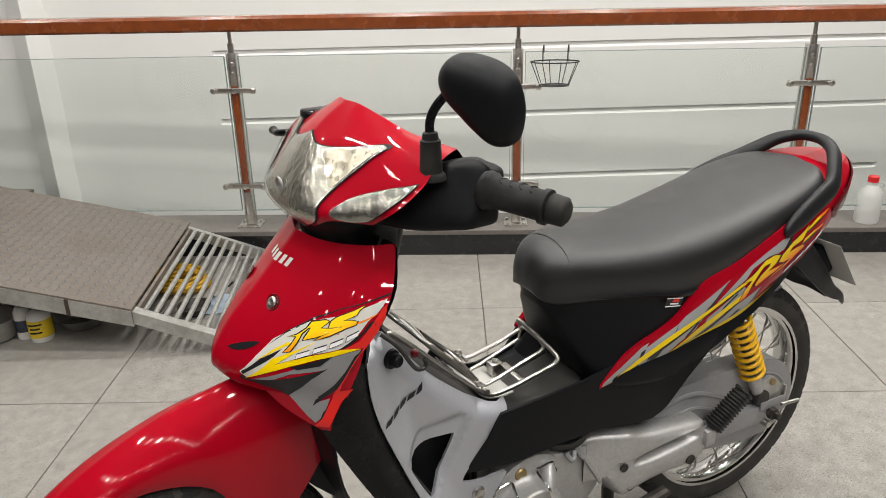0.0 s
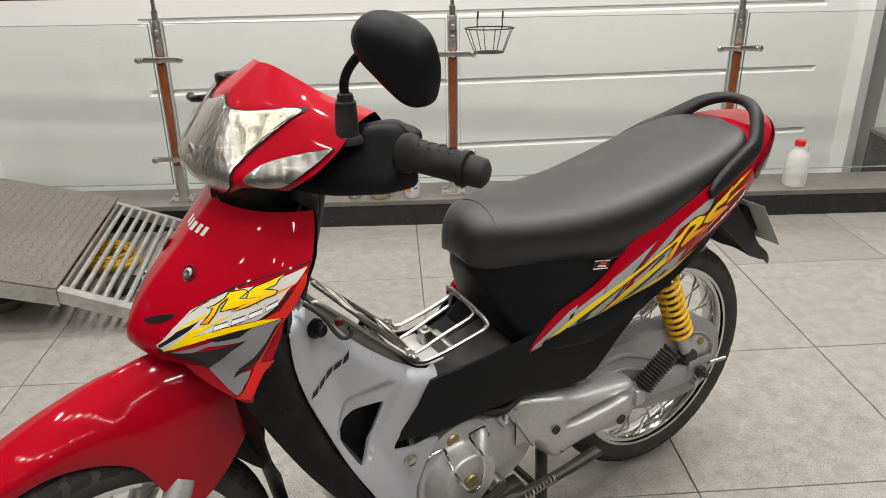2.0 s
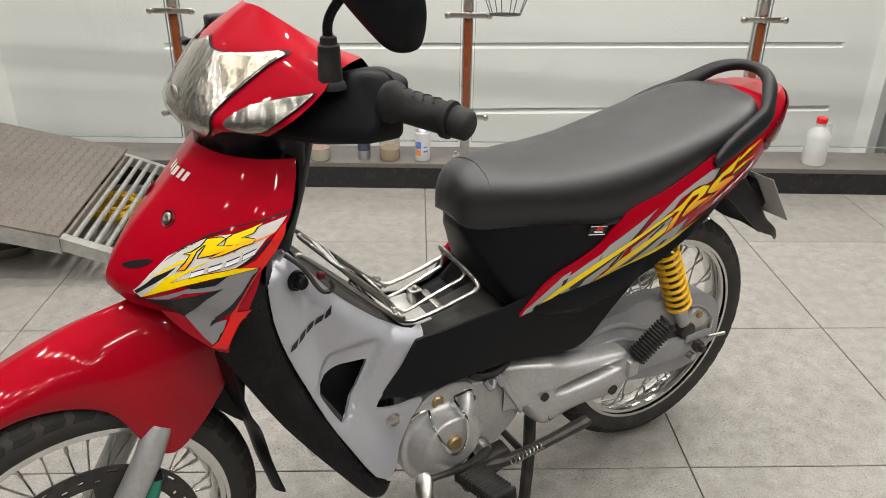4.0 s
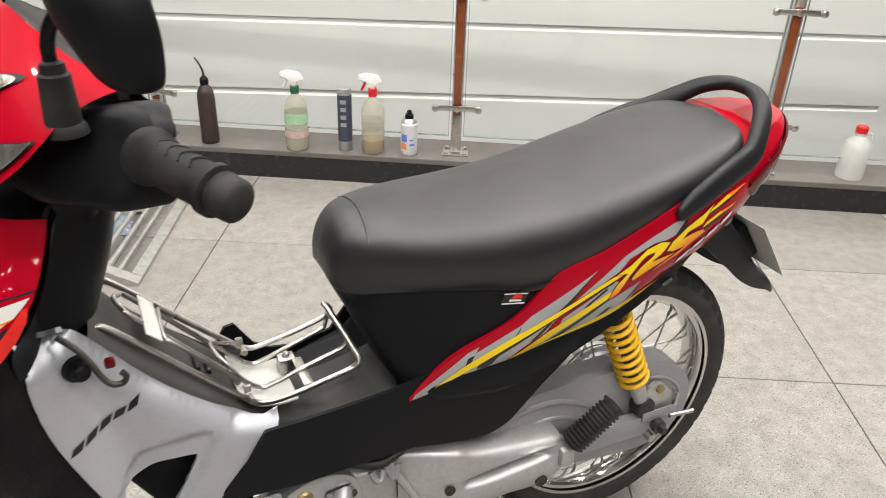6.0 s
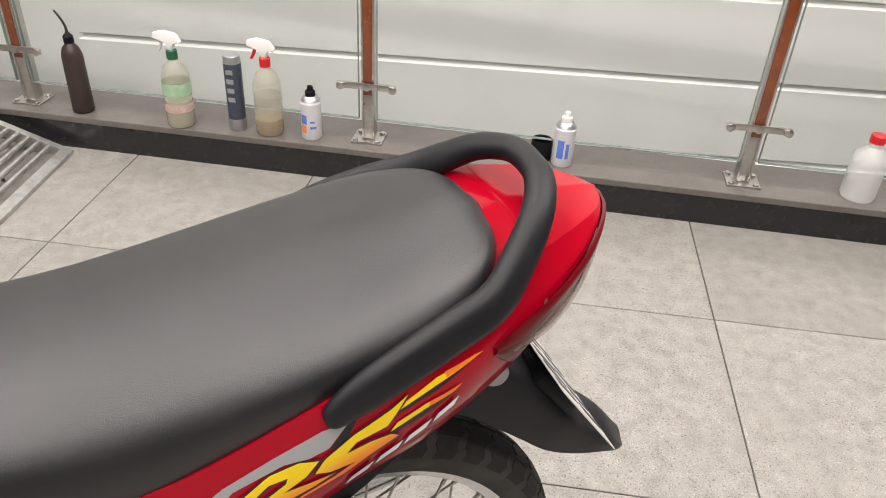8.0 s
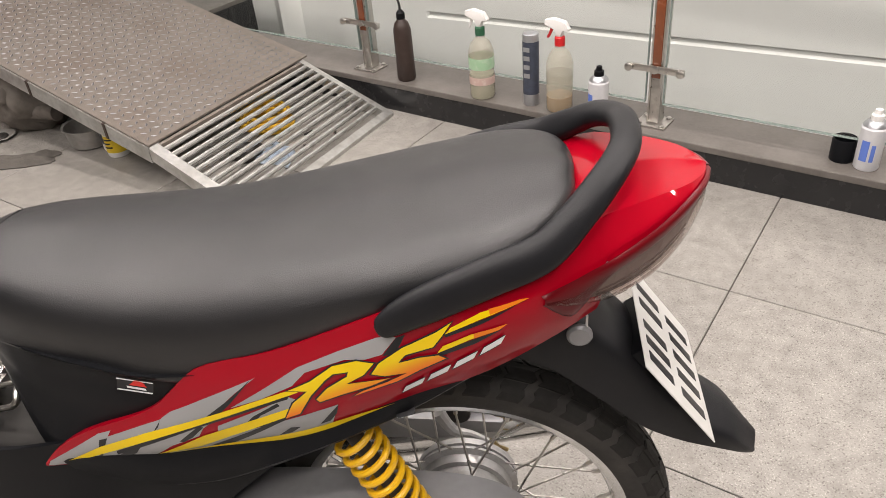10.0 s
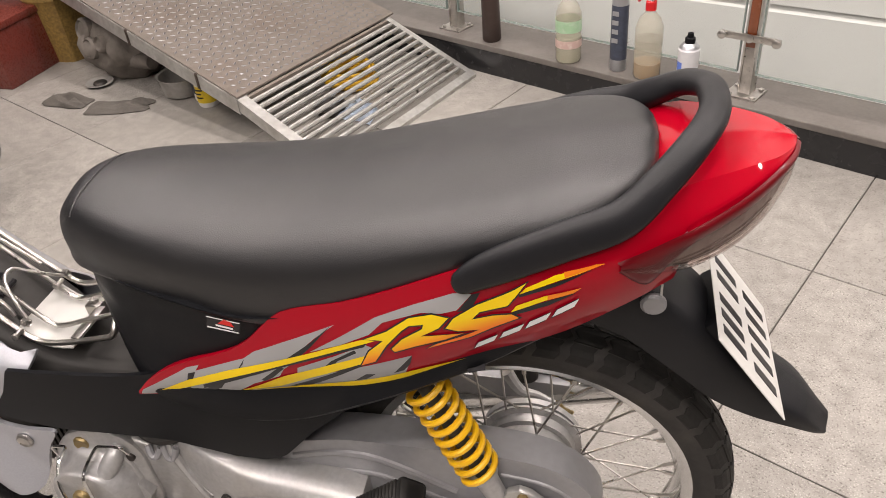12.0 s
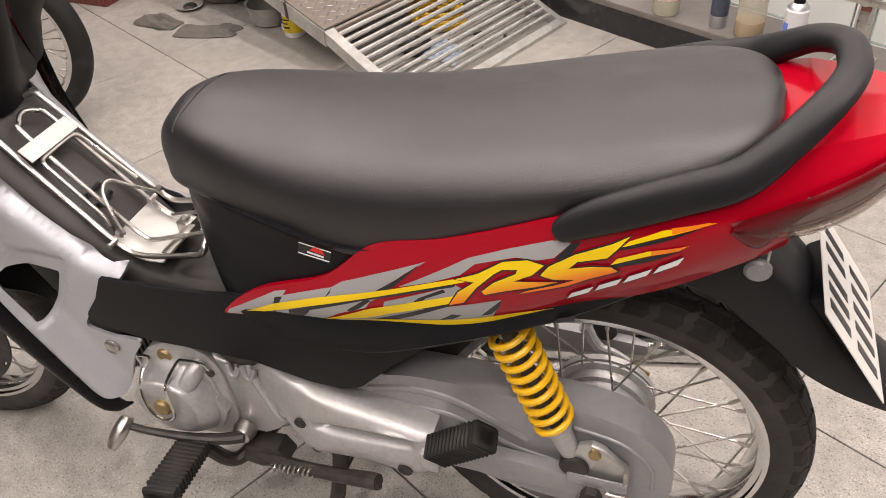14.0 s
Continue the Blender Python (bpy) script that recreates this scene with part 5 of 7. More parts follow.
def cover_depth(x, z):
    """How far the silver cover stands out from the middle at x, z."""
    a = max(0.0, 1 - to_line(x, z, front_edge) / 0.06)
    b = max(0.0, 1 - to_line(x, z, top_edge) / 0.035)
    y = 0.127 + 0.031 * a * a * (3 - 2 * a) * (1 - 0.3 * b) - 0.032 * b * b
    if inside(x, z, dish):
        d = min(1.0, to_line(x, z, dish + dish[:1]) / 0.007)
        y -= 0.007 * d * d * (3 - 2 * d)
    return y


def cover_normals(ob, side, e=0.006):
    """Even shading normals over the broad faces of a silver cover."""
    me, known, out = ob.data, {}, []
    for p in me.polygons:
        for q in p.vertices:
            if abs(p.normal.y) < 0.5:
                out.append((0.0, 0.0, 0.0))
                continue
            if q not in known:
                x, _, z = me.vertices[q].co
                gx = (cover_depth(x + e, z) - cover_depth(x - e, z)) / (2 * e)
                gz = (cover_depth(x, z + e) - cover_depth(x, z - e)) / (2 * e)
                known[q] = Vector((-gx, side, -gz)).normalized()
            out.append(tuple(known[q] * (1 if p.normal.y * side > 0 else -1)))
    me.normals_split_custom_set(out)


for s in (-1, 1):
    bm = sheet_bm(outer, (hole,), 0.0085, 2)
    for v in bm.verts:
        v.co.y = s * cover_depth(v.co.x, v.co.z) - (0.042 if s > 0 else 0.0)
    if s < 0:
        FRAME = tree_of(bm)
    cover_normals(part("frame_cover", solid(bm, 0.006), M_SILVER, bike, "silver painted frame cover with a vent opening", angle=50), s)
    bm = lathe_bm([(0.013, 0), (0.013, 0.003), (0.010, 0.005), (0.007, 0.003), (0.003, 0.003)], 20, None, Matrix.Translation((-0.717, s * 0.128 - (0.042 if s > 0 else 0), 0.386)) @ pose(0, 0, 0, 90 * -s))
    part("cover_bolt", bm, M_STEEL, bike, "steel cover bolt")
part("dark_core", prism_bm([(-0.88, 0.66), (-0.72, 0.53), (-0.70, 0.45), (-0.74, 0.33), (-0.79, 0.38), (-0.885, 0.55)], -0.095, 0.095, 0, 0.01), M_BLACK, bike, "dark frame inside the vent")

# tunnel between rider and legs
rows = []
for x, z, w in ((-0.855, 0.715, 0.100), (-0.80, 0.655, 0.092), (-0.72, 0.578, 0.092), (-0.66, 0.518, 0.086), (-0.60, 0.498, 0.076), (-0.54, 0.498, 0.076), (-0.46, 0.515, 0.080)):
    rows.append([(x - 0.02, -w - 0.012, z - 0.045), (x - 0.006, -w, z - 0.006), (x, -w * 0.75, z), (x, -0.02, z + 0.002), (x, w * 0.75 - 0.04, z), (x - 0.006, w - 0.04, z - 0.006), (x - 0.02, w - 0.028, z - 0.045)])
part("tunnel_cover", loft_bm(rows, 4, 3), M_DUSTY, bike, "dusty black tunnel cover", angle=60)
for k in range(2):
    part("tunnel_slot", tube_bm([(-0.738 + 0.014 * k, -0.048 + 0.006 * k, 0.600 - 0.0135 * k), (-0.738 + 0.014 * k, -0.012 + 0.002 * k, 0.6035 - 0.0135 * k)], 0.0042, 6), D_BLACK, bike)

# chrome wire luggage rack
rack = thing("luggage_rack", BIKE, "chrome wire luggage rack over the step-through tunnel", "luggage rack")
part("side_rail", tube_bm([(-0.848, -0.062, 0.706), (-0.83, -0.063, 0.697), (-0.755, -0.068, 0.622), (-0.695, -0.073, 0.564), (-0.664, -0.075, 0.541), (-0.63, -0.077, 0.541), (-0.58, -0.081, 0.554), (-0.533, -0.085, 0.569)], 0.0042, 10, None, False, 4), M_STEEL, rack)
part("side_rail", tube_bm([(-0.845, 0.020, 0.716), (-0.835, 0.028, 0.718), (-0.82, 0.03, 0.709), (-0.75, 0.03, 0.642), (-0.69, 0.03, 0.585), (-0.658, 0.03, 0.560), (-0.625, 0.03, 0.562), (-0.575, 0.03, 0.574), (-0.530, 0.03, 0.588)], 0.0042, 10, None, False, 4), M_STEEL, rack)
part("inner_loop", tube_bm([(-0.537, -0.045, 0.576), (-0.60, -0.044, 0.556), (-0.640, -0.043, 0.542), (-0.662, -0.042, 0.543), (-0.70, -0.041, 0.580), (-0.80, -0.039, 0.690), (-0.815, -0.030, 0.705), (-0.822, -0.012, 0.711), (-0.815, 0.005, 0.705), (-0.80, 0.013, 0.690),
                            (-0.70, 0.015, 0.581), (-0.662, 0.016, 0.543), (-0.64, 0.016, 0.543), (-0.60, 0.015, 0.557), (-0.545, 0.014, 0.577)], 0.0036, 10, None, False, 4), M_STEEL, rack)
part("end_bow", tube_bm([(-0.533, -0.085, 0.569), (-0.525, -0.084, 0.577), (-0.526, -0.074, 0.586), (-0.533, -0.030, 0.601), (-0.540, 0.012, 0.613), (-0.540, 0.026, 0.611), (-0.530, 0.03, 0.597), (-0.530, 0.03, 0.588)], 0.0046, 10, None, False, 4), M_STEEL, rack)
part("stop_wire", tube_bm([(-0.537, -0.045, 0.576), (-0.529, -0.044, 0.584), (-0.531, -0.036, 0.594), (-0.537, -0.010, 0.603), (-0.541, 0.008, 0.604), (-0.541, 0.014, 0.592), (-0.545, 0.014, 0.577)], 0.0034, 10, None, False, 4), M_STEEL, rack)
part("cross_wire", tube_bm([(-0.690, -0.066, 0.574), (-0.704, -0.062, 0.594), (-0.762, -0.059, 0.655), (-0.772, -0.055, 0.664), (-0.774, -0.045, 0.667), (-0.772, 0.005, 0.669), (-0.768, 0.015, 0.664), (-0.758, 0.018, 0.653), (-0.70, 0.022, 0.596)], 0.0031, 8, None, False, 4), M_STEEL, rack)
part("spring_arm", tube_bm([(-0.676, -0.062, 0.562), (-0.696, -0.050, 0.592), (-0.712, -0.034, 0.612), (-0.714, -0.014, 0.614), (-0.700, -0.002, 0.602), (-0.680, 0.012, 0.586), (-0.668, 0.024, 0.576)], 0.0026, 8, None, False, 4), M_STEEL, rack)
part("flat_strap", box_bm((-0.012, -0.068, -0.001), (0.012, 0.032, 0.001), 0.0005, None), M_WHITE, rack, "pale flat steel strap").matrix_basis = pose(-0.785, 0, 0.678, 0, 43, 0)
foot = loft_bm([[(x, y, z + 0.003) for y in (-0.074, -0.022, 0.030)] for x, z in ((-0.692, 0.552), (-0.670, 0.532), (-0.640, 0.524), (-0.612, 0.526))], 3, 2)
part("foot_plate", solid(foot, 0.002), M_WHITE, rack, "bent pale steel foot plate")
for x, y, z in ((-0.678, -0.064, 0.556), (-0.668, 0.026, 0.572)):
    coil = [(x + 0.012 * math.cos(0.7) * (q / 30) - 0.006, y + 0.005 * math.cos(q * 1.05), z + 0.006 + 0.005 * math.sin(q * 1.05)) for q in range(31)]
    part("coil_spring", tube_bm(coil, 0.0014, 5), M_STEEL, rack)
    part("screw_end", lathe_bm([(0.0035, 0), (0.0035, 0.012), (0.005, 0.013), (0.005, 0.017)], 8, None, Matrix.Translation((x, y - 0.012, z + 0.004)) @ pose(0, 0, 0, 90)), M_STEEL, rack)
part("clamp_block", box_bm((-0.622, -0.016, 0.532), (-0.598, 0.006, 0.556), 0.002), M_STEEL, rack)
part("clamp_bar", box_bm((-0.604, -0.078, 0.552), (-0.590, -0.012, 0.5545), 0.0008), M_STEEL, rack)
part("clamp_nut", lathe_bm([(0.006, 0.556), (0.006, 0.561), (0.003, 0.563)], 6, None, Matrix.Translation((-0.610, -0.005, 0))), M_STEEL, rack)

# key switch and hook
part("key_switch", lathe_bm([(0.016, -0.004), (0.015, 0.002), (0.011, 0.003), (0.0105, 0.012), (0.008, 0.015), (0.003, 0.014)], 20, None, Matrix.Translation((-0.872, -0.137, 0.704)) @ pose(0, 0, 0, 90, 0, 25)), M_BLACK, bike, "black key switch set in the silver cover")
part("key_fob", box_bm((-0.006, -0.006, -0.004), (0.006, 0.006, 0.006), 0.003), M_DK_RED, bike, "small red hook end").matrix_basis = Matrix.Translation((-0.838, -0.142, 0.706))
part("bag_hook", tube_bm([(-0.885, -0.128, 0.745), (-0.868, -0.138, 0.730), (-0.857, -0.146, 0.714), (-0.850, -0.152, 0.700), (-0.841, -0.156, 0.688), (-0.829, -0.156, 0.686), (-0.824, -0.155, 0.693), (-0.828, -0.154, 0.700)], 0.0036, 8, None, False, 4), M_DARK_STEEL, bike, "bent dark wire bag hook")

# cowl, in the handlebar's axes
def part_s(name, bm, material, parent, label="", angle=55):
    bm.transform(S)
    return part(name, bm, material, parent, label, True, angle)

rows = [[(-0.086, 0, 0.899), (-0.095, -0.05, 0.908), (-0.103, -0.09, 0.924), (-0.094, -0.120, 0.936), (-0.060, -0.174, 0.939)],
        [(-0.120, 0, 0.930), (-0.118, -0.05, 0.936), (-0.105, -0.098, 0.944), (-0.086, -0.135, 0.949), (-0.044, -0.204, 0.961)],
        [(-0.116, 0, 0.962), (-0.110, -0.05, 0.964), (-0.085, -0.10, 0.967), (-0.064, -0.145, 0.972), (-0.026, -0.216, 0.978)],
        [(-0.096, 0, 0.995), (-0.087, -0.05, 0.997), (-0.058, -0.102, 0.999), (-0.037, -0.155, 1.000), (-0.006, -0.224, 0.999)],
        [(-0.069, 0, 1.028), (-0.061, -0.045, 1.029), (-0.036, -0.095, 1.029), (-0.014, -0.148, 1.025), (0.014, -0.212, 1.013)],
        [(-0.036, 0, 1.055), (-0.028, -0.04, 1.054), (-0.009, -0.085, 1.047), (0.015, -0.132, 1.036), (0.046, -0.192, 1.021)],
        [(-0.009, 0, 1.073), (-0.003, -0.032, 1.072), (0.012, -0.070, 1.059), (0.038, -0.115, 1.038), (0.076, -0.172, 1.022)]]
bm = loft_bm(rows, 4, 4, mirror=True)
COWL = tree_of(bm)
cowl = part_s("headlamp_cowl", bm, M_RED, bike, "glossy red headlamp cowl")


def front_piece(name, outline, offset, material, parent, label="", thick=0.0, smooth=3, sgn=1, step=0.008):
    """A piece laid on the cowl from the front; outline in y, z."""
    bm = sheet_bm([(y * sgn, z) for y, z in outline], (), step, smooth)
    for v in bm.verts:
        v.co = Vector((0, v.co.x, v.co.z))
    laid(bm, COWL, offset, (1, 0, 0))
    if thick:
        solid(bm, thick)
    return part_s(name, bm, material, parent, label)


lamp = [(0.0, 1.034), (-0.010, 1.030), (-0.030, 1.023), (-0.060, 1.022), (-0.095, 1.026), (-0.125, 1.031), (-0.139, 1.028), (-0.132, 1.019), (-0.118, 1.000), (-0.101, 0.974), (-0.094, 0.955), (-0.097, 0.939), (-0.088, 0.929), (-0.060, 0.916), (-0.030, 0.908), (0.0, 0.905)]
lamp = lamp + [(-y, z) for y, z in reversed(lamp[1:-1])]
lamp_rim = [(y * 1.016, 0.968 + (z - 0.968) * 1.022) for y, z in lamp]
front_piece("lamp_seal", lamp_rim, 0.0018, M_RUBBER, cowl, "dark lamp seal")
head = front_piece("headlamp", lamp, 0.004, M_REFLECTOR, cowl, "yellowed silvered headlamp reflector")
wing = [(-0.056, 1.018), (-0.095, 1.022), (-0.122, 1.027), (-0.134, 1.026), (-0.128, 1.017), (-0.114, 0.999), (-0.098, 0.974), (-0.085, 0.985), (-0.070, 1.003)]
for s in (1, -1):
    front_piece("side_reflector", wing, 0.0056, M_WING, head, "pale yellowed side reflector", 0, 2, s)
for y, z, r in ((0.0, 0.962, 0.013),):
    hit, no, _, _ = COWL.ray_cast(Vector((-0.5, y, z)), Vector((1, 0, 0)))
    part_s("bulb_ring", lathe_bm([(r * 0.86, 0.0), (r, 0.002), (r * 0.9, 0.004), (r * 0.8, 0.002)], 28, None, Matrix.Translation(hit + Vector((-0.004, 0, 0))) @ pose(0, 0, 0, 0, -90, 0), False), M_GREY, head)
front_piece("headlamp_lens", lamp, 0.008, M_LENS, cowl, "clear headlamp lens")
for s in (1, -1):
    sig = [(-0.119, 0.947), (-0.128, 0.961), (-0.145, 0.973), (-0.183, 0.987), (-0.205, 0.993), (-0.217, 0.996), (-0.206, 0.977), (-0.192, 0.960), (-0.172, 0.946), (-0.150, 0.941), (-0.130, 0.942)]
    front_piece("signal_seal", [(-0.165 + (y + 0.165) * 1.02, 0.966 + (z - 0.966) * 1.05) for y, z in sig], 0.0018, M_RUBBER, cowl, "dark seal", 0, 3, s)
    sg = front_piece("turn_signal", sig, 0.0042, M_SIGNAL, cowl, "clear turn signal with a silvered bowl", 0, 3, s)
    front_piece("signal_lens", sig, 0.007, M_LENS, cowl, "clear signal lens", 0, 3, s)

# switch housings, bar, grips, levers, mirror
for s in (1, -1):
    secs = []
    for y, x0, x1, z0, z1 in ((-0.09, -0.06, 0.100, 0.914, 0.985), (-0.15, -0.050, 0.095, 0.918, 1.000), (-0.19, -0.040, 0.085, 0.922, 1.014), (-0.225, -0.008, 0.072, 0.927, 1.014), (-0.246, 0.008, 0.064, 0.932, 1.008), (-0.252, 0.018, 0.056, 0.942, 0.998)):
        cx, cz, hx, hz = (x0 + x1) / 2, (z0 + z1) / 2, (x1 - x0) / 2, (z1 - z0) / 2
        ring = []
        for a in [2 * math.pi * k / 18 for k in range(18)]:
            x, z = cx + 0.122 * abs(y) + hx * math.copysign(abs(math.cos(a)) ** 0.36, math.cos(a)), cz + hz * math.copysign(abs(math.sin(a)) ** 0.32, math.sin(a))
            ring.append((x + (0.75 * max(0.0, z - 0.945) if math.cos(a) < 0 else 0.0), y * s, z))      # the front leans back
        secs.append(ring)
    part_s("switch_housing", loft_bm(secs, 3, 2, True, True), M_BLACK, bike, "black switch housing")
    a, b = Vector((0.070, -0.245 * s, 0.984)), Vector((0.120, -0.352 * s, 0.972))
    grip = part_s("grip", tube_bm([a, a.lerp(b, 0.05), a.lerp(b, 0.12), a.lerp(b, 0.16), a.lerp(b, 0.72), a.lerp(b, 0.74), a.lerp(b, 0.80), a.lerp(b, 0.82)], [0.0245, 0.027, 0.026, 0.0212, 0.0202, 0.0235, 0.0235, 0.018], 24), M_RUBBER, bike, "black rubber handlebar grip")
    part_s("bar_end", tube_bm([a.lerp(b, 0.80), a.lerp(b, 0.83), a.lerp(b, 0.99), a.lerp(b, 1.03)], [0.0165, 0.0200, 0.0190, 0.013], 20), M_RUBBER, grip, "black bar-end weight")
    d = (b - a).normalized()
    for k in range(4):
        c = a.lerp(b, 0.24 + 0.12 * k)
        pts = []
        for q in range(6):
            w = 0.5 + 0.32 * q
            off = Vector((0, 0, 1)) * math.sin(w) - (d.cross(Vector((0, 0, 1)))) * math.cos(w) * s
            pts.append(c + d * (0.002 * (q - 2.5) + 0.004 * math.sin(q * 1.2)) + off.normalized() * 0.0209)
        part_s("grip_rib", tube_bm(pts, 0.0013, 5, None, False, 2), M_RUBBER, grip)
part_s("brake_lever", tube_bm([(0.0, 0.20, 0.985), (-0.025, 0.26, 0.975), (-0.005, 0.33, 0.96), (0.002, 0.36, 0.957)], [0.007, 0.006, 0.005, 0.0085], 10, None, False, 4), M_BLACK_GLOSS, bike, "black brake lever")
part_s("brake_reservoir", box_bm((-0.030, 0.100, 1.010), (0.012, 0.136, 1.040), 0.005), M_BLACK_GLOSS, bike, "black brake fluid reservoir")
edge = [(-0.007, 0, 1.071), (-0.001, -0.032, 1.070), (0.014, -0.070, 1.057), (0.040, -0.115, 1.036), (0.078, -0.170, 1.020)]
well = [(0.075, 0, 0.985), (0.078, -0.040, 0.985), (0.085, -0.075, 0.983), (0.095, -0.11, 0.980), (0.115, -0.145, 0.975)]
down = [(0.09, 0, 0.92), (0.09, -0.040, 0.92), (0.095, -0.075, 0.92), (0.10, -0.11, 0.92), (0.11, -0.14, 0.92)]
part_s("meter_panel", loft_bm([edge, well, down], 3, 3, mirror=True), M_BLACK, bike, "black meter panel")
part_s("neck_cover", loft_bm([[(-0.085 * q + 0.02, -0.10 * q, z), (-0.10 * q, 0, z), (-0.085 * q + 0.02, 0.10 * q, z), (0.02 * q + 0.01, 0.085 * q, z), (0.05 * q + 0.005, 0, z), (0.02 * q + 0.01, -0.085 * q, z)] for z, q in ((0.85, 0.85), (0.885, 0.90), (0.91, 1.05), (0.935, 1.1))], 3, 3, True, True), M_BLACK, bike, "black steering cover")

mirror = thing("wing_mirror", BIKE, "black rear-view mirror on a bent stalk, clamped to the handlebar", "mirror")
bm = lathe_bm([(0.020, 0.998), (0.019, 1.004), (0.0155, 1.008), (0.0135, 1.050), (0.011, 1.052), (0.010, 1.060), (0.006, 1.062)], 18, None, Matrix.Translation((-0.832, -0.204, 0)))
part("rubber_boot", bm, M_RUBBER, mirror, "black rubber boot")
part("stalk", tube_bm([(-0.832, -0.204, 1.055), (-0.832, -0.204, 1.075), (-0.825, -0.21, 1.095), (-0.808, -0.222, 1.118), (-0.80, -0.232, 1.13)], 0.0062, 12, None, False, 4), M_BLACK_GLOSS, mirror)
egg = [(-0.088, 0.022), (-0.070, 0.052), (-0.03, 0.062), (0.015, 0.060), (0.048, 0.045), (0.066, 0.012), (0.070, -0.022), (0.062, -0.056), (0.040, -0.068), (0.012, -0.058), (-0.03, -0.035), (-0.072, -0.008)]
egg = [(a, b) for a, b in egg]
secs = []
for depth, q in ((0.018, 0.94), (0.014, 1.0), (0.0, 1.0), (-0.018, 0.93), (-0.032, 0.76), (-0.040, 0.5), (-0.044, 0.2)):
    secs.append([(depth, y * q, z * q) for y, z in egg])
bm = loft_bm(secs, 3, 4, True, True)
MH = Matrix.Translation((-0.785, -0.262, 1.108)) @ pose(0, 0, 0, 8, -6, 22) @ pose(0, 0, 0, 0, 0, 180) @ Matrix.Diagonal((-0.8, 0.77, 0.79, 1))
bm.transform(MH)
bmesh.ops.recalc_face_normals(bm, faces=bm.faces)
part("mirror_shell", bm, M_BLACK, mirror, "black egg-shaped mirror shell", angle=50)
bm = bmesh.new()
bm.faces.new([bm.verts.new((0.0188, y * 0.92, z * 0.92)) for y, z in [(p.x, p.y) for p in spline([Vector((a, b, 0)) for a, b in egg], 4, True)]])
bm.transform(MH)
part("mirror_glass", bm, M_CHROME, mirror, "silvered mirror glass", smooth=False)

# bolts and openings on the front cover
for s in (-1, 1):
    hit, no, _, _ = COVER.ray_cast(Vector((-1.3, s * 0.062, 0.805)), Vector((1, 0, 0)))
    mt = Matrix.Translation(hit - Vector((0.001, 0, 0))) @ pose(0, 0, 0, 0, -58, -s * 22)
    part("cover_washer", lathe_bm([(0.0135, 0.0), (0.0125, 0.002), (0.010, 0.001), (0.009, -0.002)], 20, None, mt), M_DK_RED, bike)
    part("cover_screw", lathe_bm([(0.0085, 0.001), (0.0085, 0.003), (0.005, 0.0045), (0.001, 0.0035)], 18, None, mt), M_STEEL, bike, "steel cross-head screw")
    slot = [(s * 0.032, 0.738), (s * 0.060, 0.752), (s * 0.082, 0.757), (s * 0.066, 0.743), (s * 0.045, 0.737)]
    bm = sheet_bm(slot, (), 0.01, 2)
    for v in bm.verts:
        v.co = Vector((-0.2, v.co.x, v.co.z))
    laid(bm, COVER, 0.0012, (1, 0, 0), 1.2)
    part("air_slot", bm, D_BLACK, bike, "dark air slot")


# ---- decals, laid on the panels ----
def decal(name, tree, outline, offset, material, parent, label="", smooth=0, step=0.012):
    bm = sheet_bm(outline, (), step, smooth)
    laid(bm, tree, offset)
    return part(name, bm, material, parent, label, True, 80)


def slanted_marks(tree, x0, z0, x1, z1, h, n, offset, material, parent, name, label):
    """A row of slanted plain bars where a word stands."""
    bm = None
    for k in range(n):
        a, b = k / n, (k + 0.78) / n
        p = [(x0 + (x1 - x0) * a, z0 + (z1 - z0) * a), (x0 + (x1 - x0) * b, z0 + (z1 - z0) * b)]
        s = h * 0.45
        o = [p[0], p[1], (p[1][0] + s, p[1][1] + h), (p[0][0] + s, p[0][1] + h)]
        decal(name, tree, o, offset, material, parent, label)


D1, D2, D3 = 0.0008, 0.0013, 0.0018
decal("grey_flash", SIDE, [(-0.468, 0.532), (-0.463, 0.54), (-0.434, 0.559), (-0.384, 0.592), (-0.367, 0.598), (-0.373, 0.589), (-0.302, 0.62), (-0.286, 0.633), (-0.247, 0.653), (-0.18, 0.685), (-0.205, 0.665), (-0.221, 0.65), (-0.233, 0.634), (-0.222, 0.638), (-0.253, 0.612), (-0.261, 0.599), (-0.298, 0.581), (-0.333, 0.553), (-0.463, 0.532)], 0.0007, D_GREY, tail, "grey flash decal")
decal("grey_flash", SIDE, [(-0.215, 0.644), (-0.173, 0.672), (-0.133, 0.7), (-0.09, 0.72), (-0.049, 0.737), (-0.037, 0.739), (-0.029, 0.738), (-0.045, 0.718), (-0.062, 0.712), (-0.083, 0.711), (-0.126, 0.694), (-0.142, 0.677), (-0.178, 0.658)], 0.0007, D_GREY, tail, "grey flash decal")
decal("grey_flash", SIDE, [(-0.235, 0.617), (-0.183, 0.643), (-0.148, 0.662), (-0.135, 0.656), (-0.15, 0.64), (-0.186, 0.618), (-0.24, 0.597)], 0.00079, D_GREY, tail, "grey flash decal")
decal("grey_flash", SIDE, [(-0.308, 0.564), (-0.222, 0.603), (-0.161, 0.626), (-0.098, 0.651), (-0.107, 0.627), (-0.117, 0.599), (-0.142, 0.583), (-0.167, 0.571), (-0.184, 0.572), (-0.227, 0.572), (-0.299, 0.56)], 0.00079, D_GREY, tail, "grey flash decal")
decal("black_lick", SIDE, [(-0.385, 0.583), (-0.374, 0.587), (-0.39, 0.556), (-0.395, 0.555)], 0.001, D_BLACK, tail, "")
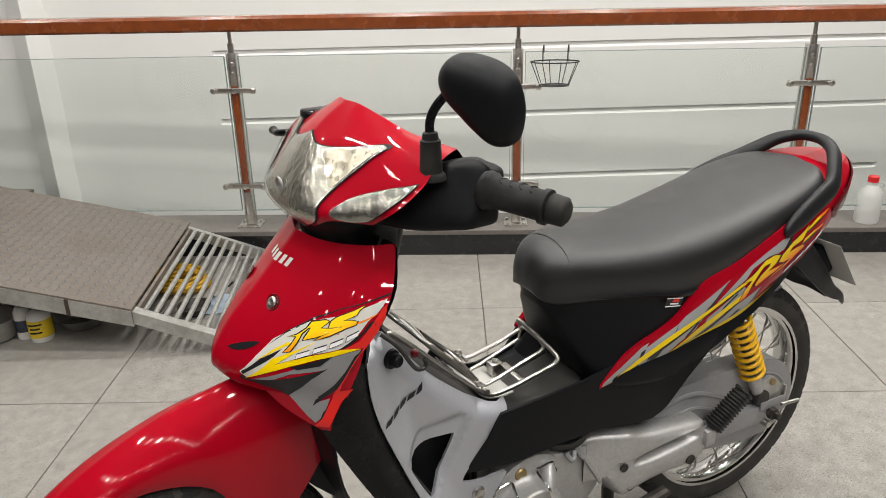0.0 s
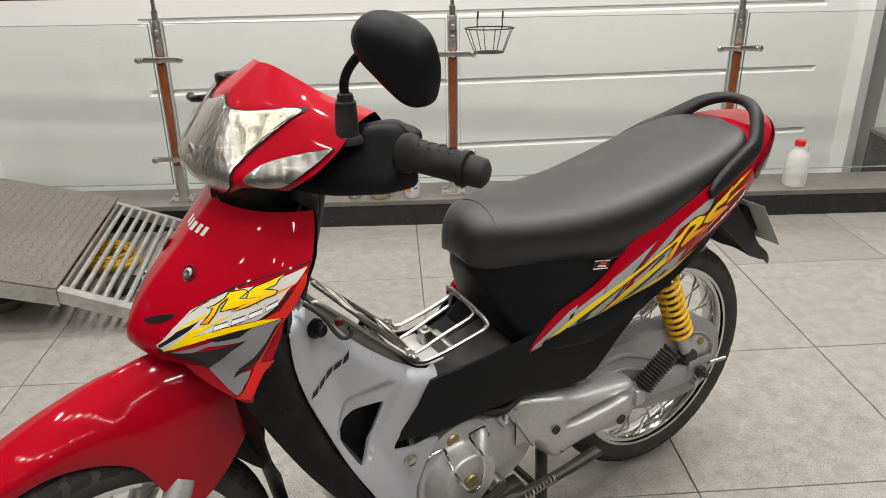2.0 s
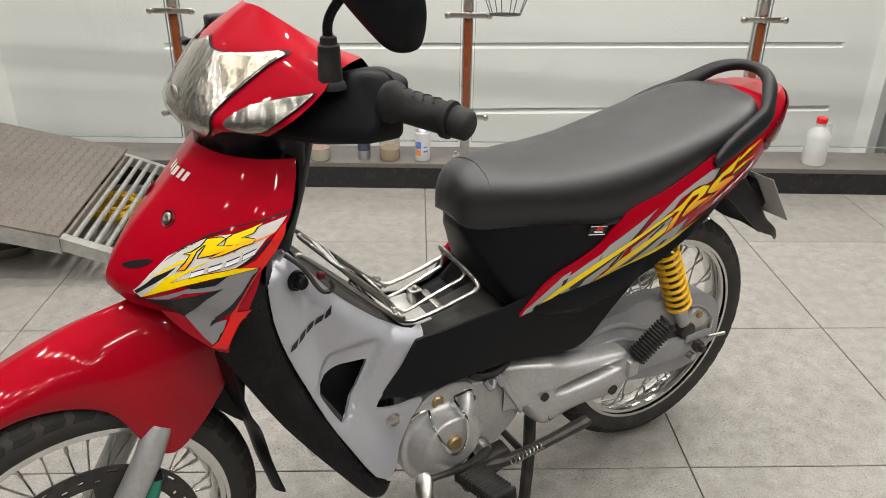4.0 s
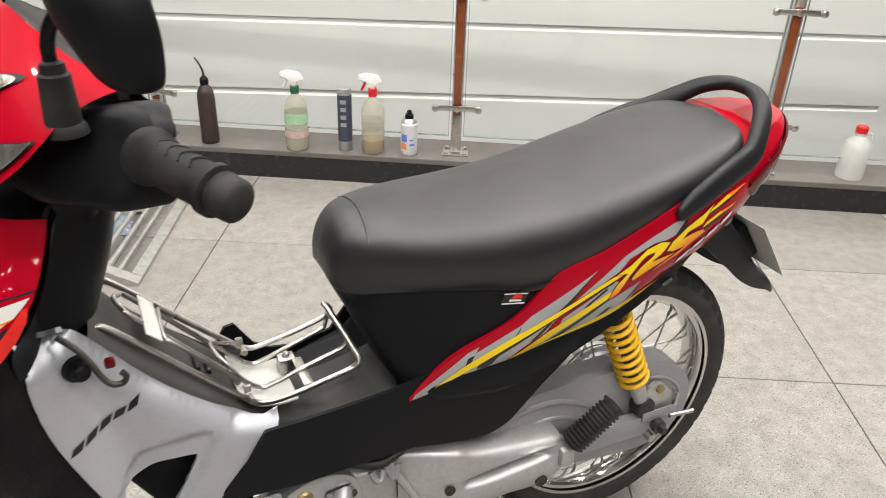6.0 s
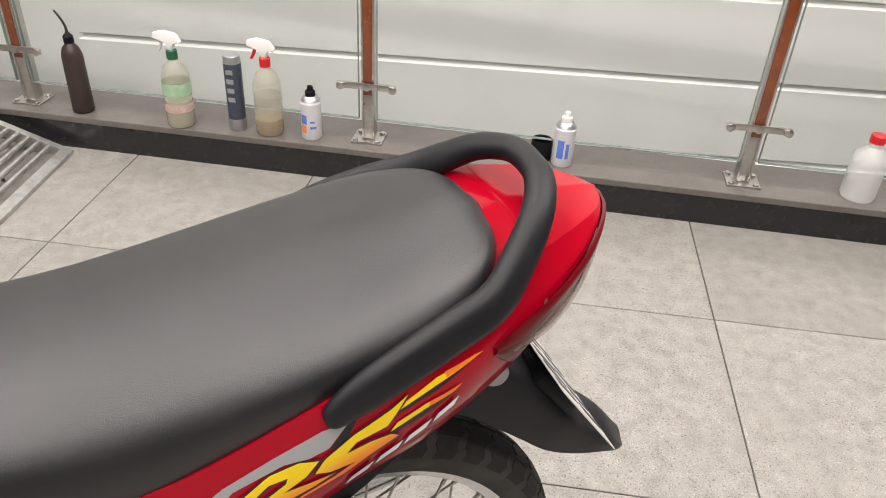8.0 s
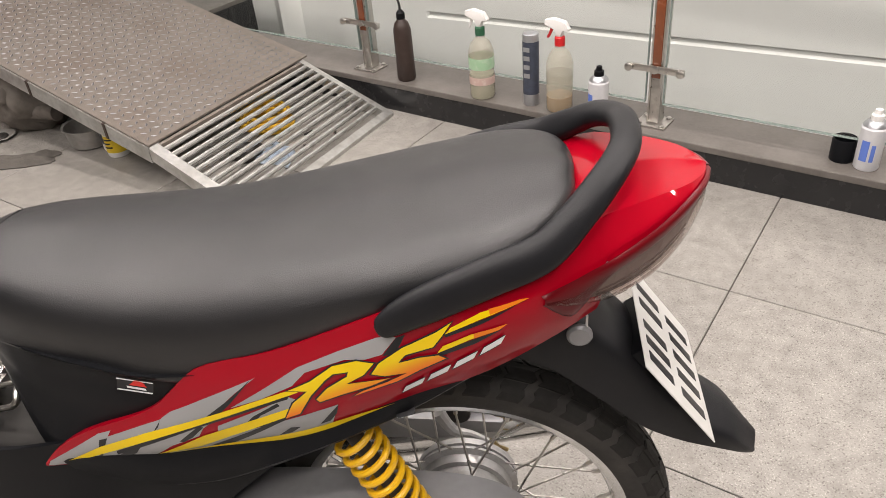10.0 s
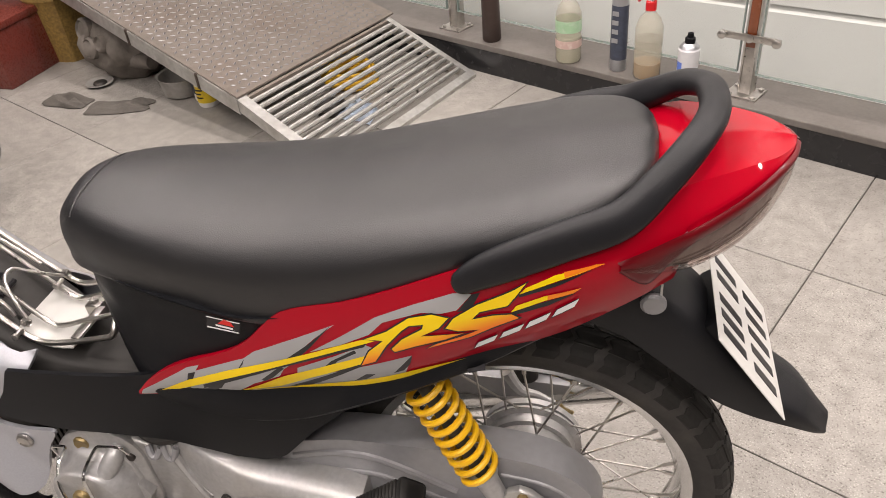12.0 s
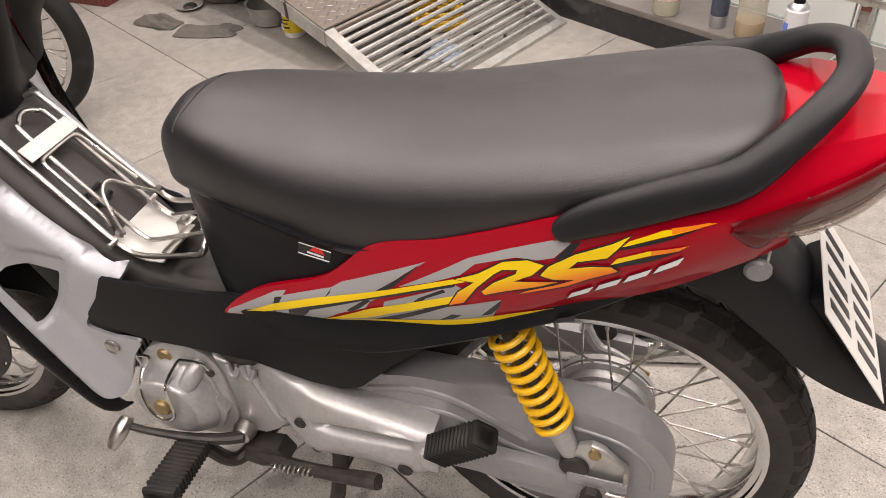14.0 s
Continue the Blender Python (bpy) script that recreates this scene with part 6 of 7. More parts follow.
decal("black_lick", SIDE, [(-0.314, 0.601), (-0.301, 0.62), (-0.305, 0.611), (-0.318, 0.596)], 0.001, D_BLACK, tail, "")
decal("black_lick", SIDE, [(-0.368, 0.559), (-0.34, 0.582), (-0.329, 0.587), (-0.345, 0.565), (-0.364, 0.554)], 0.001, D_BLACK, tail, "")
decal("black_lick", SIDE, [(-0.248, 0.628), (-0.214, 0.656), (-0.186, 0.682), (-0.214, 0.65), (-0.233, 0.631)], 0.001, D_BLACK, tail, "")
decal("black_lick", SIDE, [(-0.286, 0.59), (-0.257, 0.616), (-0.252, 0.614), (-0.27, 0.596), (-0.282, 0.588)], 0.001, D_BLACK, tail, "")
decal("black_lick", SIDE, [(-0.204, 0.62), (-0.192, 0.633), (-0.162, 0.653), (-0.16, 0.649), (-0.184, 0.634), (-0.191, 0.626)], 0.001, D_BLACK, tail, "")
decal("black_lick", SIDE, [(-0.192, 0.62), (-0.152, 0.642), (-0.149, 0.636), (-0.178, 0.616), (-0.187, 0.615)], 0.001, D_BLACK, tail, "")
decal("black_lick", SIDE, [(-0.045, 0.716), (-0.029, 0.738), (-0.02, 0.741), (-0.031, 0.72)], 0.001, D_BLACK, tail, "")
decal("black_lick", SIDE, [(-0.172, 0.599), (-0.155, 0.615), (-0.144, 0.616), (-0.156, 0.605)], 0.001, D_BLACK, tail, "")
decal("black_lick", SIDE, [(-0.164, 0.58), (-0.138, 0.6), (-0.133, 0.597), (-0.15, 0.584)], 0.001, D_BLACK, tail, "")
decal("black_lick", SIDE, [(-0.123, 0.619), (-0.098, 0.651), (-0.102, 0.637), (-0.111, 0.624)], 0.001, D_BLACK, tail, "")
decal("black_lick", SIDE, [(-0.369, 0.567), (-0.265, 0.617), (-0.15, 0.664), (-0.144, 0.669), (-0.15, 0.659), (-0.262, 0.612), (-0.37, 0.56)], 0.001, D_BLACK, tail, "")
decal("black_lick", SIDE, [(-0.254, 0.578), (-0.152, 0.636), (-0.15, 0.633), (-0.237, 0.577)], 0.001, D_BLACK, tail, "")
decal("black_lick", SIDE, [(-0.299, 0.564), (-0.167, 0.59), (-0.024, 0.637), (-0.022, 0.629), (-0.166, 0.589), (-0.29, 0.562)], 0.001, D_BLACK, tail, "")
decal("black_lick", SIDE, [(0.009, 0.719), (0.046, 0.733), (0.074, 0.742), (0.046, 0.727), (0.012, 0.714)], 0.001, D_BLACK, tail, "")
decal("black_lick", SIDE, [(0.017, 0.741), (0.052, 0.754), (0.087, 0.766), (0.053, 0.75), (0.018, 0.737)], 0.001, D_BLACK, tail, "")
decal("yellow_streak", SIDE, [(-0.444, 0.54), (-0.387, 0.573), (-0.326, 0.599), (-0.224, 0.639), (-0.15, 0.67), (-0.127, 0.679), (-0.131, 0.672), (-0.146, 0.665), (-0.225, 0.631), (-0.329, 0.586), (-0.405, 0.553)], 0.0013, D_YELLOW, tail, "yellow flame streak")
decal("yellow_streak", SIDE, [(-0.32, 0.563), (-0.256, 0.6), (-0.21, 0.62), (-0.151, 0.646), (-0.147, 0.643), (-0.154, 0.634), (-0.222, 0.601), (-0.265, 0.578)], 0.0013, D_YELLOW, tail, "yellow flame streak")
decal("yellow_streak", SIDE, [(-0.32, 0.563), (-0.264, 0.574), (-0.165, 0.601), (-0.085, 0.629), (-0.02, 0.645), (-0.022, 0.638), (-0.086, 0.618), (-0.167, 0.589), (-0.253, 0.574)], 0.00136, D_YELLOW, tail, "yellow flame streak")
decal("yellow_streak", SIDE, [(0.024, 0.748), (0.052, 0.762), (0.089, 0.771), (0.098, 0.771), (0.052, 0.755), (0.018, 0.741)], 0.0013, D_YELLOW, tail, "yellow flame streak")
decal("orange_streak", SIDE, [(0.06, 0.765), (0.089, 0.771), (0.098, 0.771), (0.061, 0.759)], 0.00148, D_ORANGE, tail, "orange flame streak")
decal("yellow_streak", SIDE, [(0.015, 0.727), (0.042, 0.739), (0.077, 0.747), (0.069, 0.741), (0.042, 0.733), (0.009, 0.718)], 0.0013, D_YELLOW, tail, "yellow flame streak")
decal("orange_streak", SIDE, [(0.045, 0.74), (0.077, 0.747), (0.069, 0.741), (0.045, 0.734)], 0.00148, D_ORANGE, tail, "orange flame streak")


def grown(loop, d):
    """The loop pushed outwards by d."""
    n = len(loop)
    area = sum(a[0] * b[1] - b[0] * a[1] for a, b in zip(loop, loop[1:] + loop[:1]))
    sg = 1 if area > 0 else -1
    out = []
    for k in range(n):
        (ax, az), (bx, bz), (cx, cz) = loop[k - 1], loop[k], loop[(k + 1) % n]
        n1, n2 = Vector((bz - az, ax - bx)).normalized() * sg, Vector((cz - bz, bx - cx)).normalized() * sg
        m = n1 + n2
        m = m.normalized() * min(2.0, 1 / max(0.3, m.length / 2)) if m.length > 1e-4 else n1
        out.append((bx + m.x * d, bz + m.y * d))
    return out


first = [(-0.148, 0.671), (-0.122, 0.684), (-0.096, 0.704), (-0.071, 0.711), (-0.054, 0.708), (-0.066, 0.693), (-0.085, 0.681), (-0.040, 0.688), (-0.060, 0.678), (-0.093, 0.666), (-0.116, 0.656), (-0.119, 0.660), (-0.106, 0.675), (-0.083, 0.691), (-0.081, 0.697), (-0.097, 0.694), (-0.106, 0.686), (-0.124, 0.665), (-0.140, 0.639), (-0.157, 0.631), (-0.145, 0.654), (-0.127, 0.671)]
second = [(-0.058, 0.694), (-0.049, 0.708), (-0.024, 0.727), (0.010, 0.744), (0.025, 0.754), (0.014, 0.738), (0.006, 0.727), (-0.022, 0.718), (-0.030, 0.708), (-0.009, 0.714), (0.010, 0.716), (0.017, 0.711), (-0.010, 0.697), (-0.033, 0.683), (-0.080, 0.664), (-0.070, 0.671), (-0.043, 0.683), (-0.023, 0.694), (-0.045, 0.691)]
for q, loop in enumerate((first, second)):
    decal("emblem_outline", SIDE, grown(loop, 0.0017), 0.00154 + 0.00012 * q, D_BLACK, tail, "")
    decal("emblem", SIDE, loop, 0.00180 + 0.00012 * q, D_FLAME_TAIL, tail, "yellow and orange angular emblem")
slanted_marks(SIDE, -0.033, 0.660, 0.074, 0.724, 0.014, 4, D3, D_BLACK, tail, "word_shadow", "")
slanted_marks(SIDE, -0.031, 0.663, 0.076, 0.727, 0.0105, 4, D3 + 0.0005, D_WHITE, tail, "word_bar", "plain white slanted bar")

cover = bpy.data.objects["front_cover"]
decal("pale_field", COVER, [(-1.085, 0.712), (-1.062, 0.74), (-1.037, 0.766), (-1.011, 0.784), (-0.991, 0.796), (-0.969, 0.804), (-0.951, 0.809), (-0.932, 0.817), (-0.894, 0.831), (-0.902, 0.822), (-0.911, 0.813), (-0.925, 0.803), (-0.937, 0.79), (-0.953, 0.774), (-0.967, 0.766), (-1.003, 0.754), (-1.045, 0.734), (-1.081, 0.703)], 0.0007, D_PALE, cover, "pale decal field")
decal("grey_flash", COVER, [(-1.079, 0.701), (-1.022, 0.733), (-0.975, 0.757), (-0.94, 0.765), (-0.944, 0.755), (-0.961, 0.728), (-0.983, 0.707), (-1.005, 0.682), (-0.985, 0.69), (-0.99, 0.678), (-0.999, 0.663), (-1.007, 0.653), (-1.015, 0.662), (-1.032, 0.689), (-1.035, 0.691), (-1.024, 0.702), (-1.006, 0.72), (-0.988, 0.736), (-1.03, 0.724), (-1.048, 0.712)], 0.0007, D_GREY_DEEP, cover, "grey flash decal")
decal("black_lick", COVER, [(-1.083, 0.709), (-1.075, 0.704), (-1.048, 0.711), (-0.984, 0.738), (-1.006, 0.72), (-1.033, 0.688), (-1.041, 0.693), (-1.073, 0.7), (-1.086, 0.7)], 0.001, D_BLACK, cover, "")
decal("black_lick", COVER, [(-1.028, 0.734), (-1.002, 0.745), (-0.972, 0.759), (-0.993, 0.741), (-1.02, 0.732)], 0.001, D_BLACK, cover, "")
decal("black_lick", COVER, [(-0.949, 0.755), (-0.938, 0.765), (-0.953, 0.736), (-0.973, 0.708), (-0.992, 0.69), (-1.007, 0.678), (-1.001, 0.69), (-0.979, 0.712), (-0.963, 0.732)], 0.001, D_BLACK, cover, "")
decal("black_lick", COVER, [(-0.996, 0.67), (-0.979, 0.688), (-0.991, 0.664), (-1.002, 0.658)], 0.001, D_BLACK, cover, "")
decal("black_lick", COVER, [(-1.084, 0.712), (-1.059, 0.737), (-1.031, 0.756), (-1.044, 0.743), (-1.07, 0.721), (-1.082, 0.709)], 0.001, D_BLACK, cover, "")
decal("black_lick", COVER, [(-0.934, 0.79), (-0.925, 0.8), (-0.911, 0.807), (-0.897, 0.822), (-0.905, 0.812), (-0.919, 0.799), (-0.948, 0.775), (-0.959, 0.768), (-0.967, 0.766), (-0.954, 0.775)], 0.001, D_BLACK, cover, "")
decal("yellow_streak", COVER, [(-1.08, 0.704), (-1.061, 0.724), (-1.045, 0.741), (-1.026, 0.752), (-1.014, 0.759), (-0.991, 0.773), (-1.002, 0.765), (-1.025, 0.749), (-1.044, 0.734), (-1.026, 0.743), (-1.003, 0.753), (-0.968, 0.765), (-0.948, 0.768), (-0.94, 0.766), (-0.96, 0.761), (-0.994, 0.75), (-1.028, 0.735), (-1.056, 0.72)], 0.0013, D_YELLOW, cover, "yellow flame streak")
decal("yellow_streak", COVER, [(-1.065, 0.733), (-1.041, 0.753), (-1.022, 0.766), (-1.019, 0.765), (-1.033, 0.756), (-1.047, 0.746)], 0.0013, D_YELLOW, cover, "yellow flame streak")
first = [(-1.019, 0.773), (-1.01, 0.777), (-0.997, 0.787), (-0.989, 0.796), (-0.973, 0.801), (-0.970, 0.800), (-0.982, 0.790), (-0.969, 0.792), (-0.958, 0.796), (-0.966, 0.790), (-0.991, 0.778), (-1.005, 0.772), (-1.003, 0.775), (-0.998, 0.781), (-0.992, 0.789), (-0.995, 0.788), (-1.004, 0.780), (-1.013, 0.767), (-1.023, 0.755), (-1.031, 0.752), (-1.02, 0.763), (-1.011, 0.775)]
second = [(-0.968, 0.800), (-0.960, 0.806), (-0.947, 0.812), (-0.923, 0.823), (-0.932, 0.817), (-0.937, 0.811), (-0.954, 0.803), (-0.945, 0.804), (-0.938, 0.803), (-0.941, 0.799), (-0.954, 0.794), (-0.978, 0.781), (-0.993, 0.774), (-0.983, 0.781), (-0.967, 0.790), (-0.957, 0.796), (-0.973, 0.792)]
for q, loop in enumerate((first, second)):
    decal("emblem_outline", COVER, grown(loop, 0.0011), 0.00142 + 0.00012 * q, D_BLACK, cover, "")
    decal("emblem", COVER, loop, 0.00168 + 0.00012 * q, D_FLAME_COVER, cover, "yellow and orange angular emblem")
decal("orange_streak", COVER, [(-0.945, 0.8), (-0.929, 0.805), (-0.91, 0.813), (-0.916, 0.809), (-0.934, 0.801), (-0.943, 0.799)], 0.0013, D_ORANGE, cover, "orange flame streak")
decal("red_bolt", COVER, [(-0.897, 0.823), (-0.901, 0.808), (-0.914, 0.788), (-0.929, 0.771), (-0.941, 0.759), (-0.953, 0.74), (-0.969, 0.712), (-0.972, 0.702), (-0.954, 0.705), (-0.973, 0.684), (-0.983, 0.666), (-0.992, 0.648), (-1.001, 0.648), (-1.009, 0.648), (-1.0, 0.659), (-0.991, 0.674), (-0.982, 0.69), (-0.98, 0.698), (-0.964, 0.724), (-0.948, 0.751), (-0.936, 0.767), (-0.962, 0.766), (-0.941, 0.777), (-0.919, 0.801), (-0.903, 0.82)], 0.00136, D_RED, cover, "red lightning decal")
decal("panel_joint", COVER, [(-1.046, 0.756), (-1.02, 0.779), (-0.985, 0.802), (-0.952, 0.817), (-0.888, 0.838), (-0.888, 0.836), (-0.952, 0.816), (-0.985, 0.8), (-1.02, 0.777)], 0.0007, D_BLACK, cover, "dark panel joint")
slanted_marks(COVER, -1.020, 0.7455, -0.938, 0.7860, 0.0085, 4, D3 + 0.0002, D_BLACK, cover, "word_shadow", "")
slanted_marks(COVER, -1.019, 0.7470, -0.937, 0.7872, 0.0058, 4, D3 + 0.0007, D_WHITE, cover, "word_bar", "plain white slanted bar")
frame_ob = bpy.data.objects["frame_cover"]
slanted_marks(FRAME, -0.898, 0.600, -0.815, 0.628, 0.011, 5, D2, D_BLACK, frame_ob, "word_bar", "plain black bar")
# small plates of marks
bm = sheet_bm([(-0.338, 0.662), (-0.300, 0.655), (-0.294, 0.672), (-0.332, 0.680)], (), 0.02)
for v in bm.verts:
    v.co.y = -0.1475
lab = part("seat_label", bm, D_BLACK, bike, "small black label with a red mark and pale bars", smooth=False)
for o, mm, y in (([(-0.337, 0.6625), (-0.3365, 0.6645), (-0.2990, 0.6575), (-0.2995, 0.6555)], D_WHITE, -0.1480), ([(-0.3335, 0.6780), (-0.333, 0.6795), (-0.2945, 0.6720), (-0.295, 0.6705)], D_WHITE, -0.1480),
                 ([(-0.325, 0.665), (-0.305, 0.6605), (-0.305, 0.6635), (-0.325, 0.668)], D_WHITE, -0.1480), ([(-0.322, 0.669), (-0.303, 0.665), (-0.306, 0.673), (-0.313, 0.676)], D_RED, -0.1480)):
    bm = sheet_bm(o, (), 0.05)
    for v in bm.verts:
        v.co.y = y
    part("label_mark", bm, mm, lab, smooth=False)
# marks on the nose of the front cover
for k in range(5):
    y = 0.031 - 0.0155 * k
    bm = sheet_bm([(y, 0.846), (y - 0.009, 0.846), (y - 0.010, 0.857), (y - 0.001, 0.857)], (), 0.01)
    for v in bm.verts:
        v.co = Vector((-0.2, v.co.x, v.co.z))
    laid(bm, COVER, 0.001, (1, 0, 0), 1.2)
    part("word_bar", bm, D_PALE, cover, "plain pale bar")


# ---- the loading ramp ----
def ramp():
    y0, y1 = 2.672, 3.488
    xa, za, xb, zb, xc, zc = -0.30, 0.012, -0.725, 0.162, -3.2, 0.72
    e = thing("loading_ramp", Matrix(), "dusty chequer-plate steel loading ramp with a barred steel end", "ramp")

    def sloped(x0, z0, x1, z1, ya, yb, h, bm=None):
        bm = bm or bmesh.new()
        v = [bm.verts.new((x, y, z - d)) for d in (0, h) for x, z in ((x0, z0), (x1, z1)) for y in (ya, yb)]
        for f in ((0, 1, 3, 2), (4, 6, 7, 5), (0, 4, 5, 1), (2, 3, 7, 6), (0, 2, 6, 4), (1, 5, 7, 3)):
            bm.faces.new([v[i] for i in f])
        return bm

    part("near_beam", sloped(xb - 0.003, zb, xc, zc, y0, y0 + 0.05, 0.055), M_GALV, e, "galvanised steel channel with rusty welds", smooth=False)
    part("far_beam", sloped(xb - 0.003, zb, xc, zc, y1 - 0.05, y1, 0.055), M_GALV, e, smooth=False)
    part("deck_plate", sloped(xb - 0.003, zb + 0.007, xc, zc + 0.007, y0 + 0.004, y1 + 0.03, 0.006), M_PLATE, e, "dusty grey-brown chequer plate", smooth=False)
    slope = (zc - zb) / (xc - xb)
    bm = bmesh.new()
    nx, ny = 62, 30
    for i in range(nx):
        for j in range(ny):
            x = xb - 0.03 - i * 0.032
            y = y0 + 0.03 + j * 0.0262 + (0.0131 if i % 2 else 0)
            if y > y1 + 0.02:
                continue
            z = zb + 0.0072 + (x - xb) * slope
            a = 0.9 if (i + j) % 2 else -0.9
            d, w = Vector((math.cos(a) * 0.0125, math.sin(a) * 0.0125, 0)), Vector((-math.sin(a), math.cos(a), 0)) * 0.005
            d.z, w.z = d.x * slope, w.x * slope
            c = Vector((x, y, z))
            v = [bm.verts.new(q) for q in (c - d, c + w, c + d, c - w, c + Vector((0, 0, 0.0026)))]
            for k in range(4):
                bm.faces.new((v[k], v[(k + 1) % 4], v[4]))
    tagged(part("tread_studs", bm, M_WORN, e, "raised studs of the chequer plate"), kind="stuff")
    for x in (-0.93, -1.32, -1.78):
        z = zb + (x - xb) * slope
        part("weld_seam", sloped(x, z + 0.001, x - 0.012, z + 0.0025, y0 - 0.003, y0 + 0.006, 0.056), M_RUST, e, smooth=False)
    # barred end
    part("end_frame_near", sloped(xa, za, xb, zb, y0, y0 + 0.04, 0.045), M_GALV, e, "scratched galvanised frame rail", smooth=False)
    part("end_frame_far", sloped(xa, za, xb, zb, y1 - 0.025, y1, 0.045), M_GALV, e, smooth=False)
    part("end_foot", sloped(xa, za + 0.001, xa - 0.030, za + 0.0115, y0 + 0.041, y1 - 0.026, 0.022), M_GALV, e, smooth=False)
    part("cross_bar", sloped(xb + 0.012, zb - 0.005, xb + 0.003, zb - 0.001, y0 + 0.041, y1 - 0.026, 0.03), M_PLATE, e, "dark dusty angle bar", smooth=False)
    n = 11
    for k in range(n):
        f = (k + 0.2) / n
        x = xb + 0.022 + (xa - xb - 0.062) * f
        z = zb + (x - xb) * (za - zb) / (xa - xb)
        part("grate_bar", tube_bm([(x, y0 + 0.039, z - 0.007), (x, y1 - 0.024, z - 0.007)], 0.0088, 8), M_GALV, e)
    for x in (-2.55, -3.0):
        for y in (y0 + 0.02, y1 - 0.06):
            z = zb + (x - xb) * slope
            part("leg", box_bm((x - 0.02, y, 0), (x + 0.02, y + 0.04, z - 0.05), 0.003), M_GALV, e)
    # the ramp's ends lie a little askew to its sides
    for ch in e.children:
        for v in ch.data.vertices:
            v.co.x -= 0.075 * (v.co.y - 3.08)


ramp()


# ---- bottles and cans on the kerb ----
def clear_mat(name, rgb, alpha, rough=0.2):
    """Cloudy thin plastic."""
    m = bpy.data.materials.new(name)
    m.use_nodes = True
    b = m.node_tree.nodes["Principled BSDF"]
    b.inputs["Base Color"].default_value = (*rgb, 1)
    b.inputs["Roughness"].default_value = rough
    b.inputs["Alpha"].default_value = alpha
    return m


M_CLOUDY = clear_mat("cloudy_plastic", (0.50, 0.47, 0.37), 0.40)
M_MILKY = clear_mat("milky_plastic", (0.78, 0.78, 0.76), 0.42, 0.3)
M_LIQ_PALE = mat("pale_liquid", (0.40, 0.40, 0.30), 0.2)
M_LIQ_BROWN = mat("brown_liquid", (0.30, 0.15, 0.045), 0.2)
M_LABEL_GREEN = mat("green_label", (0.30, 0.48, 0.30), 0.4, stain=0.5, stain_scale=60, stain_rgb=(0.65, 0.66, 0.6))
M_CAP_GREEN = mat("green_cap", (0.02, 0.10, 0.05), 0.35)
M_CAP_RED = mat("red_cap", (0.55, 0.012, 0.015), 0.35)
M_CAP_WHITE = mat("white_cap", (0.75, 0.74, 0.72), 0.35)
M_BROWN_PL = mat("dark_brown_plastic", (0.035, 0.022, 0.018), 0.38, stain=0.3, stain_scale=30, stain_rgb=(0.06, 0.045, 0.04))
M_CAN_SILVER = mat("silver_can", (0.45, 0.46, 0.48), 0.3, 0.8, stain=0.3, stain_scale=40)
M_CAN_BLUE = mat("dark_blue_print", (0.05, 0.06, 0.09), 0.35, grain=0.6, grain_scale=90)
M_CAN_WHITE = mat("white_can_print", (0.70, 0.70, 0.72), 0.35, stain=0.25, stain_scale=50, stain_rgb=(0.45, 0.47, 0.55))
M_INK_BLUE = mat("blue_ink", (0.10, 0.18, 0.55), 0.4)
M_INK_ORANGE = mat("orange_ink", (0.75, 0.22, 0.04), 0.4)
Z0 = 0.1152


def bottle(name, x, y, profile, material, label, cat="bottle"):
    e = thing(name, Matrix.Translation((x, y, Z0)), label, cat)
    part("body", lathe_bm(profile, 28), material, e)
    return e


def trigger(e, h, material, nozzle):
    part("collar", lathe_bm([(0.017, h), (0.017, h + 0.026), (0.012, h + 0.03)], 18), material, e)
    head = prism_bm([(-0.052, h + 0.060), (-0.050, h + 0.078), (-0.02, h + 0.086), (0.02, h + 0.078), (0.034, h + 0.055), (0.030, h + 0.048), (0.010, h + 0.056), (0.009, h + 0.028), (-0.009, h + 0.028), (-0.012, h + 0.055)], -0.011, 0.011, 0, 0.004)
    part("spray_head", head, M_CAP_WHITE, e, "white spray head")
    part("trigger", tube_bm([(-0.026, 0, h + 0.058), (-0.034, 0, h + 0.035), (-0.043, 0, h + 0.020)], [0.006, 0.005, 0.004], 8, None, False, 3), nozzle, e)


PROF = [(0.041, 0), (0.0445, 0.006), (0.0445, 0.085), (0.042, 0.095), (0.0445, 0.108), (0.044, 0.165), (0.034, 0.195), (0.018, 0.213), (0.014, 0.218), (0.014, 0.226)]
g = bottle("spray_bottle", 0.033, 3.554, PROF, M_CLOUDY, "cloudy spray bottle with a green collar and green label", "bottle")
part("liquid", lathe_bm([(0.039, 0.003), (0.0425, 0.01), (0.0425, 0.09)], 24), M_LIQ_PALE, g)
part("label", lathe_bm([(0.0452, 0.055), (0.0452, 0.082)], 28, None, None, False), mat("pink_label", (0.48, 0.34, 0.30), 0.4, stain=0.5, stain_scale=70, stain_rgb=(0.7, 0.65, 0.6)), g)
part("label", lathe_bm([(0.0452, 0.110), (0.0450, 0.150)], 28, None, None, False), M_LABEL_GREEN, g, "torn green paper label")
trigger(g, 0.222, M_CAP_GREEN, M_CAP_WHITE)
r = bottle("spray_bottle", 0.328, 3.561, PROF, M_CLOUDY, "cloudy spray bottle of brown liquid with a red collar", "bottle")
part("liquid", lathe_bm([(0.039, 0.003), (0.0425, 0.01), (0.0425, 0.052)], 24), M_LIQ_BROWN, r)
part("film", lathe_bm([(0.0428, 0.053), (0.0428, 0.13)], 24, None, None, False), M_CLOUDY, r)
trigger(r, 0.222, M_CAP_RED, M_CAP_RED)
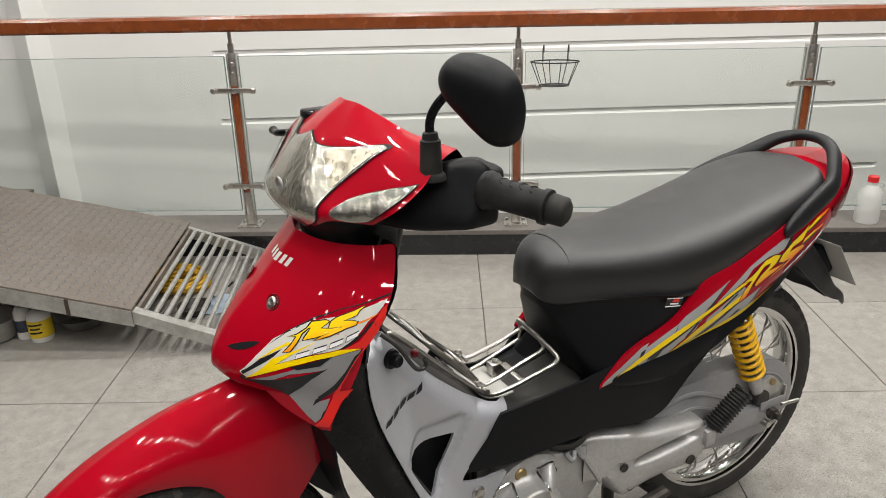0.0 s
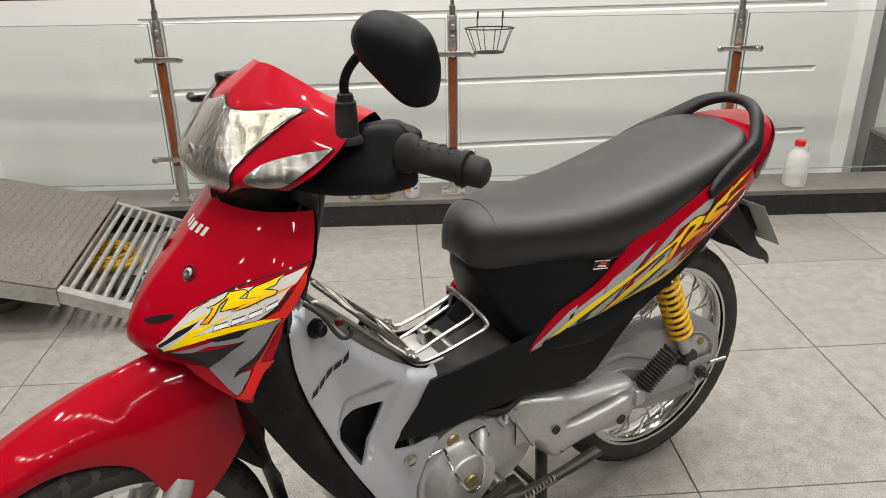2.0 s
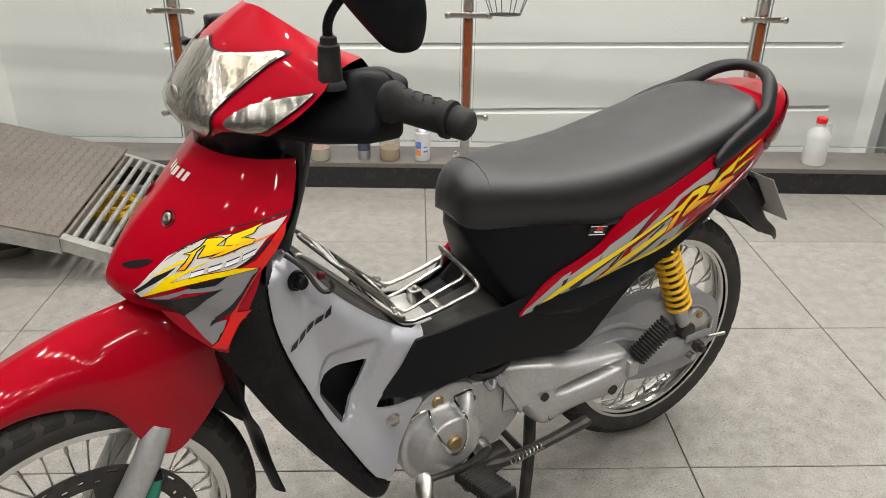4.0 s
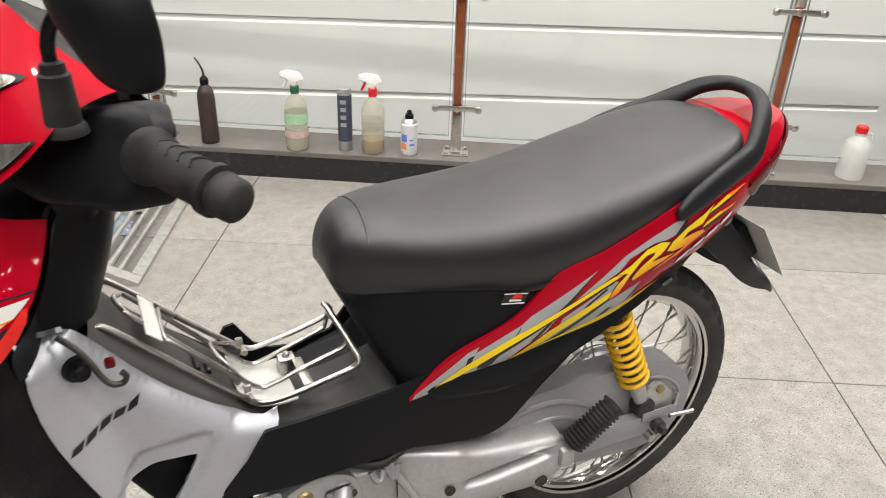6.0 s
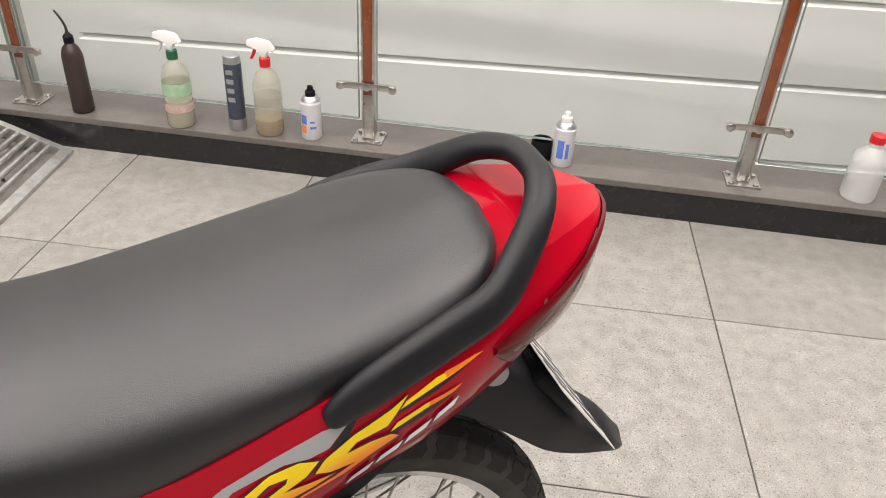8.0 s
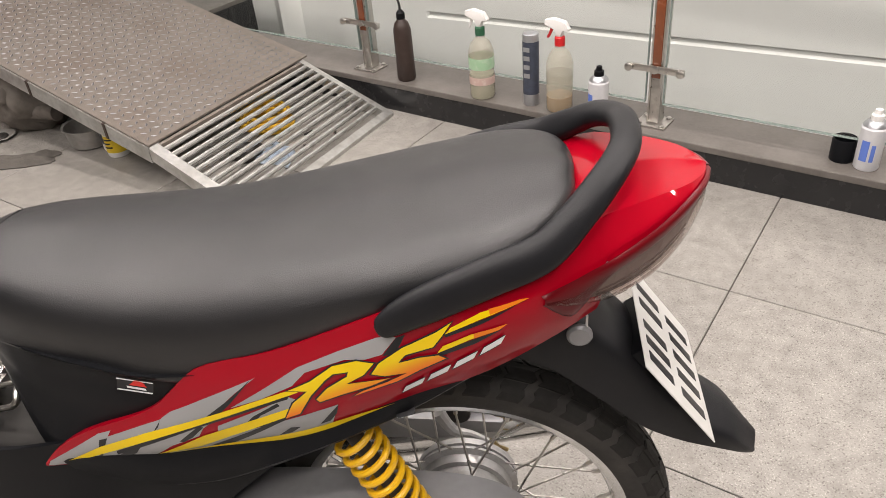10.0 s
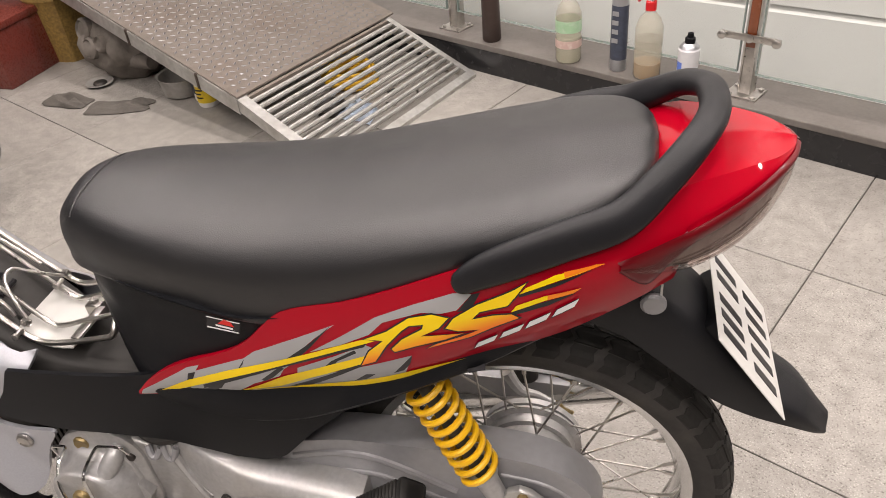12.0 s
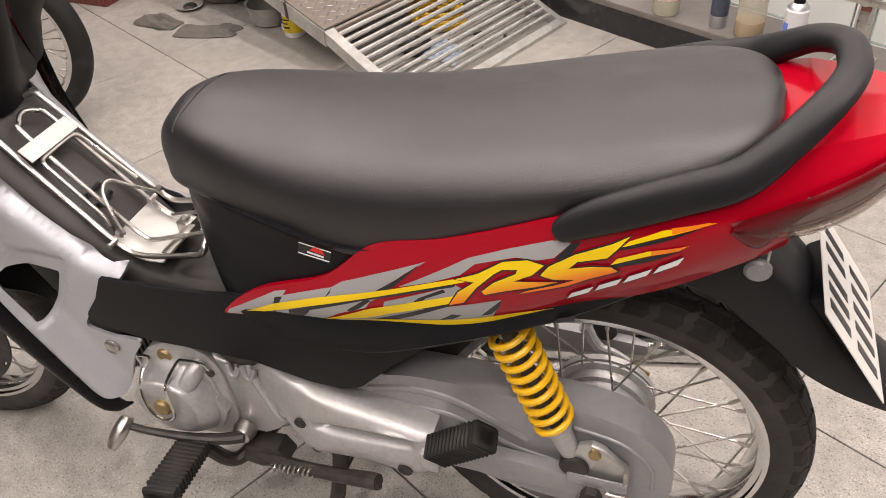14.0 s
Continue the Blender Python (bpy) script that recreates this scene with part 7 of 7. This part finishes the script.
d = bottle("oil_bottle", -0.318, 3.580, [(0.031, 0), (0.035, 0.006), (0.034, 0.10), (0.033, 0.19), (0.026, 0.215), (0.015, 0.228), (0.013, 0.232)], M_BROWN_PL, "dark brown plastic oil bottle with a bent spout", "bottle")
part("cap", lathe_bm([(0.016, 0.232), (0.016, 0.252), (0.008, 0.262)], 18), M_BLACK, d)
part("spout", tube_bm([(0, 0, 0.26), (-0.002, 0, 0.285), (-0.012, -0.002, 0.31), (-0.026, -0.004, 0.333)], [0.005, 0.0042, 0.0036, 0.003], 10, None, False, 4), M_WIRE, d)
c = bottle("spray_can", 0.219, 3.567, [(0.026, 0), (0.0275, 0.004), (0.0275, 0.225), (0.0265, 0.230), (0.0265, 0.245), (0.024, 0.247)], M_CAN_SILVER, "tall silver spray can with a dark printed band", "can")
part("printed_band", lathe_bm([(0.0279, 0.04), (0.0279, 0.222)], 24, None, None, False), M_CAN_BLUE, c)
for k in range(4):
    part("print_bar", box_bm((-0.012, -0.0292, 0.19 - 0.03 * k), (0.010, -0.0275, 0.205 - 0.03 * k)), M_CAN_SILVER, c, smooth=False)


def small_can(x, y, cap, label, bars):
    e = thing("spray_can", Matrix.Translation((x, y, Z0)), label, "can")
    part("body", lathe_bm([(0.030, 0), (0.0325, 0.004), (0.0325, 0.118), (0.0335, 0.121), (0.031, 0.128), (0.022, 0.140)], 28), M_CAN_WHITE, e)
    part("shoulder", lathe_bm([(0.0328, 0.121), (0.031, 0.129), (0.022, 0.1405), (0.018, 0.143)], 28, None, None, False), M_CAN_SILVER, e)
    part("cap", lathe_bm([(0.016, 0.141), (0.016, 0.157), (0.010, 0.160), (0.009, 0.172), (0.004, 0.174)], 18), cap, e)
    for x0, z0, x1, z1, mm in bars:
        s = sheet_bm([(x0, z0), (x1, z0), (x1, z1), (x0, z1)], (), 0.006)
        for v in s.verts:
            v.co.y = -math.sqrt(max(1e-6, 0.0329 ** 2 - v.co.x ** 2))
        part("print_bar", s, mm, e)
    return e


small_can(0.468, 3.557, M_BLACK, "small white spray can with a black nozzle and blue print", [(-0.026, 0.055, -0.006, 0.085, M_INK_BLUE), (-0.026, 0.025, -0.008, 0.05, M_INK_ORANGE), (0.004, 0.04, 0.022, 0.048, M_INK_BLUE), (0.004, 0.06, 0.018, 0.066, M_INK_BLUE)])
small_can(1.268, 3.548, M_CAP_WHITE, "small white spray can with its cap beside it", [(-0.02, 0.03, 0.0, 0.09, M_INK_BLUE), (0.006, 0.03, 0.016, 0.08, M_INK_BLUE)])
k = thing("can_cap", Matrix.Translation((1.202, 3.572, Z0)), "loose black plastic can cap on the kerb", "cap")
part("shell", lathe_bm([(0.033, 0), (0.0335, 0.06), (0.031, 0.066), (0.029, 0.064), (0.029, 0.004)], 28), M_BLACK, k)
j = bottle("plastic_jug", 2.155, 3.53, [(0.046, 0), (0.050, 0.008), (0.050, 0.118), (0.044, 0.140), (0.026, 0.158), (0.020, 0.165), (0.020, 0.178)], M_MILKY, "milky white plastic jug with a red cap and handle", "jug")
part("cap", lathe_bm([(0.022, 0.178), (0.022, 0.200), (0.018, 0.203)], 20), M_CAP_RED, j)
part("handle", tube_bm([(0.018, 0, 0.172), (0.040, 0, 0.172), (0.047, 0, 0.15), (0.044, 0, 0.128)], 0.006, 8, None, False, 4), M_MILKY, j)


# wire basket hung on the railing
def basket():
    e = thing("wire_basket", RAIL @ Matrix.Translation((0.79, 0.005, 0)), "small black wire basket hooked on the glass railing", "basket")
    top, low = 0.097, 0.060
    part("top_ring", tube_bm([(top * math.cos(a), 0.045 * math.sin(a) , 0.820) for a in [2 * math.pi * q / 20 for q in range(20)]], 0.0026, 8, None, True), M_WIRE, e)
    part("bottom_ring", tube_bm([(low * math.cos(a), 0.035 * math.sin(a), 0.727) for a in [2 * math.pi * q / 20 for q in range(20)]], 0.0022, 8, None, True), M_WIRE, e)
    for q in range(8):
        a = 2 * math.pi * q / 8 + 0.2
        part("stay", tube_bm([(top * math.cos(a), 0.045 * math.sin(a), 0.820), (low * math.cos(a), 0.035 * math.sin(a), 0.727)], 0.0018, 6), M_WIRE, e)
    for q in range(4):
        y = -0.024 + 0.016 * q
        part("floor_wire", tube_bm([(-0.05, y, 0.727), (0.05, y, 0.727)], 0.0016, 6), M_WIRE, e)
    for x in (-0.045, 0.055):
        part("hook", tube_bm([(x, 0.035, 0.815), (x, 0.042, 0.86), (x + 0.004, 0.055, 0.878), (x + 0.006, 0.068, 0.866), (x + 0.006, 0.068, 0.845)], 0.0026, 8, None, False, 4), M_WIRE, e)


basket()


# ---- things under and beside the ramp ----
M_CLOTH = mat("dirty_cloth", (0.11, 0.10, 0.088), 0.95, grain=0.4, grain_scale=300, stain=0.6, stain_scale=30, stain_rgb=(0.06, 0.055, 0.05), bump=0.6, bump_scale=600)
M_STONE = mat("dusty_grey_cast", (0.17, 0.15, 0.13), 0.75, grain=0.5, grain_scale=40, stain=0.5, stain_scale=12, stain_rgb=(0.12, 0.11, 0.095), bump=0.5, bump_scale=90)
# the granite red is darkened for the shade the step stands in
M_GRANITE = mat("red_granite", (0.16, 0.035, 0.025), 0.25, grain=0.5, grain_scale=160, stain=0.5, stain_scale=60, stain_rgb=(0.07, 0.02, 0.018), coat=0.3)
M_OCHRE = mat("ochre_speckled_stone", (0.30, 0.19, 0.055), 0.5, grain=0.8, grain_scale=90, stain=0.5, stain_scale=30, stain_rgb=(0.15, 0.09, 0.03))
M_POT = mat("old_enamel", (0.34, 0.33, 0.31), 0.4, 0.3, grain=0.3, stain=0.5, stain_scale=18, stain_rgb=(0.18, 0.16, 0.14))
M_ROPE = mat("yellow_hose", (0.62, 0.36, 0.02), 0.5, stain=0.3, stain_scale=30, stain_rgb=(0.35, 0.2, 0.03))
M_BLUE_RAG = mat("pale_blue_cloth", (0.42, 0.50, 0.60), 0.85, stain=0.4, stain_scale=20, stain_rgb=(0.25, 0.28, 0.32))
M_PAPER = mat("yellow_label", (0.70, 0.50, 0.02), 0.5, stain=0.3, stain_scale=40, stain_rgb=(0.1, 0.1, 0.1))


def rag(name, m, sx, sy, h, seed, material, label):
    rnd = random.Random(seed)
    n = 34
    bm = bmesh.new()
    g = [[None] * n for _ in range(n)]
    for a in range(n):
        for b in range(n):
            u, v = a / (n - 1) - 0.5, b / (n - 1) - 0.5
            p = Vector((u * 3 + seed * 3.1, v * 5, seed))
            f = max(0.0, 1 - (2 * max(abs(u), abs(v))) ** 4)
            z = 0.004 + h * f * (max(0, 0.5 + noise.noise(p) * 0.8) + 0.12 * abs(noise.noise(p * 2.3)))
            e = 1 + 0.25 * noise.noise(Vector((u * 3 + 9, v * 3, seed)))
            g[a][b] = bm.verts.new((u * sx * e, v * sy * e + 0.15 * sx * u * u, z))
    for a in range(n - 1):
        for b in range(n - 1):
            bm.faces.new((g[a][b], g[a + 1][b], g[a + 1][b + 1], g[a][b + 1]))
    ob = link(name, solid(bm, 0.003), material, m=m, angle=80)
    return tagged(ob, label, "rag")


rag("work_glove", pose(-1.62, 2.50, 0, 0, 0, 18), 0.20, 0.085, 0.04, 2, M_CLOTH, "crumpled dirty grey work glove on the floor")
rag("cleaning_rag", pose(-1.38, 2.585, 0, 0, 0, 38), 0.25, 0.10, 0.03, 5, M_CLOTH, "flattened dirty grey cleaning rag on the floor")
rag("cleaning_rag", pose(-0.50, 3.02, 0, 0, 0, 10), 0.14, 0.10, 0.045, 7, M_BLUE_RAG, "crumpled pale blue rag under the grating")

e = thing("cast_engine_part", Matrix.Translation((-1.66, 2.86, 0)), "dusty grey cast engine casing lying under the ramp", "engine part")
bm = bmesh.new()
bmesh.ops.create_icosphere(bm, subdivisions=4, radius=0.5)
for v in bm.verts:
    q = v.co.copy()
    v.co *= 1 + 0.22 * noise.noise(q * 4.0) + 0.10 * noise.noise(q * 9.0)
    v.co = Vector((v.co.x * 0.42, v.co.y * 0.34, max(0.0, v.co.z * 0.30 + 0.13)))
part("casing", bm, M_STONE, e, angle=80)
for dx, dy, z, rr in ((-0.07, -0.12, 0.20, 0.05), (-0.02, -0.14, 0.14, 0.045), (0.06, -0.13, 0.17, 0.035)):
    part("boss", lathe_bm([(rr, -0.05), (rr, 0.03), (rr * 0.8, 0.04), (rr * 0.7, 0.03), (rr * 0.3, 0.028)], 18, None, Matrix.Translation((dx, dy, z)) @ pose(0, 0, 0, 75, 0, 20 * dx)), M_STONE, e)
part("shaft", tube_bm([(0.0, -0.10, 0.09), (0.24, -0.06, 0.10)], [0.035, 0.03], 14), M_STONE, e)

e = thing("oil_saucer", Matrix.Translation((-1.665, 2.675, 0)), "shallow pale dish holding small dark bolts", "dish")
part("dish", lathe_bm([(0.02, 0.0), (0.032, 0.002), (0.058, 0.012), (0.056, 0.014), (0.030, 0.005)], 28), M_POT, e)
part("bolts", lathe_bm([(0.030, 0.006), (0.024, 0.014), (0.010, 0.018)], 9), M_DARK_STEEL, e)

e = thing("cooking_pot", Matrix.Translation((-1.265, 2.815, 0)), "old dented grey metal pot under the ramp's edge", "pot")
part("bowl", lathe_bm([(0.065, 0), (0.078, 0.008), (0.088, 0.075), (0.094, 0.078), (0.094, 0.082), (0.086, 0.078), (0.075, 0.012)], 32), M_POT, e)
e = thing("basin", Matrix.Translation((-0.985, 2.90, 0)), "shallow old grey enamel basin under the ramp", "basin")
part("bowl", lathe_bm([(0.05, 0), (0.06, 0.004), (0.092, 0.05), (0.096, 0.052), (0.088, 0.048), (0.055, 0.008)], 32), M_POT, e)
e = thing("solvent_bottle", Matrix.Translation((-1.085, 2.80, 0)), "squat bottle with a yellow label and black print", "bottle")
part("body", lathe_bm([(0.036, 0), (0.040, 0.006), (0.040, 0.09), (0.028, 0.108), (0.018, 0.112)], 26), M_CAP_WHITE, e)
part("label", lathe_bm([(0.0406, 0.02), (0.0406, 0.085)], 26, None, None, False), M_PAPER, e, "yellow paper label")
for z, w in ((0.065, 0.05), (0.05, 0.035), (0.035, 0.045)):
    s = sheet_bm([(-w / 2, z), (w / 2, z + 0.004), (w / 2, z + 0.010), (-w / 2, z + 0.007)], (), 0.008)
    for v in s.verts:
        v.co.y = -math.sqrt(max(1e-6, 0.0411 ** 2 - v.co.x ** 2))
    part("print_bar", s, D_BLACK, e)
e = thing("solvent_bottle", Matrix.Translation((-1.150, 2.815, 0)), "small white plastic bottle with a grey label", "bottle")
part("body", lathe_bm([(0.026, 0), (0.028, 0.005), (0.028, 0.10), (0.018, 0.118), (0.012, 0.122)], 24), M_CAP_WHITE, e)
part("label", lathe_bm([(0.0285, 0.03), (0.0285, 0.075)], 24, None, None, False), M_CAN_BLUE, e)
e = thing("oil_bucket", Matrix.Translation((-1.30, 3.02, 0)), "grey metal bucket in the dark under the ramp", "bucket")
part("shell", lathe_bm([(0.08, 0), (0.085, 0.005), (0.10, 0.115), (0.097, 0.115), (0.08, 0.01)], 30), M_POT, e)

e = thing("granite_step", pose(-2.195, 2.68, 0, 0, 0, 22), "polished red granite block with a rounded front edge", "step")
part("block", box_bm((-0.32, -0.30, 0), (0.12, 0.18, 0.235), 0.004), M_GRANITE, e)
part("nosing", tube_bm([(-0.33, -0.31, 0.25), (0.13, -0.31, 0.25)], 0.016, 12), M_GRANITE, e)
part("slab", box_bm((-0.33, -0.31, 0.2352), (0.13, 0.19, 0.266), 0.006), M_GRANITE, e)
e = thing("stone_planter", pose(-2.10, 2.80, 0, 0, 0, 20), "ochre speckled stone planter beside the granite step", "planter")
part("body", loft_bm([[(w * math.cos(a), w * math.sin(a), z) for a in [math.pi / 4 + math.pi / 2 * q for q in range(4)]] for z, w in ((0.0, 0.10), (0.1, 0.108), (0.25, 0.12), (0.275, 0.128), (0.29, 0.124))], 2, 3, True, True), M_OCHRE, e)
part("moss", box_bm((-0.075, -0.075, 0.288), (0.075, 0.075, 0.30), 0.005), mat("green_mat", (0.05, 0.22, 0.06), 0.8, grain=0.6), e)

# hose coil and bits under the grating
e = thing("hose_coil", Matrix.Translation((-0.72, 3.20, 0)), "coiled dirty yellow air hose under the grating", "hose")
pts = []
for q in range(120):
    a = 2 * math.pi * q / 20
    rr = 0.085 + 0.012 * math.sin(q * 0.37)
    pts.append((rr * math.cos(a) * 1.15, rr * math.sin(a), 0.009 + 0.010 * (q / 20) + 0.003 * math.sin(q * 0.9)))
part("coil", tube_bm(pts, 0.0075, 8), M_ROPE, e)
e = thing("tool_bowl", Matrix.Translation((-0.60, 2.98, 0)), "dark shallow bowl under the grating", "bowl")
part("bowl", lathe_bm([(0.03, 0), (0.045, 0.004), (0.062, 0.035), (0.058, 0.034), (0.04, 0.008)], 24), M_DARK_STEEL, e)
for q, (x, y, rot) in enumerate(((-0.46, 3.14, 20), (-0.53, 3.22, 80), (-0.44, 3.27, 140), (-0.58, 3.10, 50))):
    e = thing("loose_bolt", pose(x, y, 0.006, 0, 0, rot), "small loose steel bolt on the floor under the grating", "bolt", "loose bolts")
    part("shank", tube_bm([(-0.015, 0, 0), (0.02, 0, 0)], 0.004, 8), M_DARK_STEEL, e)
    part("head", tube_bm([(0.02, 0, 0), (0.027, 0, 0)], 0.006, 6), M_STEEL, e)


# ---- the parked motorcycle beyond ----
def parked():
    e = thing("parked_motorcycle", pose(-1.20, 1.84, 0, 0, 0, 45), "dark parked motorcycle with a chrome spoked front wheel", "motorcycle")
    w = new("front_wheel")
    w.parent = e
    w.matrix_basis = pose(0, 0, 0.285, 90)
    part("tyre", bpy_copy(front, "tyre"), M_RUBBER, w)
    part("rim", bpy_copy(front, "rim"), M_CHROME, w)
    part("hub", bpy_copy(front, "hub"), M_ALLOY, w)
    for q in range(36):
        ob = new("spoke", meshes[("front_wheel", q % 4)])
        ob.parent = w
        ob.matrix_basis = pose(0, 0, 0, 0, 0, q * 10)
    for s in (-1, 1):
        part("fork_leg", tube_bm([(0, s * 0.075, 0.285), (-0.10, s * 0.075, 0.50), (-0.16, s * 0.06, 0.70)], [0.02, 0.018, 0.018], 12), M_BLACK, e)
    rows = []
    for q in range(9):
        a = radians(200 - 20 * q)
        rr = 0.305
        rows.append([(rr * math.cos(a), y, 0.285 + rr * math.sin(a) + (0.0 if abs(y) < 0.04 else -0.025)) for y in (-0.055, -0.035, 0.0, 0.035, 0.055)])
    part("mudguard", solid(loft_bm(rows, 3, 3), 0.003), M_BLACK, e, "black plastic mudguard")
    part("leg_shield", solid(loft_bm([[(-0.20, -0.22, 0.8), (-0.14, -0.1, 0.82), (-0.14, 0.1, 0.82), (-0.20, 0.22, 0.8)], [(-0.28, -0.2, 0.5), (-0.24, -0.1, 0.5), (-0.24, 0.1, 0.5), (-0.28, 0.2, 0.5)], [(-0.40, -0.16, 0.3), (-0.38, -0.08, 0.3), (-0.38, 0.08, 0.3), (-0.40, 0.16, 0.3)]], 4, 3), 0.004), M_BLACK, e)
    part("engine", prism_bm([(-0.78, 0.24), (-0.70, 0.19), (-0.52, 0.20), (-0.42, 0.30), (-0.46, 0.42), (-0.66, 0.44), (-0.78, 0.36)], -0.12, 0.12, 3, 0.03), M_ALLOY, e)
    part("seat", prism_bm([(-1.30, 0.80), (-1.05, 0.82), (-0.85, 0.78), (-0.65, 0.77), (-0.58, 0.73), (-0.64, 0.68), (-0.90, 0.69), (-1.20, 0.74)], -0.125, 0.125, 3, 0.03), M_LEATHER, e)
    part("body", prism_bm([(-1.38, 0.76), (-1.15, 0.72), (-0.85, 0.67), (-0.55, 0.66), (-0.40, 0.55), (-0.30, 0.62), (-0.28, 0.50), (-0.45, 0.40), (-0.75, 0.45), (-1.10, 0.55)], -0.11, 0.11, 3, 0.03), M_BLACK, e)
    part("handlebar", tube_bm([(-0.30, -0.33, 0.98), (-0.26, -0.2, 1.0), (-0.2, 0, 0.99), (-0.26, 0.2, 1.0), (-0.30, 0.33, 0.98)], [0.016, 0.016, 0.013, 0.016, 0.016], 12, None, False, 4), M_BLACK, e)
    part("headlamp_cowl", loft_bm([[(-0.10 - q, -0.13 * w, z), (-0.02 - q, 0, z), (-0.10 - q, 0.13 * w, z), (-0.22 - q, 0.1 * w, z), (-0.24 - q, 0, z), (-0.22 - q, -0.1 * w, z)] for z, w, q in ((0.90, 0.7, 0.02), (0.95, 1.0, 0.0), (1.02, 0.9, 0.04), (1.06, 0.5, 0.10))], 3, 3, True, True), M_BLACK_GLOSS, e)
    part("rear_wheel", lathe_bm([(0.22, -0.035), (0.27, -0.04), (0.285, 0), (0.27, 0.04), (0.22, 0.035)], 48, None, pose(-1.22, 0, 0.285, 90), False), M_RUBBER, e)


def bpy_copy(owner, name):
    """The mesh of a part of owner, as a fresh bmesh."""
    src = [c for c in owner.children if c.name.split(".")[0] == name][0]
    bm = bmesh.new()
    bm.from_mesh(src.data)
    return bm


parked()


# ---- floor tiles, last ----
def tiles():
    g, h = 0.0016, 0.006
    me = None
    for i in range(-9, 8):
        for j in range(-11, 2):
            x, y = TX + i * TILE, TY + j * TILE
            if y > 3.5 or x < -6.8 or x > 5.6 or y < -3.9:
                continue
            last = y + TILE > 3.55
            if last:
                cut = 3.546 - y
                bm = box_bm((g, g, -h), (TILE - g, cut, 0), 0.0012, seg=1)
                ob = link("tile", bm, M_TILE, floor, smooth=False)
            else:
                if me is None:
                    ob = link("tile", box_bm((g, g, -h), (TILE - g, TILE - g, 0), 0.0012, seg=1), M_TILE, floor, smooth=False)
                    me = ob.data
                else:
                    ob = new("tile", me)
                    ob.parent = floor
            ob.location = (x, y, 0)


tiles()
